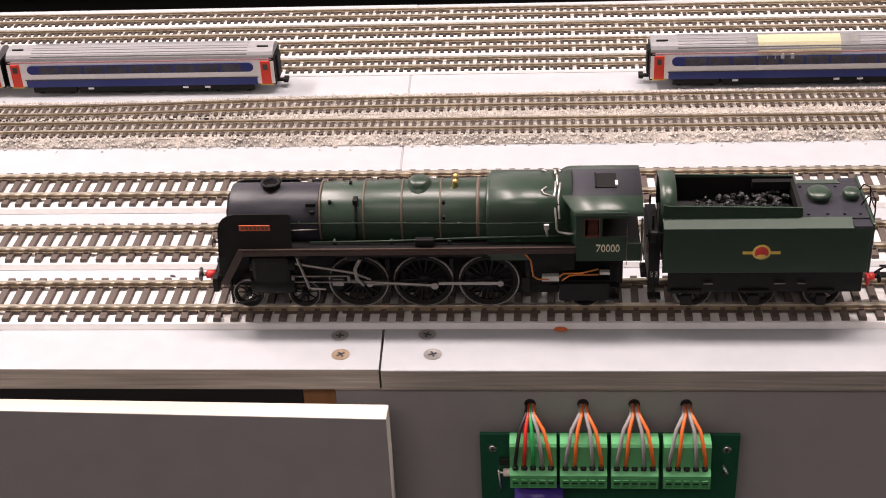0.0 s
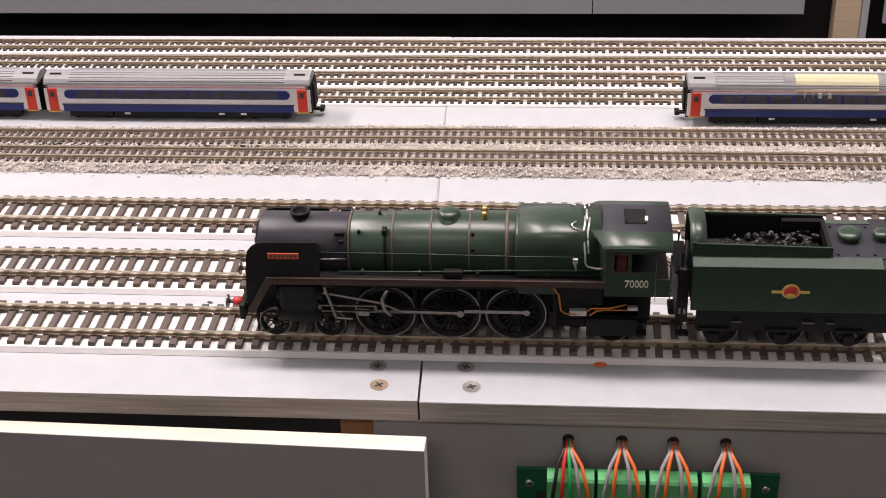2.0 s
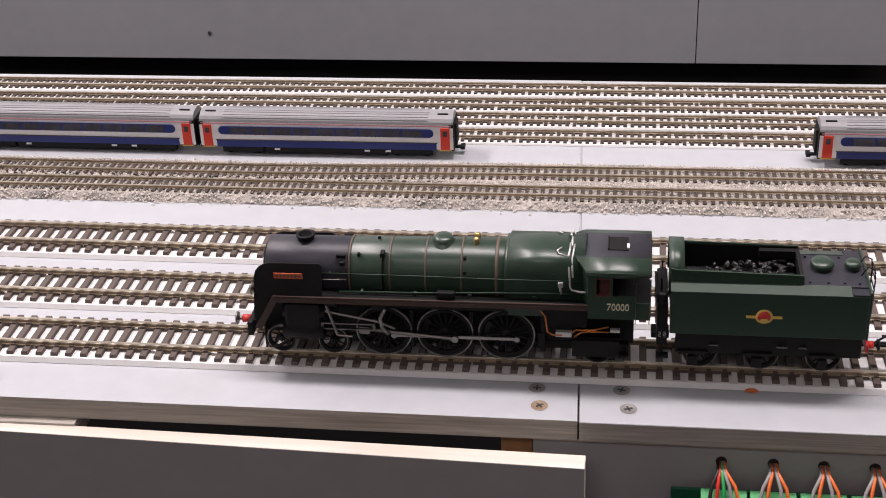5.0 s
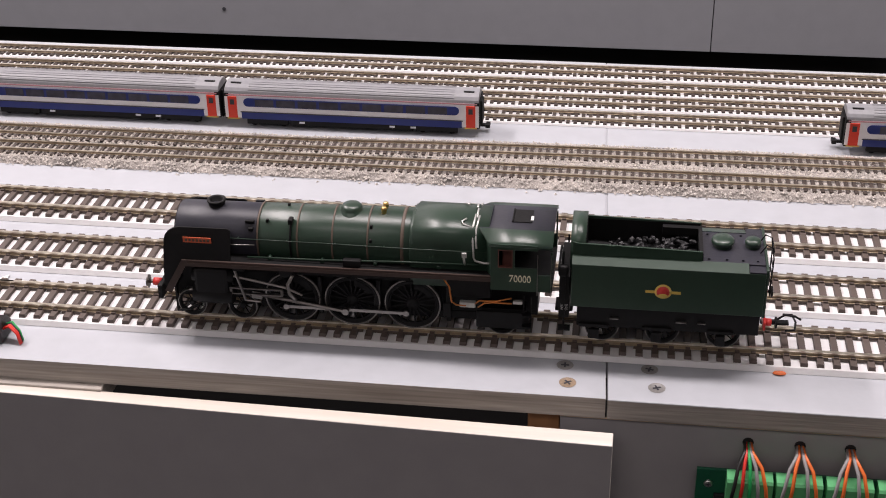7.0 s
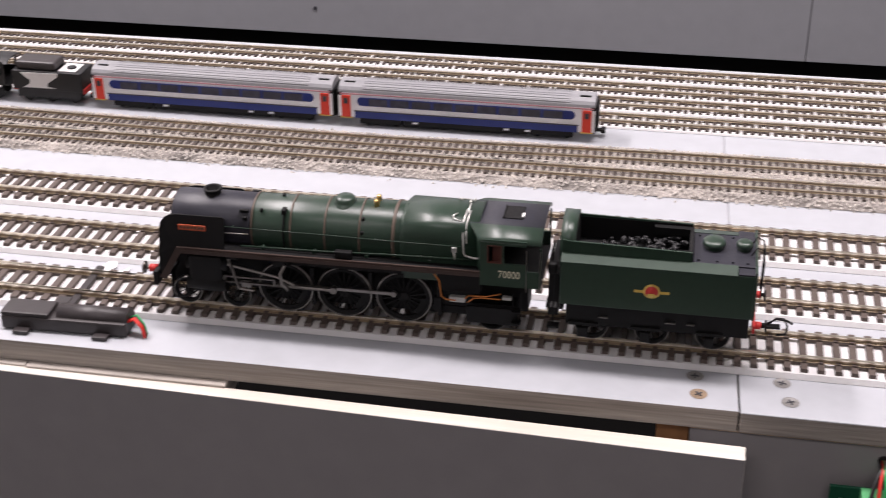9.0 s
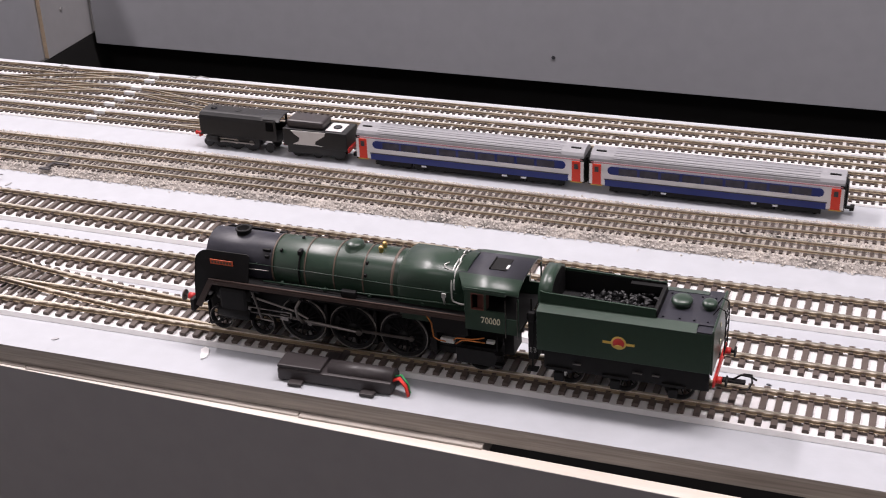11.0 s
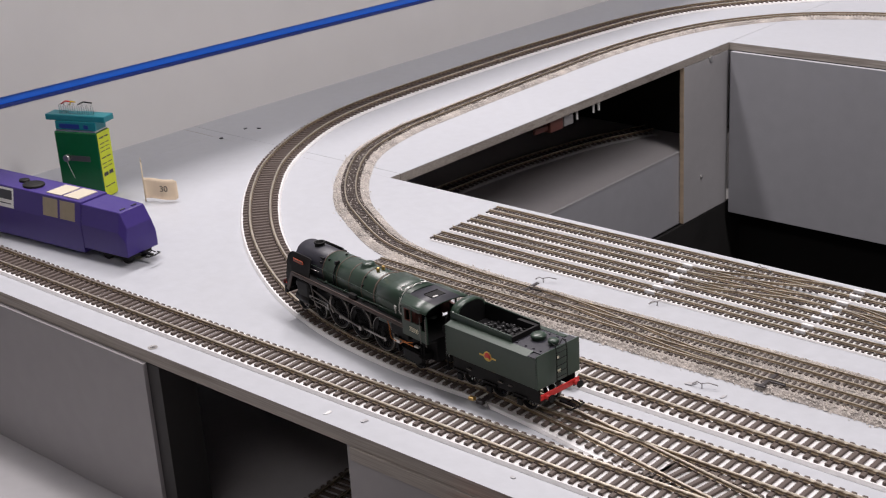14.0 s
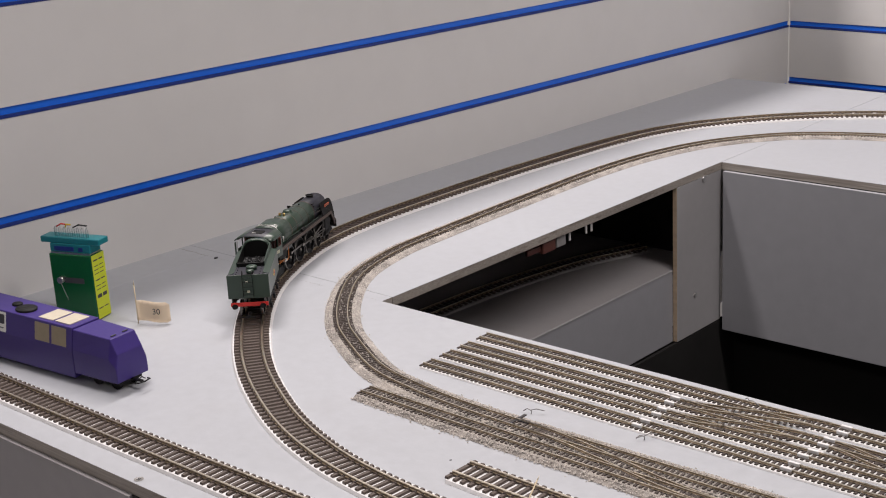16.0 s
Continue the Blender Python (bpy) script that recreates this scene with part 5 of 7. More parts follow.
def coach_mesh():
    """One coach along x, centred, standing on z = 0."""
    c = empty("railway_coach", label="blue and white model coach with red doors standing on the board", category="coach", group="parked coaches")
    h = CL / 2
    prof = [(0.0088, 0.0057), (0.0091, 0.0075), (0.0092, 0.0120), (0.0090, 0.0175), (0.0085, 0.0205)]
    bm = bmesh.new()
    ring = prof + [(-y, z) for y, z in prof[::-1]]
    extrude_poly(bm, ring, -h, h, "yz")
    for f in bm.faces:
        f.material_index = 1 if abs(f.normal.y) > 0.5 and f.calc_center_median().z < 0.0098 else 0
    part("body", bm, [M_CWHITE, M_CBLUE], c)
    bm = bmesh.new()
    top = [(0.0087, 0.0203), (0.0083, 0.0218), (0.0070, 0.0234), (0.0045, 0.0246), (0.0015, 0.0251)]
    extrude_poly(bm, top + [(-y, z) for y, z in top[::-1]], -h + 0.0002, h - 0.0002, "yz")
    for f in bm.faces:
        f.smooth = False
    roof = part("roof", bm, M_CROOF, c, "ribbed grey roof")
    for y, z in ((-0.0077, 0.0228), (-0.0060, 0.0240), (-0.0040, 0.0248), (-0.0018, 0.0251), (0.0018, 0.0251), (0.0040, 0.0248), (0.0060, 0.0240)):
        bm = bmesh.new(); box(bm, -h + 0.014, h - 0.014, y - 0.00025, y + 0.00025, z - 0.0004, z + 0.00012)
        part("roof_rib", bm, M_CROOF, roof)
    for x in (-h + 0.006, h - 0.006):
        bm = bmesh.new(); box(bm, x - 0.003, x + 0.003, -0.004, -0.0028, 0.0246, 0.0253)
        part("roof_vent", bm, M_BLACK, roof)
    for s in (-1, 1):
        bm = bmesh.new()
        y0, y1 = sorted((s * 0.0089, s * 0.0094)); box(bm, -h + 0.0095, h - 0.0095, y0, y1, 0.0055, 0.0094)
        part("lower_band", bm, M_CBLUE, c)
        bm = bmesh.new(); y0, y1 = sorted((s * 0.0091, s * 0.00955)); box(bm, -h + 0.009, h - 0.009, y0, y1, 0.0094, 0.0099)
        part("dark_line", bm, M_INK, c)
        bm = bmesh.new(); y0, y1 = sorted((s * 0.0084, s * 0.0090)); box(bm, -h + 0.001, h - 0.001, y0, y1, 0.0194, 0.0200)
        part("cant_line", bm, M_PINK, c)
        # window band with rounded ends and eight panes
        bm = bmesh.new()
        zc, r, e = 0.0155, 0.0025, h - 0.0135
        pts = [(e + r * math.cos(a), zc + r * math.sin(a)) for a in [-math.pi / 2 + math.pi * i / 8 for i in range(9)]]
        pts += [(-x, z) for x, z in pts[::-1]]
        y0, y1 = sorted((s * 0.0088, s * 0.00945)); extrude_poly(bm, pts, y0, y1)
        band = part("window_band", bm, M_CBLUE, c, "dark blue window band with rounded ends")
        n = 9
        for i in range(n):
            x = -e + 0.0035 + (2 * e - 0.007) * (i + 0.5) / n
            bm = bmesh.new(); y0, y1 = sorted((s * 0.0094, s * 0.0096)); box(bm, x - 0.0054, x + 0.0054, y0, y1, 0.0133, 0.0175)
            part("window", bm, M_CWIN, band)
        for x in (-h + 0.0045, h - 0.0045):
            bm = bmesh.new(); y0, y1 = sorted((s * 0.0088, s * 0.0096)); box(bm, x - 0.0026, x + 0.0026, y0, y1, 0.0058, 0.0188, 0.0002)
            door = part("door", bm, M_CRED, c, "bright red end door")
            bm = bmesh.new(); y0, y1 = sorted((s * 0.0095, s * 0.0098)); box(bm, x - 0.0012, x + 0.0012, y0, y1, 0.0140, 0.0172)
            part("door_window", bm, M_INK, door)
            bm = bmesh.new(); y0, y1 = sorted((s * 0.0086, s * 0.0097)); box(bm, x - 0.0034, x + 0.0034, y0, y1, 0.0052, 0.0057)
            part("door_sill", bm, M_YELLOW, door)
        for x in (0.022, 0.034, -0.03):
            bm = bmesh.new(); y0, y1 = sorted((s * 0.0080, s * 0.0088)); box(bm, x, x + 0.003, y0, y1, 0.0036, 0.0046)
            part("equipment_label", bm, M_CWHITE, c)
    for x in (-h + 0.001, h - 0.001):
        sgn = 1 if x > 0 else -1
        bm = bmesh.new(); box(bm, min(x, x + sgn * 0.0026), max(x, x + sgn * 0.0026), -0.0042, 0.0042, 0.0060, 0.0200, 0.0006); box(bm, x - 0.0014, x + 0.0014, -0.0088, 0.0088, 0.0050, 0.0206)
        part("gangway", bm, M_BLACK, c, "black corridor end")
        bm = bmesh.new(); box(bm, min(x, x + sgn * 0.0065), max(x, x + sgn * 0.0065), -0.0012, 0.0012, 0.0032, 0.0045, 0.0002); box(bm, min(x + sgn * 0.004, x + sgn * 0.0065), max(x + sgn * 0.004, x + sgn * 0.0065), -0.0026, 0.0026, 0.0030, 0.0050, 0.0002)
        part("coupler", bm, M_BLACK, c)
    bm = bmesh.new(); box(bm, -0.0355, 0.0355, -0.0083, 0.0083, 0.0016, 0.0059, 0.0004)
    part("underframe", bm, M_BLACK, c)
    for bx in (-h + 0.024, h - 0.024):
        bm = bmesh.new()
        for y in (-0.0074, 0.0074):
            box(bm, bx - 0.0120, bx + 0.0120, y - 0.0008, y + 0.0008, 0.0018, 0.0058, 0.0003)
        box(bm, bx - 0.003, bx + 0.003, -0.0066, 0.0066, 0.0030, 0.0059)
        bogie = part("bogie", bm, M_BLACK, c)
        for wx in (-0.0085, 0.0085):
            for y in (-0.0045, 0.0045):
                bm = bmesh.new(); rod(bm, (bx + wx, y - 0.0009, 0.0030), (bx + wx, y + 0.0009, 0.0030), 0.0030, 14)
                part("wheel", bm, M_BLACK, bogie)
    return c


COACH_Y = 0.2550
coach = coach_mesh()
coach.matrix_basis = pose(-0.1505, COACH_Y, 0.0)
copy_thing(coach, pose(-0.2995, COACH_Y + 0.0012, 0.0, 0, 0, -0.4))
copy_thing(coach, pose(0.1937, COACH_Y - 0.0012, 0.0, 0, 0, 0.15))
# sticky note taped over the roof of one coach
note = empty("paper_note", label="pale yellow paper note taped over a coach roof", category="note")
bm = bmesh.new()
ring = [(-0.0102, 0.0140), (-0.0096, 0.0200), (-0.0086, 0.0222), (-0.0070, 0.0240), (-0.0045, 0.0251), (-0.0012, 0.0256)]
for k, (x0, x1, mat, lift) in enumerate(((0.1760, 0.2180, 0, 0.0004), (0.1705, 0.1759, 1, 0.0003), (0.2181, 0.2275, 1, 0.0003))):
    use = ring if mat == 0 else ring[2:]
    a = [bm.verts.new((x0, COACH_Y + y - lift, z + lift)) for y, z in use]
    b = [bm.verts.new((x1, COACH_Y + y - lift, z + lift - (0.0012 if (i == 0 and mat == 0) else 0))) for i, (y, z) in enumerate(use)]
    for i in range(len(use) - 1):
        f = bm.faces.new((a[i], b[i], b[i + 1], a[i + 1]))
        f.material_index = mat
r = bmesh.ops.solidify(bm, geom=bm.faces[:], thickness=0.00015)
part("paper", bm, [M_PAPER, M_TAPE], note)
for i, (x, w) in enumerate(((0.1805, 0.0004), (0.1845, 0.0004), (0.1875, 0.0018), (0.1925, 0.0018))):
    bm = bmesh.new(); box(bm, x, x + w, COACH_Y - 0.0111, COACH_Y - 0.0103, 0.0165, 0.0190)
    part("pencil_mark", bm, M_TAPE, note)

# ---- small black tank of a steam engine, parked before the coaches ----
M_NBLACK = node_mat("matt_black_model_paint", (0.006, 0.006, 0.007), 0.5, scale=120, vary=0.25, bump=0.1)
M_PATCH = node_mat("pale_grey_sticker", (0.70, 0.68, 0.67), 0.6, scale=60, vary=0.08)
nl = empty("small_locomotive", pose(-0.4850, COACH_Y + 0.003, 0.0, 0, 0, -0.3), label="small black model steam locomotive parked on the white board", category="locomotive")
bm = bmesh.new()
side = [(-0.0082, 0.0090), (-0.0082, 0.0188), (-0.0076, 0.0210), (-0.0060, 0.0226), (-0.0045, 0.0229)]
extrude_poly(bm, side + [(-y, z) for y, z in side[::-1]], 0.0015, 0.0440, "yz")
bmesh.ops.bevel(bm, geom=[e for e in bm.edges if e.verts[0].co.x < 0.002 and e.verts[1].co.x < 0.002], offset=0.0012, segments=2, affect="EDGES")
part("casing", bm, M_NBLACK, nl, "flat-topped smooth black casing")
bm = bmesh.new(); lathe(bm, [(0.0026, -0.001), (0.0018, 0.0004), (0.0019, 0.0014), (0.0012, 0.0014), (0.0012, 0.0), (0, 0)], Matrix.Translation((0.0085, 0, 0.0226)), 14)
part("chimney", bm, M_NBLACK, nl)
bm = bmesh.new(); lathe(bm, [(0.0022, -0.001), (0.0020, 0.0004), (0.0014, 0.0006), (0, 0.0007)], Matrix.Translation((0.0245, 0, 0.0228)), 14)
part("dome", bm, M_NBLACK, nl)
bm = bmesh.new(); box(bm, 0.002, 0.0545, -0.0085, 0.0085, 0.0088, 0.0096, 0.0002)
part("running_plate", bm, M_NBLACK, nl)
bm = bmesh.new(); box(bm, 0.006, 0.040, -0.0040, 0.0040, 0.0040, 0.0120)
part("frame", bm, M_NBLACK, nl)
for s in (-1, 1):
    bm = bmesh.new(); y0, y1 = sorted((s * 0.0078, s * 0.0086)); box(bm, 0.0440, 0.0520, y0, y1, 0.0096, 0.0150); box(bm, 0.0440, 0.0455, y0, y1, 0.0150, 0.0205); box(bm, 0.0505, 0.0520, y0, y1, 0.0150, 0.0205); box(bm, 0.0440, 0.0520, y0, y1, 0.0205, 0.0225)
    part("cab_side", bm, M_NBLACK, nl)
    for x in (0.014, 0.024, 0.034):
        bm = bmesh.new(); rod(bm, (x, s * 0.0040, 0.0052), (x, s * 0.0056, 0.0052), 0.0052, 16)
        w = part("driving_wheel", bm, M_NBLACK, nl)
        bm = bmesh.new(); rod(bm, (x, s * 0.0056, 0.0052), (x, s * 0.0060, 0.0052), 0.0016, 8)
        part("hub", bm, M_STEEL, w)
    for x in (0.0055, 0.0455):
        bm = bmesh.new(); rod(bm, (x, s * 0.0040, 0.0030), (x, s * 0.0056, 0.0030), 0.0030, 12)
        part("small_wheel", bm, M_NBLACK, nl)
    bm = bmesh.new(); box(bm, 0.012, 0.036, s * 0.0066 - 0.0003, s * 0.0066 + 0.0003, 0.0046, 0.0054); box(bm, 0.005, 0.026, s * 0.0074 - 0.0003, s * 0.0074 + 0.0003, 0.0068, 0.0074)
    part("coupling_rod", bm, M_STEEL, nl)
    bm = bmesh.new(); rod(bm, (0.006, s * 0.0072, 0.0065), (0.0135, s * 0.0072, 0.0065), 0.0022, 12)
    part("cylinder", bm, M_NBLACK, nl)
    bm = bmesh.new(); rod(bm, (0.002, s * 0.0060, 0.0085), (-0.0015, s * 0.0060, 0.0085), 0.0010, 8); rod(bm, (-0.0015, s * 0.0060, 0.0085), (-0.0020, s * 0.0060, 0.0085), 0.0014, 10)
    part("buffer", bm, M_RED, nl, "red buffer")
bm = bmesh.new(); box(bm, 0.001, 0.002, -0.0085, 0.0085, 0.0070, 0.0098)
part("buffer_beam", bm, M_RED, nl, "red buffer beam")
bm = bmesh.new()
cabarc = [(-0.0088, 0.0216), (-0.0070, 0.0228), (-0.0035, 0.0234), (0, 0.0236), (0.0035, 0.0234), (0.0070, 0.0228), (0.0088, 0.0216)]
extrude_poly(bm, cabarc + [(y * 0.96, z - 0.0006) for y, z in cabarc[::-1]], 0.0430, 0.0545, "yz"); box(bm, 0.0440, 0.0446, -0.0078, 0.0078, 0.0096, 0.0224)
part("cab_roof", bm, M_NBLACK, nl)
nl.scale = (1.1, 1.04, 1.08)
nt_ = empty("small_tender", pose(-0.4230, COACH_Y + 0.0025, 0.0, 0, 0, -0.3), label="small black model tender with a pale torn sticker on its side", category="tender")
bm = bmesh.new(); box(bm, 0.0, 0.0400, -0.0086, 0.0086, 0.0075, 0.0185, 0.0005)
part("tank", bm, M_NBLACK, nt_)
bm = bmesh.new(); box(bm, 0.002, 0.0250, -0.0070, 0.0070, 0.0185, 0.0232, 0.0014)
part("bunker", bm, M_MOTOR, nt_, "dull dark coal bunker top")
bm = bmesh.new(); box(bm, 0.0262, 0.0362, -0.0066, 0.0058, 0.0185, 0.0189); lathe(bm, [(0.0026, 0.0190), (0.0026, 0.0196), (0, 0.0197)], Matrix.Translation((0.0320, -0.001, 0)), 12, 1)
part("tank_lid", bm, [M_PATCH, M_NBLACK], nt_)
bm = bmesh.new()
extrude_poly(bm, [(0.0055, 0.0176), (0.0270, 0.0180), (0.0262, 0.0158), (0.0205, 0.0120), (0.0200, 0.0100), (0.0250, 0.0092), (0.0060, 0.0090), (0.0100, 0.0112), (0.0105, 0.0135), (0.0080, 0.0150)], -0.0090, -0.0087)
part("sticker", bm, M_PATCH, nt_, "pale torn sticker")
for s in (-1, 1):
    bm = bmesh.new(); y0, y1 = sorted((s * 0.0060, s * 0.0078)); box(bm, 0.002, 0.038, y0, y1, 0.0030, 0.0076, 0.0003)
    part("axle_frame", bm, M_NBLACK, nt_)
    for x in (0.007, 0.020, 0.033):
        bm = bmesh.new(); rod(bm, (x, s * 0.0042, 0.0032), (x, s * 0.0056, 0.0032), 0.0032, 12)
        part("wheel", bm, M_NBLACK, nt_)
bm = bmesh.new(); box(bm, 0.0400, 0.0408, -0.0080, 0.0080, 0.0066, 0.0092); box(bm, 0.0405, 0.0450, -0.001, 0.001, 0.0032, 0.0044); box(bm, -0.004, 0.001, -0.001, 0.001, 0.0040, 0.0052)
part("buffer_beam", bm, M_RED, nt_)

nt_.scale = (1.1, 1.04, 1.08)

# ---- purple track-cleaning vehicle ----
M_PURPLE = node_mat("purple_moulded_plastic", (0.044, 0.024, 0.185), 0.42, scale=60, vary=0.06, bump=0.08)
M_AMBER = node_mat("frosted_buff_window", (0.30, 0.25, 0.17), 0.4, scale=60, vary=0.1)
M_PALEWIN = node_mat("pale_roof_panel", (0.62, 0.56, 0.44), 0.4, scale=60, vary=0.08)
pv = empty("track_cleaner", pose(-1.0710, 0.1045, 0.0, 0, 0, 186.0), label="purple plastic model track cleaning vehicle standing on the board", category="rail vehicle")


def hull(bm, stations, mat=0):
    """Skins a row of (x, half width low, half width top, z low, z top) sections."""
    rings = []
    for x, wl, wt, zl, zt in stations:
        rings.append([bm.verts.new(p) for p in ((x, -wl, zl), (x, -wl, zl + (zt - zl) * 0.55), (x, -wt, zt), (x, wt, zt), (x, wl, zl + (zt - zl) * 0.55), (x, wl, zl))])
    for a, b in zip(rings, rings[1:]):
        for i in range(6):
            bm.faces.new((a[i], a[(i + 1) % 6], b[(i + 1) % 6], b[i])).material_index = mat
    bm.faces.new(rings[0]).material_index = mat
    bm.faces.new(rings[-1][::-1]).material_index = mat
    bmesh.ops.bevel(bm, geom=bm.edges[:], offset=0.0004, segments=1, affect="EDGES")


bm = bmesh.new(); hull(bm, [(0.0, 0.0160, 0.0155, 0.0085, 0.0190), (0.0005, 0.0165, 0.0130, 0.0080, 0.0290), (0.0060, 0.0170, 0.0130, 0.0080, 0.0400), (0.0420, 0.0172, 0.0140, 0.0080, 0.0410)])
part("nose", bm, M_PURPLE, pv)
bm = bmesh.new(); hull(bm, [(0.0422, 0.0174, 0.0142, 0.0040, 0.0422), (0.0860, 0.0174, 0.0142, 0.0040, 0.0424), (0.1750, 0.0174, 0.0142, 0.0040, 0.0430)])
part("body", bm, M_PURPLE, pv)
bm = bmesh.new(); hull(bm, [(0.1752, 0.0172, 0.0140, 0.0080, 0.0420), (0.2250, 0.0170, 0.0130, 0.0080, 0.0410), (0.2310, 0.0165, 0.0130, 0.0080, 0.0290), (0.2315, 0.0160, 0.0150, 0.0085, 0.0190)])
part("tail", bm, M_PURPLE, pv)
for s in (-1, 1):
    for x in (0.0480, 0.0655):
        bm = bmesh.new()
        # the upper side leans in: three fifths up the hull
        zl, zt = 0.0270, 0.0405
        def yy(z):
            k = (z - 0.0251) / (0.0424 - 0.0251)
            return 0.0174 + (0.0142 - 0.0174) * k + 0.0002
        v = [bm.verts.new((px, s * yy(pz), pz)) for px, pz in ((x, zl), (x + 0.0150, zl), (x + 0.0150, zt), (x, zt))]
        v2 = [bm.verts.new((q.co.x, q.co.y - s * 0.0006, q.co.z)) for q in v]
        bm.faces.new(v); bm.faces.new(v2[::-1])
        for i in range(4):
            bm.faces.new((v[i], v[(i + 1) % 4], v2[(i + 1) % 4], v2[i]))
        part("side_window", bm, M_AMBER, pv, "frosted buff window")
for x in (0.0480, 0.0655):
    bm = bmesh.new(); box(bm, x, x + 0.0150, -0.0105, 0.0105, 0.0418, 0.0430, 0.0003)
    part("roof_window", bm, M_PALEWIN, pv, "pale roof window")
for x, y, r in ((0.1010, 0.003, 0.0085), (0.1150, -0.001, 0.0042)):
    bm = bmesh.new(); lathe(bm, [(r, 0.0420), (r, 0.0438), (r * 0.95, 0.0441), (0, 0.0441)], Matrix.Translation((x, y, 0)), 22)
    part("filler_cap", bm, M_BLACK, pv, "round black cap")
for s in (-1, 1):
    def leaning(x0, x1, z0, z1, lift):
        """A thin plate on the leaning upper side."""
        q = bmesh.new()
        v = [q.verts.new((px, s * (yy(pz) + o), pz)) for o in (-0.0006, lift) for px, pz in ((x0, z0), (x1, z0), (x1, z1), (x0, z1))]
        for f in ((0, 1, 2, 3), (7, 6, 5, 4), (0, 4, 5, 1), (1, 5, 6, 2), (2, 6, 7, 3), (3, 7, 4, 0)):
            q.faces.new([v[i] for i in f])
        return q

    plate = part("maker_plate", leaning(0.1120, 0.1330, 0.0262, 0.0412, 0.0), M_WHITEPL, pv, "white rectangular maker's plate")
    part("dark_bar", leaning(0.1135, 0.1315, 0.0325, 0.0395, 0.0003), M_INK, plate)
    part("thin_bar", leaning(0.1145, 0.1305, 0.0290, 0.0297, 0.0003), M_INK, plate)
for y in (-0.0060, 0.0060):
    bm = bmesh.new(); box(bm, 0.0085, 0.0095, y - 0.0025, y + 0.0025, 0.0398, 0.0408)
    part("roof_slot", bm, M_INK, pv)
for bx in (0.022, 0.2050):
    bm = bmesh.new(); box(bm, bx - 0.018, bx + 0.018, -0.0125, 0.0125, 0.0050, 0.0090, 0.0004)
    bogie = part("bogie", bm, M_BLACK, pv)
    for wx in (-0.011, 0.011):
        for y in (-0.0085, 0.0085):
            bm = bmesh.new(); rod(bm, (bx + wx, y - 0.0013, 0.0060), (bx + wx, y + 0.0013, 0.0060), 0.0060, 18)
            part("wheel", bm, M_BLACK, bogie)
bm = bmesh.new()
box(bm, -0.0100, 0.004, -0.0014, 0.0014, 0.0075, 0.0088, 0.0002)
tube(bm, [(-0.0090, -0.0065, 0.0082), (-0.0125, -0.0060, 0.0086), (-0.0135, 0.0, 0.0086), (-0.0125, 0.0060, 0.0086), (-0.0090, 0.0065, 0.0082)], 0.0006)
tube(bm, [(-0.0060, 0, 0.0088), (-0.0100, 0, 0.0118), (-0.0140, 0, 0.0112)], 0.0005)
part("coupling", bm, M_BLACK, pv, "black coupling hook")
stretch = Matrix.Diagonal((1.21, 1.0, 1.12, 1.0))
for ch in pv.children:
    if ch.name.split(".")[0] not in ("bogie", "coupling"):
        for q in [ch] + list(ch.children):
            q.data.transform(stretch)

# ---- green point motor standing on end with a teal connector ----
M_GBOX = node_mat("glossy_green_plastic", (0.004, 0.11, 0.035), 0.22, scale=60, vary=0.05)
M_TEAL = node_mat("teal_connector_plastic", (0.006, 0.20, 0.24), 0.35, scale=60, vary=0.06)
M_FLUO = node_mat("fluorescent_yellow_label", (0.62, 0.70, 0.03), 0.6, scale=60, vary=0.05)
pm = empty("point_motor", pose(-1.2560, 0.1835, 0.0, 0, 0, 20.0) @ Matrix.Diagonal((1.07, 1.07, 1.04, 1)), label="green plastic point motor standing on end with teal connector", category="point motor")
bm = bmesh.new(); box(bm, -0.0215, 0.0215, -0.0095, 0.0095, 0.0, 0.0600, 0.0012)
body = part("case", bm, M_GBOX, pm)
bm = bmesh.new(); box(bm, 0.0216, 0.0219, -0.0088, 0.0088, 0.0010, 0.0595)
label = part("side_label", bm, M_FLUO, body, "fluorescent yellow label with small print")
for z, h in ((0.054, 0.0022), (0.049, 0.0012), (0.0455, 0.0012), (0.042, 0.0012), (0.036, 0.0018), (0.031, 0.0012), (0.0275, 0.0012), (0.020, 0.0060), (0.010, 0.0016)):
    for y0, y1 in ((-0.007, -0.001), (0.0005, 0.0060)):
        bm = bmesh.new(); box(bm, 0.0219, 0.02205, y0, y1, z, z + h * 0.55)
        part("print_bar", bm, M_INK, label)
bm = bmesh.new(); box(bm, -0.0085, 0.0120, -0.0099, -0.0094, 0.0335, 0.0385, 0.0003)
part("slot", bm, M_INK, body)
bm = bmesh.new(); rod(bm, (-0.0105, -0.0095, 0.0365), (-0.0105, -0.0135, 0.0365), 0.0030, 12)
part("stud", bm, M_COPPER, body)
bm = bmesh.new(); tube(bm, [(-0.0105, -0.0125, 0.0350), (-0.0085, -0.0118, 0.0270), (-0.0060, -0.0108, 0.0180)], 0.0003)
part("throw_wire", bm, M_COPPER, body)
bm = bmesh.new(); box(bm, -0.0200, 0.0200, -0.0085, 0.0085, 0.0600, 0.0612)
part("foil_edge", bm, M_COPPER, pm)
bm = bmesh.new(); box(bm, -0.0205, 0.0205, -0.0075, 0.0075, 0.0612, 0.0690, 0.0006); box(bm, -0.0300, 0.0300, -0.0070, 0.0070, 0.0690, 0.0745, 0.0008)
con = part("connector", bm, M_TEAL, pm, "teal edge connector")
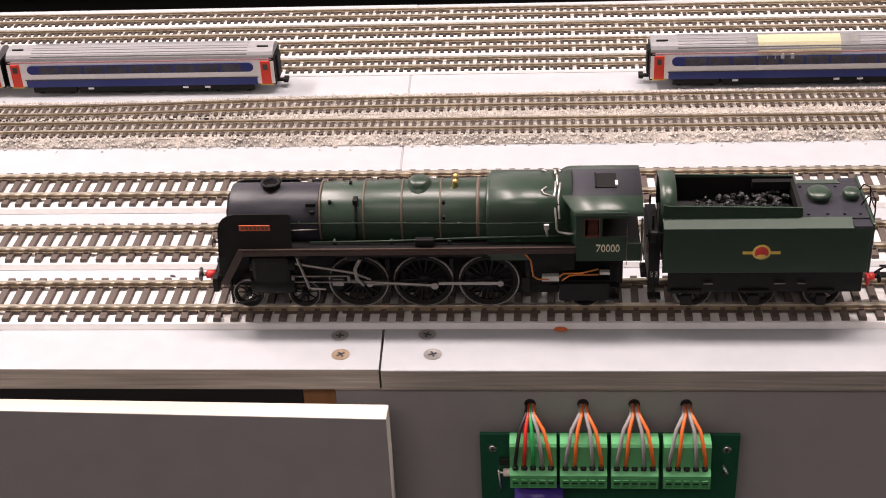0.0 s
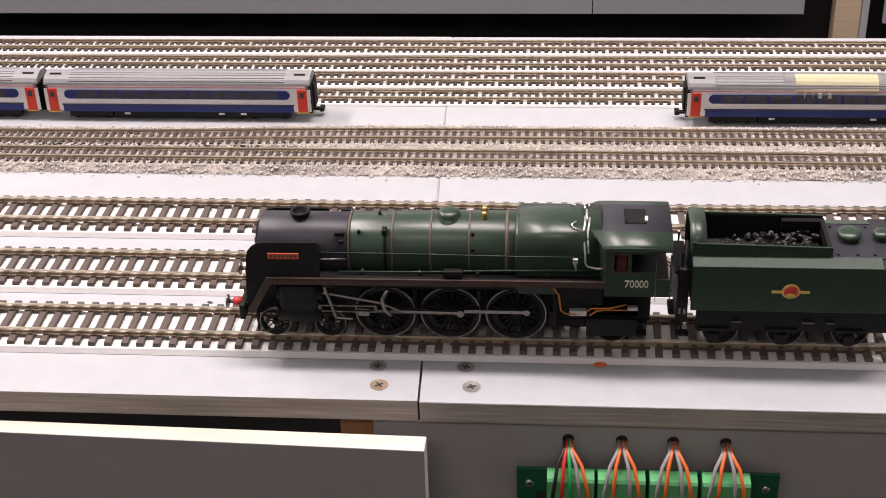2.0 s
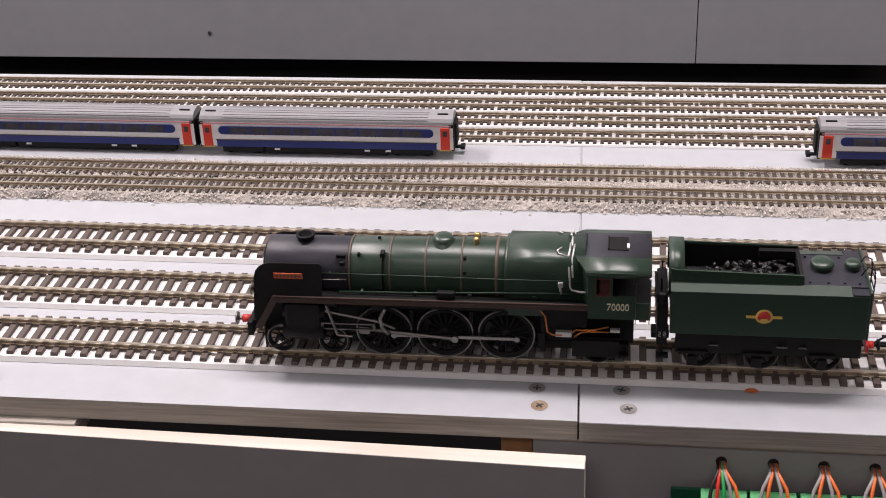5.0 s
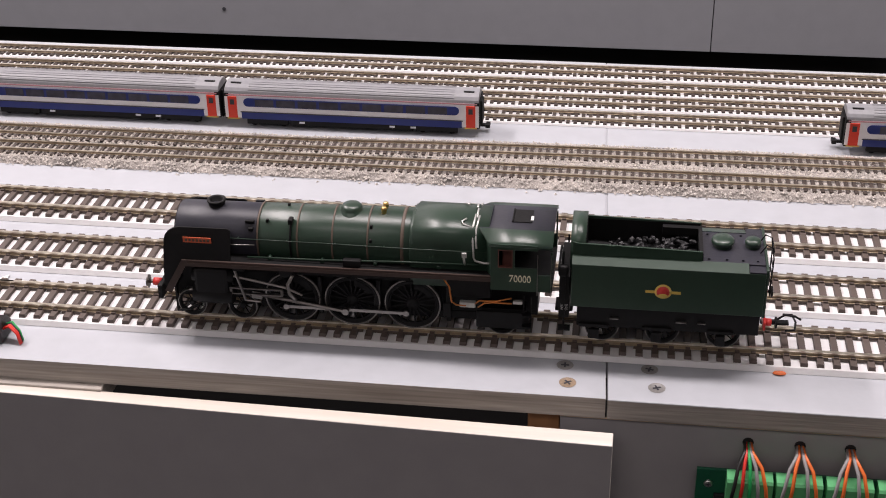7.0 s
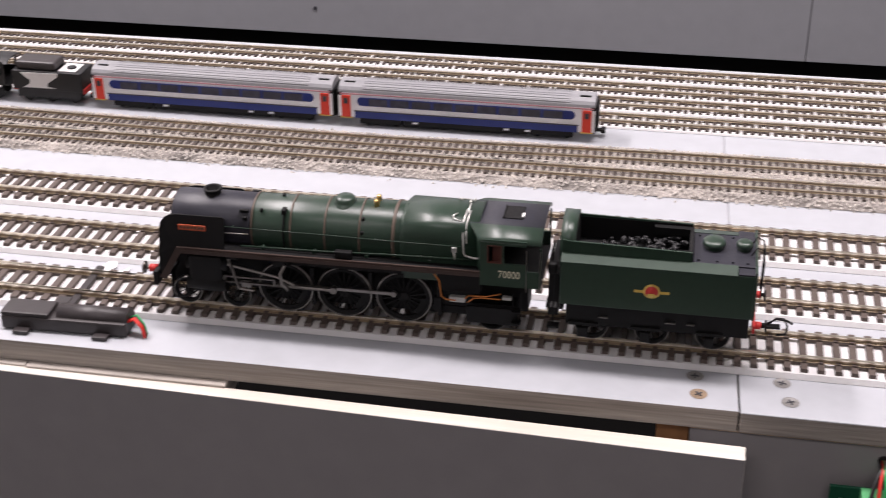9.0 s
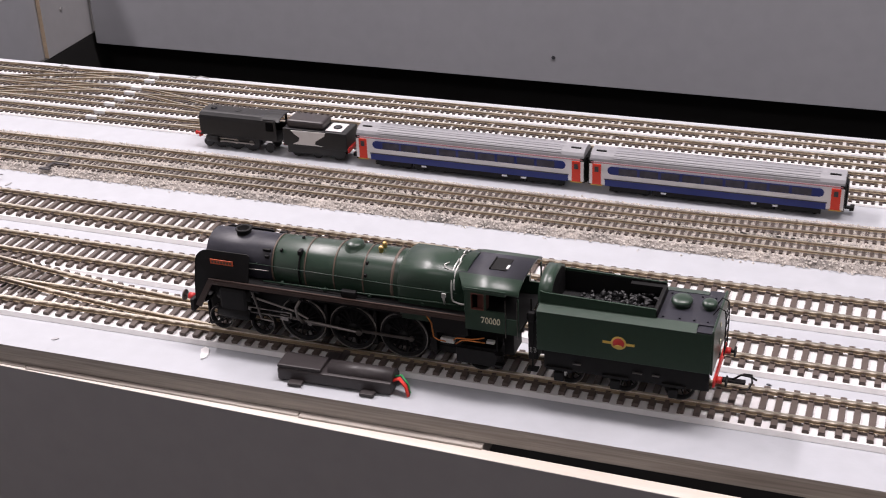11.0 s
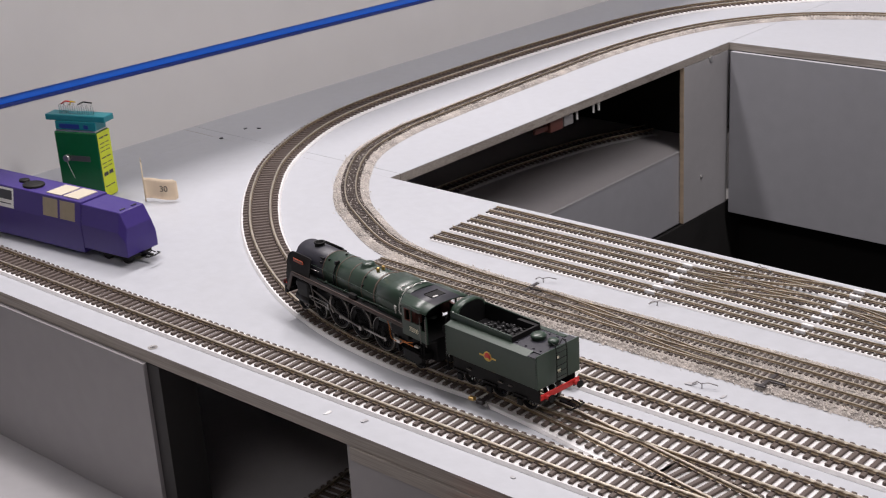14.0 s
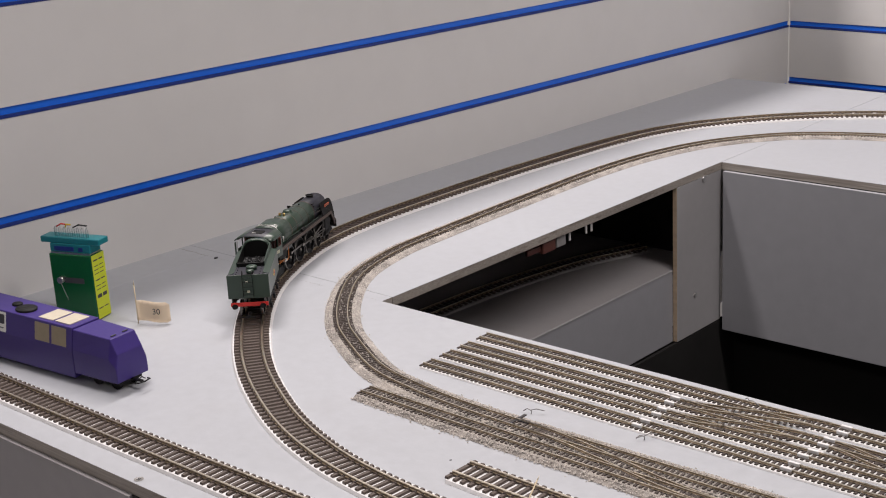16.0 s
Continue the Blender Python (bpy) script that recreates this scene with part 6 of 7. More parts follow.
bm = bmesh.new(); box(bm, -0.0160, 0.0040, -0.0079, -0.0074, 0.0625, 0.0665); box(bm, 0.0085, 0.0130, -0.0079, -0.0074, 0.0628, 0.0662)
part("print_bar", bm, M_BLUED, con)
for k in range(8):
    x = -0.0165 + k * 0.0046
    bm = bmesh.new(); tube(bm, [(x - 0.0010, -0.002, 0.0740), (x - 0.0012, -0.002, 0.0810), (x, -0.002, 0.0832), (x + 0.0012, -0.002, 0.0810), (x + 0.0010, -0.002, 0.0740)], 0.0004)
    part("solder_tag", bm, M_COPPER, con)
M_WRED = node_mat("red_wire_sleeve", (0.65, 0.03, 0.02), 0.4, scale=80, vary=0.05)
M_WYEL = node_mat("yellow_wire_sleeve", (0.70, 0.50, 0.03), 0.4, scale=80, vary=0.05)
M_WBLK = node_mat("black_wire_sleeve", (0.012, 0.012, 0.012), 0.45, scale=80, vary=0.1)
M_WGRN = node_mat("green_wire_sleeve", (0.01, 0.35, 0.09), 0.4, scale=80, vary=0.05)
M_WGRY = node_mat("grey_wire_sleeve", (0.30, 0.29, 0.29), 0.45, scale=80, vary=0.05)
M_WORG = node_mat("orange_wire_sleeve", (0.80, 0.16, 0.03), 0.4, scale=80, vary=0.05)
for mat, x0, x1 in ((M_WRED, -0.015, -0.002), (M_WYEL, -0.006, 0.000), (M_WBLK, 0.002, 0.0165)):
    bm = bmesh.new(); tube(bm, [(x0, -0.002, 0.0828), ((x0 + x1) / 2, -0.004, 0.0862), (x1, -0.002, 0.0850)], 0.0007)
    part("wire", bm, mat, con)

# ---- little paper flags on sticks ----
M_FLAG = node_mat("cream_flag_paper", (0.78, 0.68, 0.55), 0.8, scale=40, vary=0.06)
M_FLAGW = node_mat("white_flag_paper", (0.90, 0.89, 0.86), 0.8, scale=40, vary=0.05)
M_STICK = node_mat("pale_wooden_stick", (0.62, 0.52, 0.36), 0.6, scale=80, vary=0.1)


def flag(m, text, label, mat, flip):
    f = empty("paper_flag", m, label=label, category="flag", group="numbered paper flags")
    bm = bmesh.new(); rod(bm, (0, 0, 0), (0, 0, 0.0370), 0.0006, 8); rod(bm, (0, 0, 0.0370), (0, 0, 0.0420), 0.0006, 8, 0.0001)
    part("stick", bm, M_STICK, f)
    bm = bmesh.new()
    n, h0, h1 = 10, 0.0030, 0.0225
    cols = []
    for i in range(n + 1):
        x = 0.0310 * i / n
        y = 0.0012 * math.sin(i * 0.75)
        r = 0.0018 if i == n else 0.0
        drop = 0.0022 * i / n
        cols.append([bm.verts.new((x, y, z)) for z in (h0 - drop + r, h0 + 0.004 - drop, h1 - 0.004 - drop, h1 - drop - r)])
    for a, b in zip(cols, cols[1:]):
        for k in range(3):
            bm.faces.new((a[k], b[k], b[k + 1], a[k + 1])).smooth = True
    bmesh.ops.solidify(bm, geom=bm.faces[:], thickness=0.00025)
    part("paper", bm, mat, f)
    rm = Matrix.Rotation(radians(90), 4, "X")
    if flip:
        rm = rm @ Matrix.Rotation(radians(180), 4, "Z")
    lettering("number", text, 0.0078, Matrix.Translation((0.0190, -0.0019, 0.0120)) @ rm, M_INK, f)
    return f


flag(pose(-1.1930, 0.1985, 0.0, 0, 0, 32), "30", "cream paper flag on a cocktail stick standing on the board", M_FLAG, False)
f2 = flag(Matrix.Identity(4), "20", "white paper flag leaning over a siding", M_FLAGW, True)
f2.matrix_basis = Matrix.Translation((-0.6790, 0.1130, 0.0045)) @ Matrix.Rotation(radians(14), 4, "Z") @ Matrix.Rotation(radians(-64), 4, "X") @ Matrix.Diagonal((0.82, 0.9, 0.82, 1))
tack = empty("putty_lump", label="pale blue-white lump of sticky putty", category="putty")
bm = bmesh.new(); bmesh.ops.create_icosphere(bm, subdivisions=3, radius=0.005)
for v in bm.verts:
    v.co = Vector((v.co.x * 1.6, v.co.y * 0.7, max(v.co.z, -0.002) * 0.55 + 0.0012)) * (1 + 0.25 * noise.noise(v.co * 500)) + Vector((-0.6780, 0.1120, 0))
part("lump", bm, M_PALEBLUE, tack, smooth=True)

# ---- black surface point motor beside the front track ----
sm = empty("surface_point_motor", pose(-0.2850, 0.0150, 0.0, 0, 0, 1.5), label="black plastic point motor lying beside the front track", category="point motor")
bm = bmesh.new(); box(bm, -0.030, 0.027, -0.0055, 0.0075, 0.0003, 0.0068, 0.0009)
part("base", bm, M_MOTOR, sm)
bm = bmesh.new(); rod(bm, (-0.0050, 0.0010, 0.0060), (0.0270, 0.0010, 0.0060), 0.0048, 16)
part("coil_cover", bm, M_MOTOR, sm)
bm = bmesh.new(); box(bm, -0.030, -0.0080, -0.005, 0.0070, 0.0066, 0.0086, 0.0006)
part("lid", bm, M_MOTOR, sm)
for x in (-0.020, 0.016):
    bm = bmesh.new(); box(bm, x - 0.0035, x + 0.0035, -0.0095, -0.0050, 0.0003, 0.0020, 0.0004)
    part("fixing_lug", bm, M_MOTOR, sm)
bm = bmesh.new(); box(bm, -0.012, -0.006, 0.0070, 0.0165, 0.0040, 0.0052)
part("throw_bar", bm, M_MOTOR, sm)
for k, mat in enumerate((M_WRED, M_WRED, M_WBLK, M_WGRN)):
    bm = bmesh.new(); tube(bm, [(0.0265, -0.002 + k * 0.0012, 0.0062), (0.0300, -0.0022 + k * 0.0012, 0.0078), (0.0335, -0.0035 + k * 0.0010, 0.0050), (0.0350, -0.0048 + k * 0.0010, 0.0006)], 0.0006)
    part("wire", bm, mat, sm)

# ---- circuit boards on the fascia ----
M_PCB = node_mat("green_circuit_board", (0.006, 0.085, 0.045), 0.3, scale=150, vary=0.15)
M_TERM = node_mat("light_green_terminal_plastic", (0.10, 0.42, 0.17), 0.4, scale=100, vary=0.08)
M_TERMD = node_mat("green_terminal_face", (0.05, 0.30, 0.10), 0.4, scale=100, vary=0.08)
M_CAP = node_mat("purple_capacitor_sleeve", (0.06, 0.03, 0.28), 0.3, scale=100, vary=0.06)
M_RESIST = node_mat("pale_resistor_body", (0.55, 0.48, 0.44), 0.5, scale=100, vary=0.1)
M_CHIP = node_mat("black_chip_plastic", (0.012, 0.012, 0.013), 0.5, scale=100, vary=0.15)


def bolt(parent, x, y, z, r):
    """A small cross-head screw facing the front."""
    bm = bmesh.new()
    rod(bm, (x, y, z), (x, y - 0.0008, z), r, 12, r * 0.7)
    s = part("screw", bm, M_COPPER, parent)
    bm = bmesh.new(); box(bm, x - r * 0.6, x + r * 0.6, y - 0.00095, y - 0.0007, z - r * 0.12, z + r * 0.12); box(bm, x - r * 0.12, x + r * 0.12, y - 0.00095, y - 0.0007, z - r * 0.6, z + r * 0.6)
    part("screw_slot", bm, M_INK, s)


pcb = empty("circuit_board", label="green circuit board with four green terminal blocks screwed to the panel", category="circuit board")
PX0, PX1, PY, PZ = 0.0400, 0.1410, -0.0022, -0.0282
bm = bmesh.new(); box(bm, PX0, PX1, PY - 0.0016, PY, PZ - 0.075, PZ, 0.0002)
part("board", bm, M_PCB, pcb)
for x in (PX0 + 0.005, PX1 - 0.005):
    bolt(pcb, x, PY - 0.0016, PZ - 0.0072, 0.0020)
    bm = bmesh.new(); rod(bm, (x, 0.003, PZ - 0.0072), (x, PY, PZ - 0.0072), 0.0025, 10)
    part("spacer", bm, M_CHIP, pcb)
sets = [(0.0518, (M_WBLK, M_WRED, M_WGRN, M_WGRY, M_WORG)), (0.0713, (M_WGRY, M_WORG, None, M_WGRY, M_WORG)), (0.0911, (M_WGRY, M_WORG, None, M_WGRY, M_WORG)), (0.1111, (M_WGRY, M_WORG, None, M_WGRY, M_WORG))]
for x0, wires in sets:
    w, y1 = 0.0182, PY - 0.0016
    bm = bmesh.new()
    extrude_poly(bm, [(y1, 0.0008), (y1 - 0.0060, 0.0003), (y1 - 0.0068, -0.0008), (y1 - 0.0075, -0.0105), (y1 - 0.0100, -0.0125), (y1 - 0.0100, -0.0188), (y1, -0.0193)], x0, x0 + w, "yz")
    for v in bm.verts:
        v.co.z += PZ
    block = part("terminal_block", bm, M_TERM, pcb, "light green screw terminal block")
    hole = 0.0598 if x0 < 0.06 else x0 + w * 0.5
    for k, mat in enumerate(wires):
        x = x0 + 0.0022 + k * 0.00345
        bm = bmesh.new(); rod(bm, (x, y1 - 0.0070, PZ - 0.0102), (x, y1 - 0.0078, PZ - 0.0115), 0.0013, 10)
        part("wire_hole", bm, M_CHIP, block)
        bm = bmesh.new(); box(bm, x - 0.0013, x + 0.0013, y1 - 0.0106, y1 - 0.0098, PZ - 0.0178, PZ - 0.0143, 0.0002)
        part("release_lever", bm, M_TERMD, block)
        bm = bmesh.new(); box(bm, x - 0.0011, x + 0.0011, y1 - 0.0108, y1 - 0.0104, PZ - 0.0160, PZ - 0.0154)
        part("lever_notch", bm, M_CHIP, block)
        if mat:
            sway = (x - hole) * 0.55
            bm = bmesh.new()
            tube(bm, [(hole + (k - 2) * 0.0005, 0.0040, -0.0185), (hole + (k - 2) * 0.0008, -0.0035, -0.0187), (hole + sway + (k - 2) * 0.0004, -0.0085, -0.0222), (x + (hole - x) * 0.12, -0.0122, -0.0290), (x, -0.0118, PZ - 0.0072), (x, y1 - 0.0072, PZ - 0.0106)], 0.00075, 7)
            part("wire", bm, mat, block)
    bm = bmesh.new(); rod(bm, (hole, 0.0034, -0.0183), (hole, 0.0026, -0.0183), 0.0023, 10)
    part("wire_entry", bm, M_CHIP, block)
for x in (0.062, 0.076, 0.0835, 0.0965, 0.104, 0.1165, 0.1235):
    bm = bmesh.new(); box(bm, x, x + 0.0050, PY - 0.0026, PY - 0.0016, PZ - 0.0260, PZ - 0.0212, 0.0002)
    chip = part("chip", bm, M_CHIP, pcb)
    for k in range(4):
        bm = bmesh.new(); box(bm, x + 0.0004 + k * 0.0012, x + 0.0009 + k * 0.0012, PY - 0.0022, PY - 0.0016, PZ - 0.0212, PZ - 0.0197)
        part("pin", bm, M_COPPER, chip)
bm = bmesh.new(); rod(bm, (0.0490, PY - 0.0035, PZ - 0.0180), (0.0590, PY - 0.0035, PZ - 0.0178), 0.0017, 12); tube(bm, [(0.0470, PY - 0.0020, PZ - 0.0190), (0.0480, PY - 0.0035, PZ - 0.0181), (0.0600, PY - 0.0035, PZ - 0.0178), (0.0612, PY - 0.002, PZ - 0.0170)], 0.0004)
part("resistor", bm, M_RESIST, pcb)
bm = bmesh.new(); rod(bm, (0.0535, PY - 0.0070, PZ - 0.0275), (0.0725, PY - 0.0070, PZ - 0.0275), 0.0055, 20)
part("capacitor", bm, M_CAP, pcb, "purple electrolytic capacitor")
bm = bmesh.new(); tube(bm, [(0.0470, PY - 0.0020, PZ - 0.0180), (0.0478, PY - 0.0030, PZ - 0.0260), (0.0470, PY - 0.0020, PZ - 0.0300)], 0.0004)
part("lead", bm, M_COPPER, pcb)
bm = bmesh.new(); tube(bm, [(0.1350, PY - 0.002, PZ - 0.0145), (0.1365, PY - 0.0040, PZ - 0.0175), (0.1350, PY - 0.0025, PZ - 0.0195)], 0.0007)
part("lead", bm, M_COPPER, pcb)
bm = bmesh.new(); box(bm, 0.0475, 0.0530, PY - 0.003, PY - 0.0016, PZ - 0.0150, PZ - 0.0115, 0.0003)
part("diode", bm, M_CHIP, pcb)

pcb2 = empty("circuit_board", label="green circuit board with black connectors and orange wires on the fascia", category="circuit board")
pcb2.matrix_basis = pose(-0.0110, 0.0060, 0.0)
QX0, QX1, QY, QZ = -0.6490, -0.5590, -0.0122, -0.0255
bm = bmesh.new(); box(bm, QX0, QX1, QY - 0.0016, QY, QZ - 0.078, QZ, 0.0002)
part("board", bm, M_PCB, pcb2)
for x in (QX0 + 0.004, QX1 - 0.004):
    bolt(pcb2, x, QY - 0.0016, QZ - 0.0045, 0.0018)
for x0 in (-0.6430, -0.6000):
    bm = bmesh.new(); box(bm, x0, x0 + 0.0340, QY - 0.0095, QY - 0.0016, QZ - 0.0090, QZ - 0.0025, 0.0003)
    block = part("connector", bm, M_CHIP, pcb2, "black multi-way connector")
    bm = bmesh.new(); box(bm, x0 + 0.001, x0 + 0.0330, QY - 0.0090, QY - 0.0040, QZ - 0.0025, QZ - 0.0021)
    part("connector_rim", bm, M_MOTOR, block)
    hole = x0 + 0.019
    for k in range(5):
        x = x0 + 0.006 + k * 0.0058
        bm = bmesh.new()
        tube(bm, [(hole + (k - 2) * 0.0012, -0.0080, -0.0165), (hole + (k - 2) * 0.0018, -0.0160, -0.0160), (hole + (x - hole) * 0.55, -0.0205, -0.0185), (x + (hole - x) * 0.1, -0.0195, -0.0250), (x, QY - 0.0065, QZ - 0.0030)], 0.0012, 7)
        part("wire", bm, M_WORG, block)
    bm = bmesh.new(); rod(bm, (hole, QY + 0.0012, -0.0160), (hole, QY - 0.0004, -0.0160), 0.0030, 10)
    part("wire_entry", bm, M_CHIP, block)
    for x in (x0 + 0.010, x0 + 0.0215):
        bm = bmesh.new(); box(bm, x, x + 0.0085, QY - 0.0026, QY - 0.0016, QZ - 0.0175, QZ - 0.0120, 0.0002)
        part("chip", bm, M_CHIP, pcb2)
bm = bmesh.new(); box(bm, -0.6340, -0.5990, QY - 0.0050, QY - 0.0016, QZ - 0.0380, QZ - 0.0230, 0.0003)
mc = part("large_chip", bm, M_CHIP, pcb2, "long black processor chip")
for k in range(14):
    bm = bmesh.new(); box(bm, -0.6330 + k * 0.00245, -0.6320 + k * 0.00245, QY - 0.0030, QY - 0.0016, QZ - 0.0230, QZ - 0.0212)
    part("pin", bm, M_COPPER, mc)
bm = bmesh.new(); box(bm, -0.5760, -0.5650, QY - 0.0085, QY - 0.0016, QZ - 0.0255, QZ - 0.0150, 0.0008)
part("socket", bm, M_WHITEPL, pcb2, "white plug socket")
bm = bmesh.new(); rod(bm, (-0.6400, QY - 0.0060, QZ - 0.0440), (-0.6300, QY - 0.0060, QZ - 0.0440), 0.0045, 16)
part("capacitor", bm, M_COPPER, pcb2)
bm = bmesh.new(); box(bm, -0.6290, -0.6180, QY - 0.0080, QY - 0.0016, QZ - 0.0520, QZ - 0.0440, 0.0006)
part("socket", bm, M_WHITEPL, pcb2)
for x, z in ((-0.607, -0.0180), (-0.603, -0.0190), (-0.601, -0.0215), (-0.590, -0.0290), (-0.586, -0.0300), (-0.589, -0.0330), (-0.580, -0.0400)):
    bm = bmesh.new(); box(bm, x, x + 0.0030, QY - 0.0020, QY - 0.0016, QZ + z, QZ + z + 0.0010)
    part("solder_pad", bm, M_COPPER, pcb2)

# ---- screws in the boards ----
M_SCREW = node_mat("painted_steel_screw", (0.27, 0.26, 0.25), 0.5, metal=0.3, scale=300, vary=0.3)
M_SCREWHOLE = node_mat("rusty_screw_recess", (0.30, 0.22, 0.15), 0.6, metal=0.3, scale=300, vary=0.4)
for i, (x, y, mat) in enumerate(((-0.0160, 0.0228, M_SCREW), (-0.0142, 0.0102, M_SCREWHOLE), (0.0190, 0.0235, M_SCREW), (0.0220, 0.0104, M_SCREW), (-0.9330, 0.0060, M_SCREW))):
    s = empty("countersunk_screw", pose(x, y, 0, 0, 0, 37 * i), label="countersunk cross-head screw in the white board", category="screw", group="board screws")
    bm = bmesh.new(); lathe(bm, [(0.0036, 0.0002), (0.0030, 0.0003), (0.0027, 0.0001), (0, 0.0002)], Matrix.Identity(4), 18)
    part("head", bm, mat, s)
    bm = bmesh.new(); box(bm, -0.0017, 0.0017, -0.00035, 0.00035, 0.0002, 0.0004); box(bm, -0.00035, 0.00035, -0.0017, 0.0017, 0.0002, 0.0004)
    part("cross_slot", bm, M_INK, s)
M_SMUDGE = node_mat("orange_paint_spot", (0.60, 0.13, 0.03), 0.6, scale=300, vary=0.2)
sp = empty("paint_spot", label="small orange paint spot on the foam edge", category="spot", kind="structure")
bm = bmesh.new(); lathe(bm, [(0.0024, 0.0002), (0.0020, 0.0007), (0, 0.0009)], Matrix.Translation((0.0720, 0.0262, 0.0004)) @ Matrix.Diagonal((1.2, 0.6, 1, 1)), 12)
part("spot", bm, M_SMUDGE, sp)


# ---- wire ends, glue marks and joints on the boards ----
def bits(name, label, places, mat, size, seed):
    """Small flakes lying on a board, each a thin uneven scrap."""
    r = random.Random(seed)
    for x, y, k in places:
        t = empty(name, pose(x, y, 0.0001, 0, 0, r.uniform(0, 360)), label=label, category=name.replace("_", " "), group=name + "s")
        bm = bmesh.new()
        n = 7
        extrude_poly(bm, [(size * k * r.uniform(0.6, 1.2) * math.cos(6.283 * i / n), size * k * 0.5 * r.uniform(0.5, 1.2) * math.sin(6.283 * i / n)) for i in range(n)], 0, 0.0005 * k, "xy")
        part("scrap", bm, mat, t)


bits("glue_mark", "grey smear of dried glue on the white board", ((-0.60, 0.170, 1.6), (-0.575, 0.166, 1.1), (-0.735, 0.0155, 1.3), (-0.690, 0.262, 1.0), (-0.50, 0.018, 1.2), (-0.44, 0.012, 0.8), (-0.62, 0.0165, 0.9)), M_LGREY, 0.0026, 1)
bits("dark_speck", "tiny dark speck on the white board", ((-0.094, 0.0665, 1.0), (-0.010, 0.2150, 1.2), (0.022, 0.032, 0.9), (-0.775, 0.155, 0.8), (-1.285, 0.365, 2.2), (-1.278, 0.410, 2.0), (-1.290, 0.402, 1.6)), M_INK, 0.0012, 2)
bits("white_flake", "white flake of filler on the board", ((-0.762, 0.010, 0.6), (-0.705, 0.309, 1.2), (-0.700, 0.318, 1.0), (-0.712, 0.331, 1.2), (-0.585, 0.330, 1.1), (-0.578, 0.312, 1.2), (-0.570, 0.296, 1.2), (-0.555, 0.284, 1.0), (-0.835, 0.3105, 1.0), (-0.36, 0.0205, 1.2), (-0.29, 0.068, 1.4), (-0.282, 0.060, 1.4)), M_FOAM, 0.0056, 3)
for x, y, a in ((-0.777, 0.248, 20), (-0.684, 0.2590, 50), (-0.592, 0.1690, 10), (-0.655, 0.3540, -30), (-0.545, 0.3560, 0)):
    w = empty("wire_end", pose(x, y, 0.0, 0, 0, a), label="bare wire end poking out of the board", category="wire", group="wire ends")
    bm = bmesh.new(); tube(bm, [(0, 0, -0.001), (0.0005, 0, 0.0035), (0.004, 0.001, 0.0042), (0.010, 0.002, 0.0030)], 0.0004); tube(bm, [(0, 0, 0.003), (-0.003, 0.0005, 0.004), (-0.006, 0.0, 0.002)], 0.0004)
    part("strand", bm, M_WGRY, w)


# rail joiners and solder joints that catch the light
def joiner(x, y, z, w, length):
    bm = bmesh.new(); box(bm, x - length / 2, x + length / 2, y - w, y + w, z, z + w * 1.4, w * 0.2)
    return part("rail_joiner", bm, M_RAILSIDE, JOINERS)


JOINERS = empty("rail_joiners", kind="structure", label="bright metal rail joiners")
for yc in YARD:
    for sgn in (-1, 1):
        for x in (-0.70, -0.575, 0.0, 0.255):
            joiner(x + 0.004 * sgn, yc + sgn * 0.0049, 0.0021, 0.0008, 0.005)
for yc in YARD:
    for sgn in (-1, 1):
        for x0, slant in ((-0.577, 0.06), (-0.700, -0.06)):
            if x0 < -0.6 and yc > 0.34:
                continue
            bm = bmesh.new(); box(bm, -0.0042, 0.0042, -0.0013, 0.0013, 0.0019, 0.0043, 0.0003)
            ob = part("insulating_joiner", bm, M_FOAM, JOINERS, "white plastic rail joiner"); ob.location = (x0 + slant * (yc - 0.32) + rng.uniform(-1, 1) * 0.0015, yc + sgn * 0.0049, 0)
for ctrl in (OO1, OO2, OO3):
    for sgn in (-1, 1):
        for x in (0.0,):
            joiner(x, way_y(ctrl, x) + sgn * 0.0089, 0.0041, 0.0012, 0.0070)
for x, y in ((-1.228, 0.745), (-1.205, 0.985)):
    joiner(x, y, 0.0041, 0.0016, 0.010)


# point blades and tie bars
for x, yc, dy in ((-0.290, way_y(OO1, -0.290), 1), (-0.688, 0.0915, -1)):
    tb = empty("tie_bar", kind="structure", label="dark plastic tie bar across the point blades")
    bm = bmesh.new(); box(bm, x - 0.0018, x + 0.0018, yc - 0.0205, yc + 0.0165, OO_SL - 0.0004, OO_SL + 0.0008, 0.0003)
    part("bar", bm, M_MOTOR, tb)
    bm = bmesh.new(); box(bm, x - 0.0035, x + 0.0020, yc - 0.0225, yc - 0.0190, OO_FOAM, OO_SL + 0.0008, 0.0004)
    part("spring_box", bm, M_MOTOR, tb)
    bm = bmesh.new(); box(bm, x - 0.0105, x - 0.0060, yc - 0.0215, yc - 0.0185, OO_FOAM, OO_SL + 0.0006, 0.0005)
    part("solder_blob", bm, M_BRASS, tb)
    for k, mat in enumerate((M_COPPER, M_WGRY)):
        bm = bmesh.new(); tube(bm, [(x + 0.004 + k * 0.002, yc - 0.0205, 0.0002), (x + 0.003, yc - 0.0195, 0.0035), (x - 0.004, yc - 0.0185, 0.0045)], 0.0004)
        part("wire", bm, mat, tb)
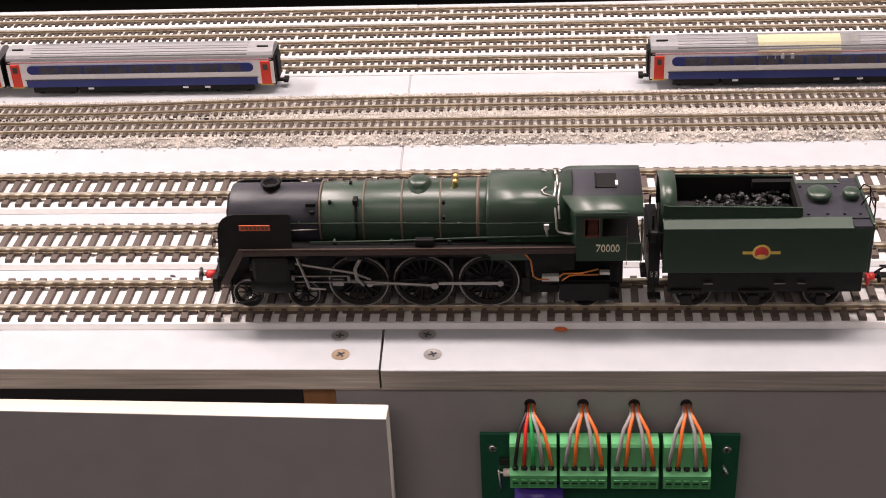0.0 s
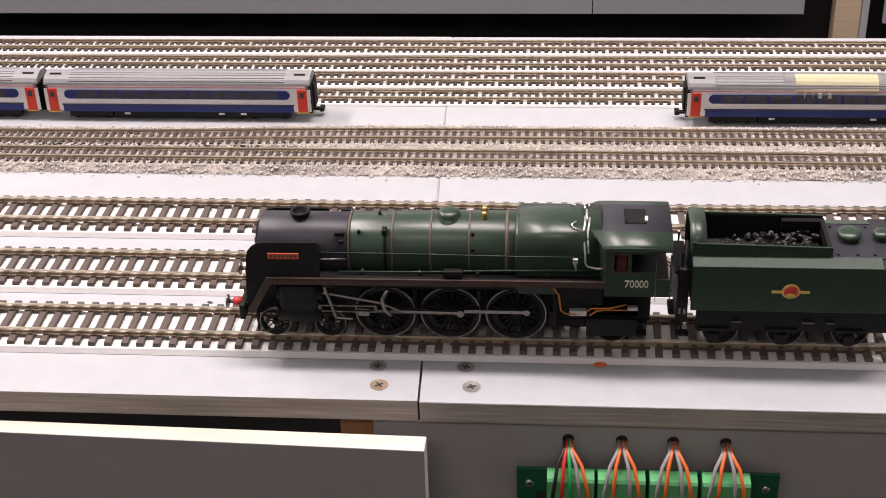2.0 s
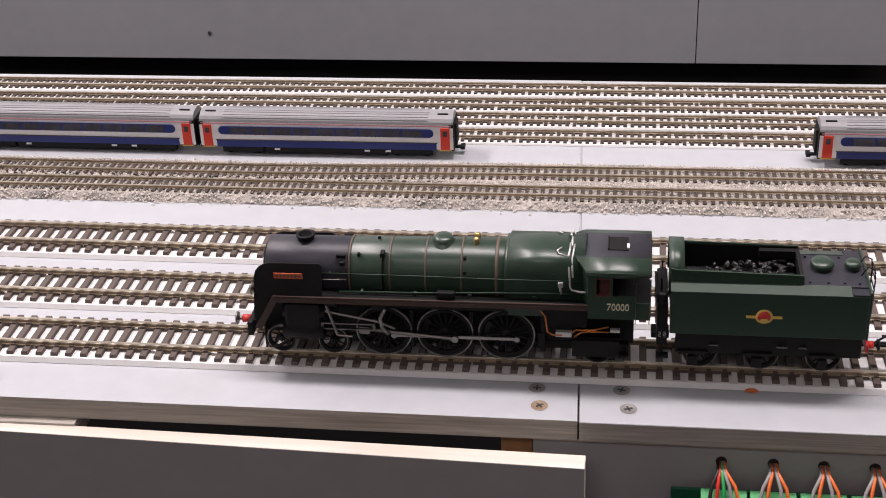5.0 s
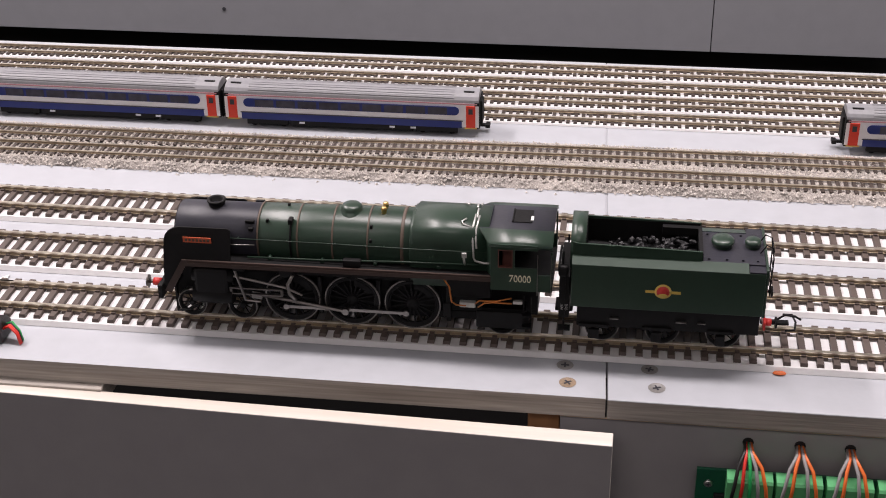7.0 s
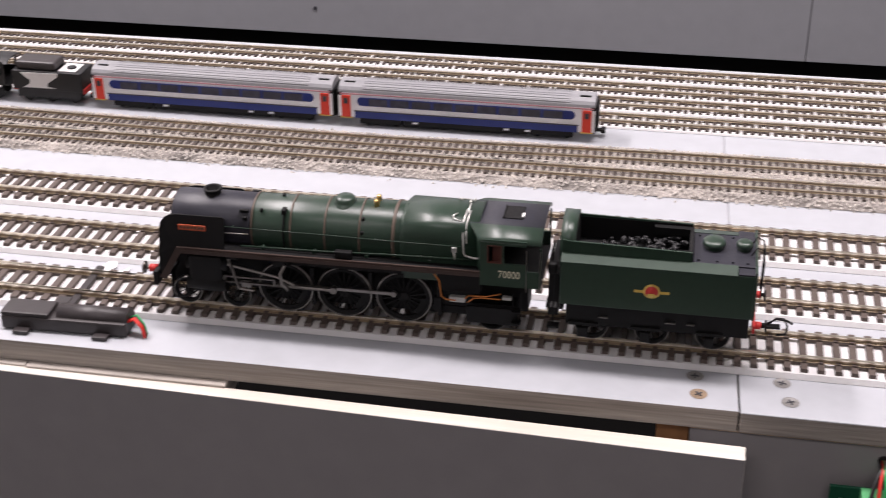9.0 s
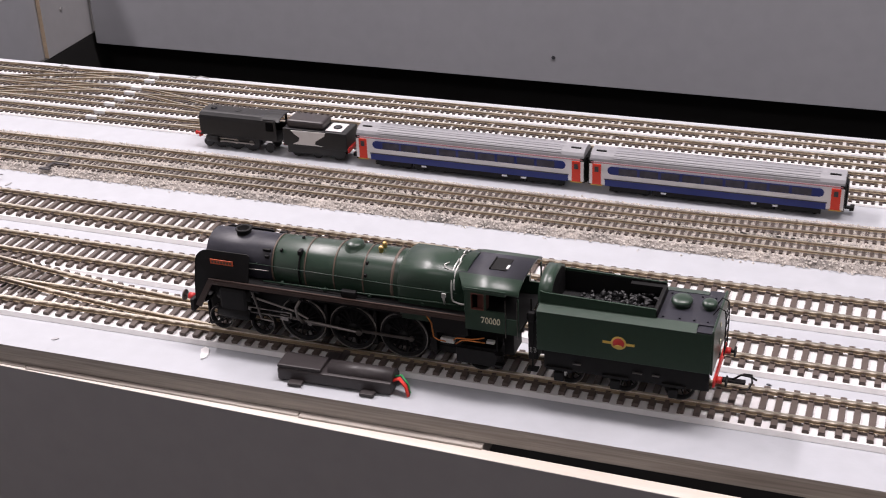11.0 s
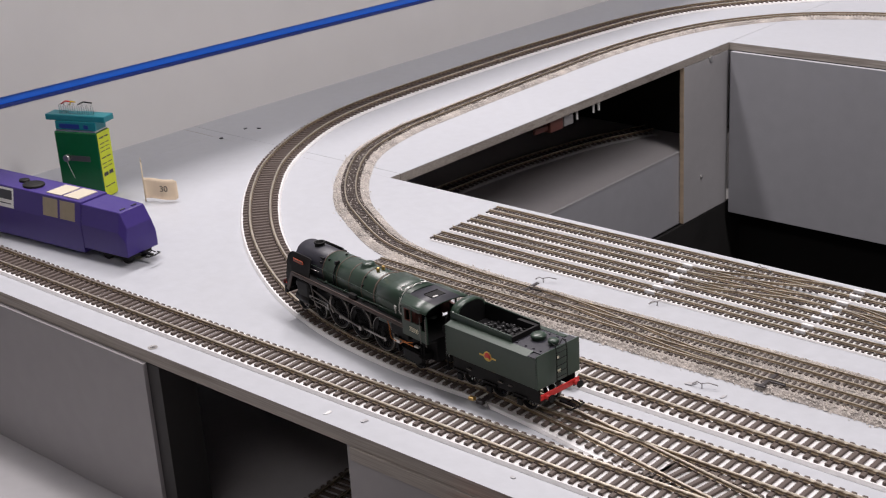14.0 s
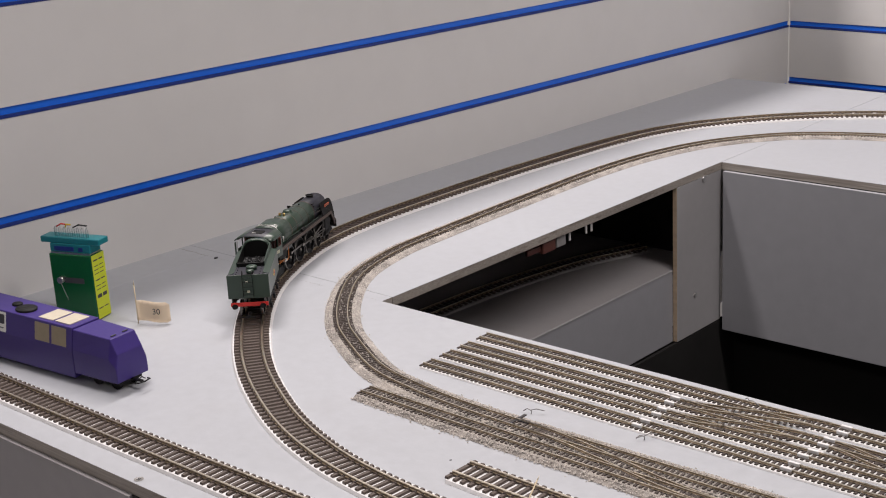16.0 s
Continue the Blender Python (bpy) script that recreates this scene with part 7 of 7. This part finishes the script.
for x, y in ((-0.774, 0.2295), (-0.560, 0.1965)):
    tb = empty("tie_bar", kind="structure", label="small dark tie bar across point blades")
    bm = bmesh.new(); box(bm, x - 0.0012, x + 0.0012, y - 0.0105, y + 0.0085, 0.0036, 0.0044); box(bm, x - 0.005, x + 0.003, y - 0.0110, y - 0.0085, 0.0030, 0.0042, 0.0004); box(bm, x + 0.001, x + 0.012, y - 0.0030, y + 0.0005, 0.0036, 0.0046, 0.0003)
    part("bar", bm, M_MOTOR, tb)

# ---- the lower track under the curve ----
low = empty("trackway_lower", kind="structure", label="dim curved track on the lower shelf")
LOWER = [(-1.200, 0.40), (-1.200, 0.45), (-1.197, 0.587), (-1.190, 0.69), (-1.178, 0.77), (-1.162, 0.84), (-1.130, 0.92)]
lw = smooth_path(LOWER, 0.006)
for side in (-1, 1):
    bm = bmesh.new(); sweep(bm, lw, rail_profile(side * 0.0089, 0.0041, 0.0024, 0.0011), RAILM)
    ob = part("rail", bm, [M_RAIL, M_RAILSIDE], low); ob.location.z = -0.114
bm = bmesh.new(); sweep(bm, lw, [(-0.0185, 0.0001), (0.0185, 0.0001), (0.0175, 0.0024), (-0.0175, 0.0024)])
ob = part("underlay", bm, M_GREY, low); ob.location.z = -0.114
for p, s in zip(smooth_path(LOWER, 0.0078), sides(smooth_path(LOWER, 0.0078))):
    ob = new("sleeper", OO_SLEEPER); ob.parent = low
    ob.matrix_basis = Matrix.Translation(p + Vector((0, 0, -0.114))) @ Matrix.Rotation(math.atan2(s.y, s.x) - math.pi / 2, 4, "Z")
und = empty("under_board_motor", label="red and grey wiring unit hanging under the board", category="point motor")
bm = bmesh.new(); box(bm, -1.0585, -1.0485, 0.612, 0.634, -0.023, -PLY - 0.0002, 0.001); box(bm, -1.0555, -1.0515, 0.590, 0.612, -0.020, -0.014, 0.0008)
part("red_block", bm, M_CABRED, und, "dull red block")
bm = bmesh.new(); box(bm, -1.0585, -1.0485, 0.636, 0.652, -0.022, -PLY - 0.0002, 0.0008)
part("grey_block", bm, M_WGRY, und)
for y in (0.650, 0.660, 0.690, 0.700):
    bm = bmesh.new(); box(bm, -1.0505, -1.0490, y - 0.0012, y + 0.0012, -0.020, -PLY - 0.0002)
    part("tag", bm, M_WHITEPL, und)
# screws and marks on the well panels
for x, y, z, r in ((WELL_X + 0.0004, 0.925, -0.012, 0.004), (WELL_X + 0.0004, 0.905, -0.155, 0.0022)):
    s = empty("panel_screw", label="screw head in the grey panel", category="screw", group="panel screws")
    bm = bmesh.new(); rod(bm, (x - 0.001, y, z), (x + 0.0012, y, z), r, 12)
    part("head", bm, M_COPPER, s)
for x, z in ((-0.441, -0.187),):
    s = empty("panel_screw", label="dark screw hole in the grey panel", category="screw", group="panel screws")
    bm = bmesh.new(); rod(bm, (x, 0.9606, z), (x, 0.9592, z), 0.0021, 12)
    part("head", bm, M_INK, s)
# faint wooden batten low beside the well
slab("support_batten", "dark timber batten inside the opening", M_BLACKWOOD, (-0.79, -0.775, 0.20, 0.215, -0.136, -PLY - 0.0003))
lowt = empty("trackway_lower", kind="structure", label="dim track on the lower shelf through the opening")
LW2 = [(-0.840, -0.16), (-0.850, 0.0), (-0.862, 0.12), (-0.88, 0.30)]
lw = smooth_path(LW2, 0.006)
for side in (-1, 1):
    bm = bmesh.new(); sweep(bm, lw, rail_profile(side * 0.0089, 0.0018, 0.0024, 0.0011), RAILM)
    ob = part("rail", bm, [M_RAIL, M_RAILSIDE], lowt); ob.location.z = -0.136
for p, s in zip(smooth_path(LW2, 0.0070), sides(smooth_path(LW2, 0.0070))):
    ob = new("sleeper", OO_SLEEPER); ob.parent = lowt
    ob.matrix_basis = Matrix.Translation(p + Vector((0, 0, -0.1383))) @ Matrix.Rotation(math.atan2(s.y, s.x) - math.pi / 2, 4, "Z")


# ---- what moves: the engine leaves along the front track, crosses over and takes the curve ----
ROUTE = smooth_path([(0.5, 0.0445), (0.0, 0.0445)] + LINK + CURVE[1:], 0.004)
RAN = [(0, 0.5412), (1.0, 0.5412), (1.5, 0.5433), (2.0, 0.5464), (2.5, 0.5520), (3.0, 0.5619), (3.5, 0.5744), (4.0, 0.5876), (4.5, 0.6010), (5.0, 0.6145),
       (5.5, 0.6280), (6.0, 0.6412), (6.5, 0.6540), (7.0, 0.6668), (7.5, 0.6815), (8.0, 0.6962), (8.5, 0.7105), (9.0, 0.7252), (9.5, 0.7425), (10.0, 0.7665),
       (10.5, 0.8010), (11.0, 0.8445), (11.5, 0.8960), (12.0, 0.9640), (12.5, 1.0470), (13.0, 1.1450), (13.5, 1.2580), (14.0, 1.3720), (14.5, 1.4835), (15.0, 1.5975),
       (15.5, 1.7315), (16.0, 1.8755)]


def ran(t):
    """How far along the route the chimney is, smoothly between the rows above."""
    ts, ss = [r[0] for r in RAN], [r[1] for r in RAN]
    i = max(0, min(len(ts) - 2, next((k for k in range(len(ts) - 1) if t <= ts[k + 1]), len(ts) - 2)))
    def slope(k):
        a, b = max(k - 1, 0), min(k + 1, len(ts) - 1)
        return (ss[b] - ss[a]) / (ts[b] - ts[a])
    h = ts[i + 1] - ts[i]
    u = (t - ts[i]) / h
    return ((2 * u ** 3 - 3 * u * u + 1) * ss[i] + (u ** 3 - 2 * u * u + u) * h * slope(i) + (-2 * u ** 3 + 3 * u * u) * ss[i + 1] + (u ** 3 - u * u) * h * slope(i + 1))


def on_route(s):
    k = s / 0.004
    i = max(0, min(len(ROUTE) - 2, int(k)))
    return ROUTE[i].lerp(ROUTE[i + 1], k - i)


def carriage(s, front, back):
    """The pose of a vehicle whose two pivots lie front and back of its origin on the way."""
    a, b = on_route(s - front), on_route(s - back)
    d = (b - a).normalized()
    o = a - d * front
    return Matrix.Translation((o.x, o.y, OO_RAILTOP)) @ Matrix.Rotation(math.atan2(d.y, d.x), 4, "Z")


def motions():
    times = [i * 0.25 for i in range(65)]
    walk(engine, [(t, carriage(ran(t), 0.0, 0.105)) for t in times])
    walk(tender, [(t, carriage(ran(t) - T0, 0.0, 0.050)) for t in times])
    fine = [i / 30 for i in range(0, 481)]
    start = ran(0)

    def turn_rows(r, step):
        """Times at which a wheel of radius r has turned by another step."""
        out, last = [0.0], start
        for t in fine[1:-1]:
            if abs(ran(t) - last) / r > radians(step) or t - out[-1] > 0.99:
                out.append(t)
                last = ran(t)
        return out + [16.0]

    for wheel, r, lead in TURNING:
        place = wheel.location.copy()
        walk(wheel, [(t, Matrix.Translation(place) @ Matrix.Rotation(-(ran(t) - start) / r + radians(lead), 4, "Y")) for t in turn_rows(r, 48)])
    for bar, lead, pinned in RODS:
        place = bar.location.copy()
        rows = []
        for t in turn_rows(DR, 30):
            a = -(ran(t) - start) / DR + radians(lead)
            p = place + Vector((CRANK * math.cos(a), 0, -CRANK * math.sin(a)))
            tilt = math.asin(max(-1, min(1, (p.z - 0.0145) / 0.0380))) if pinned else 0.0
            rows.append((t, Matrix.Translation(p) @ Matrix.Rotation(-tilt, 4, "Y")))
        walk(bar, rows)


motions()
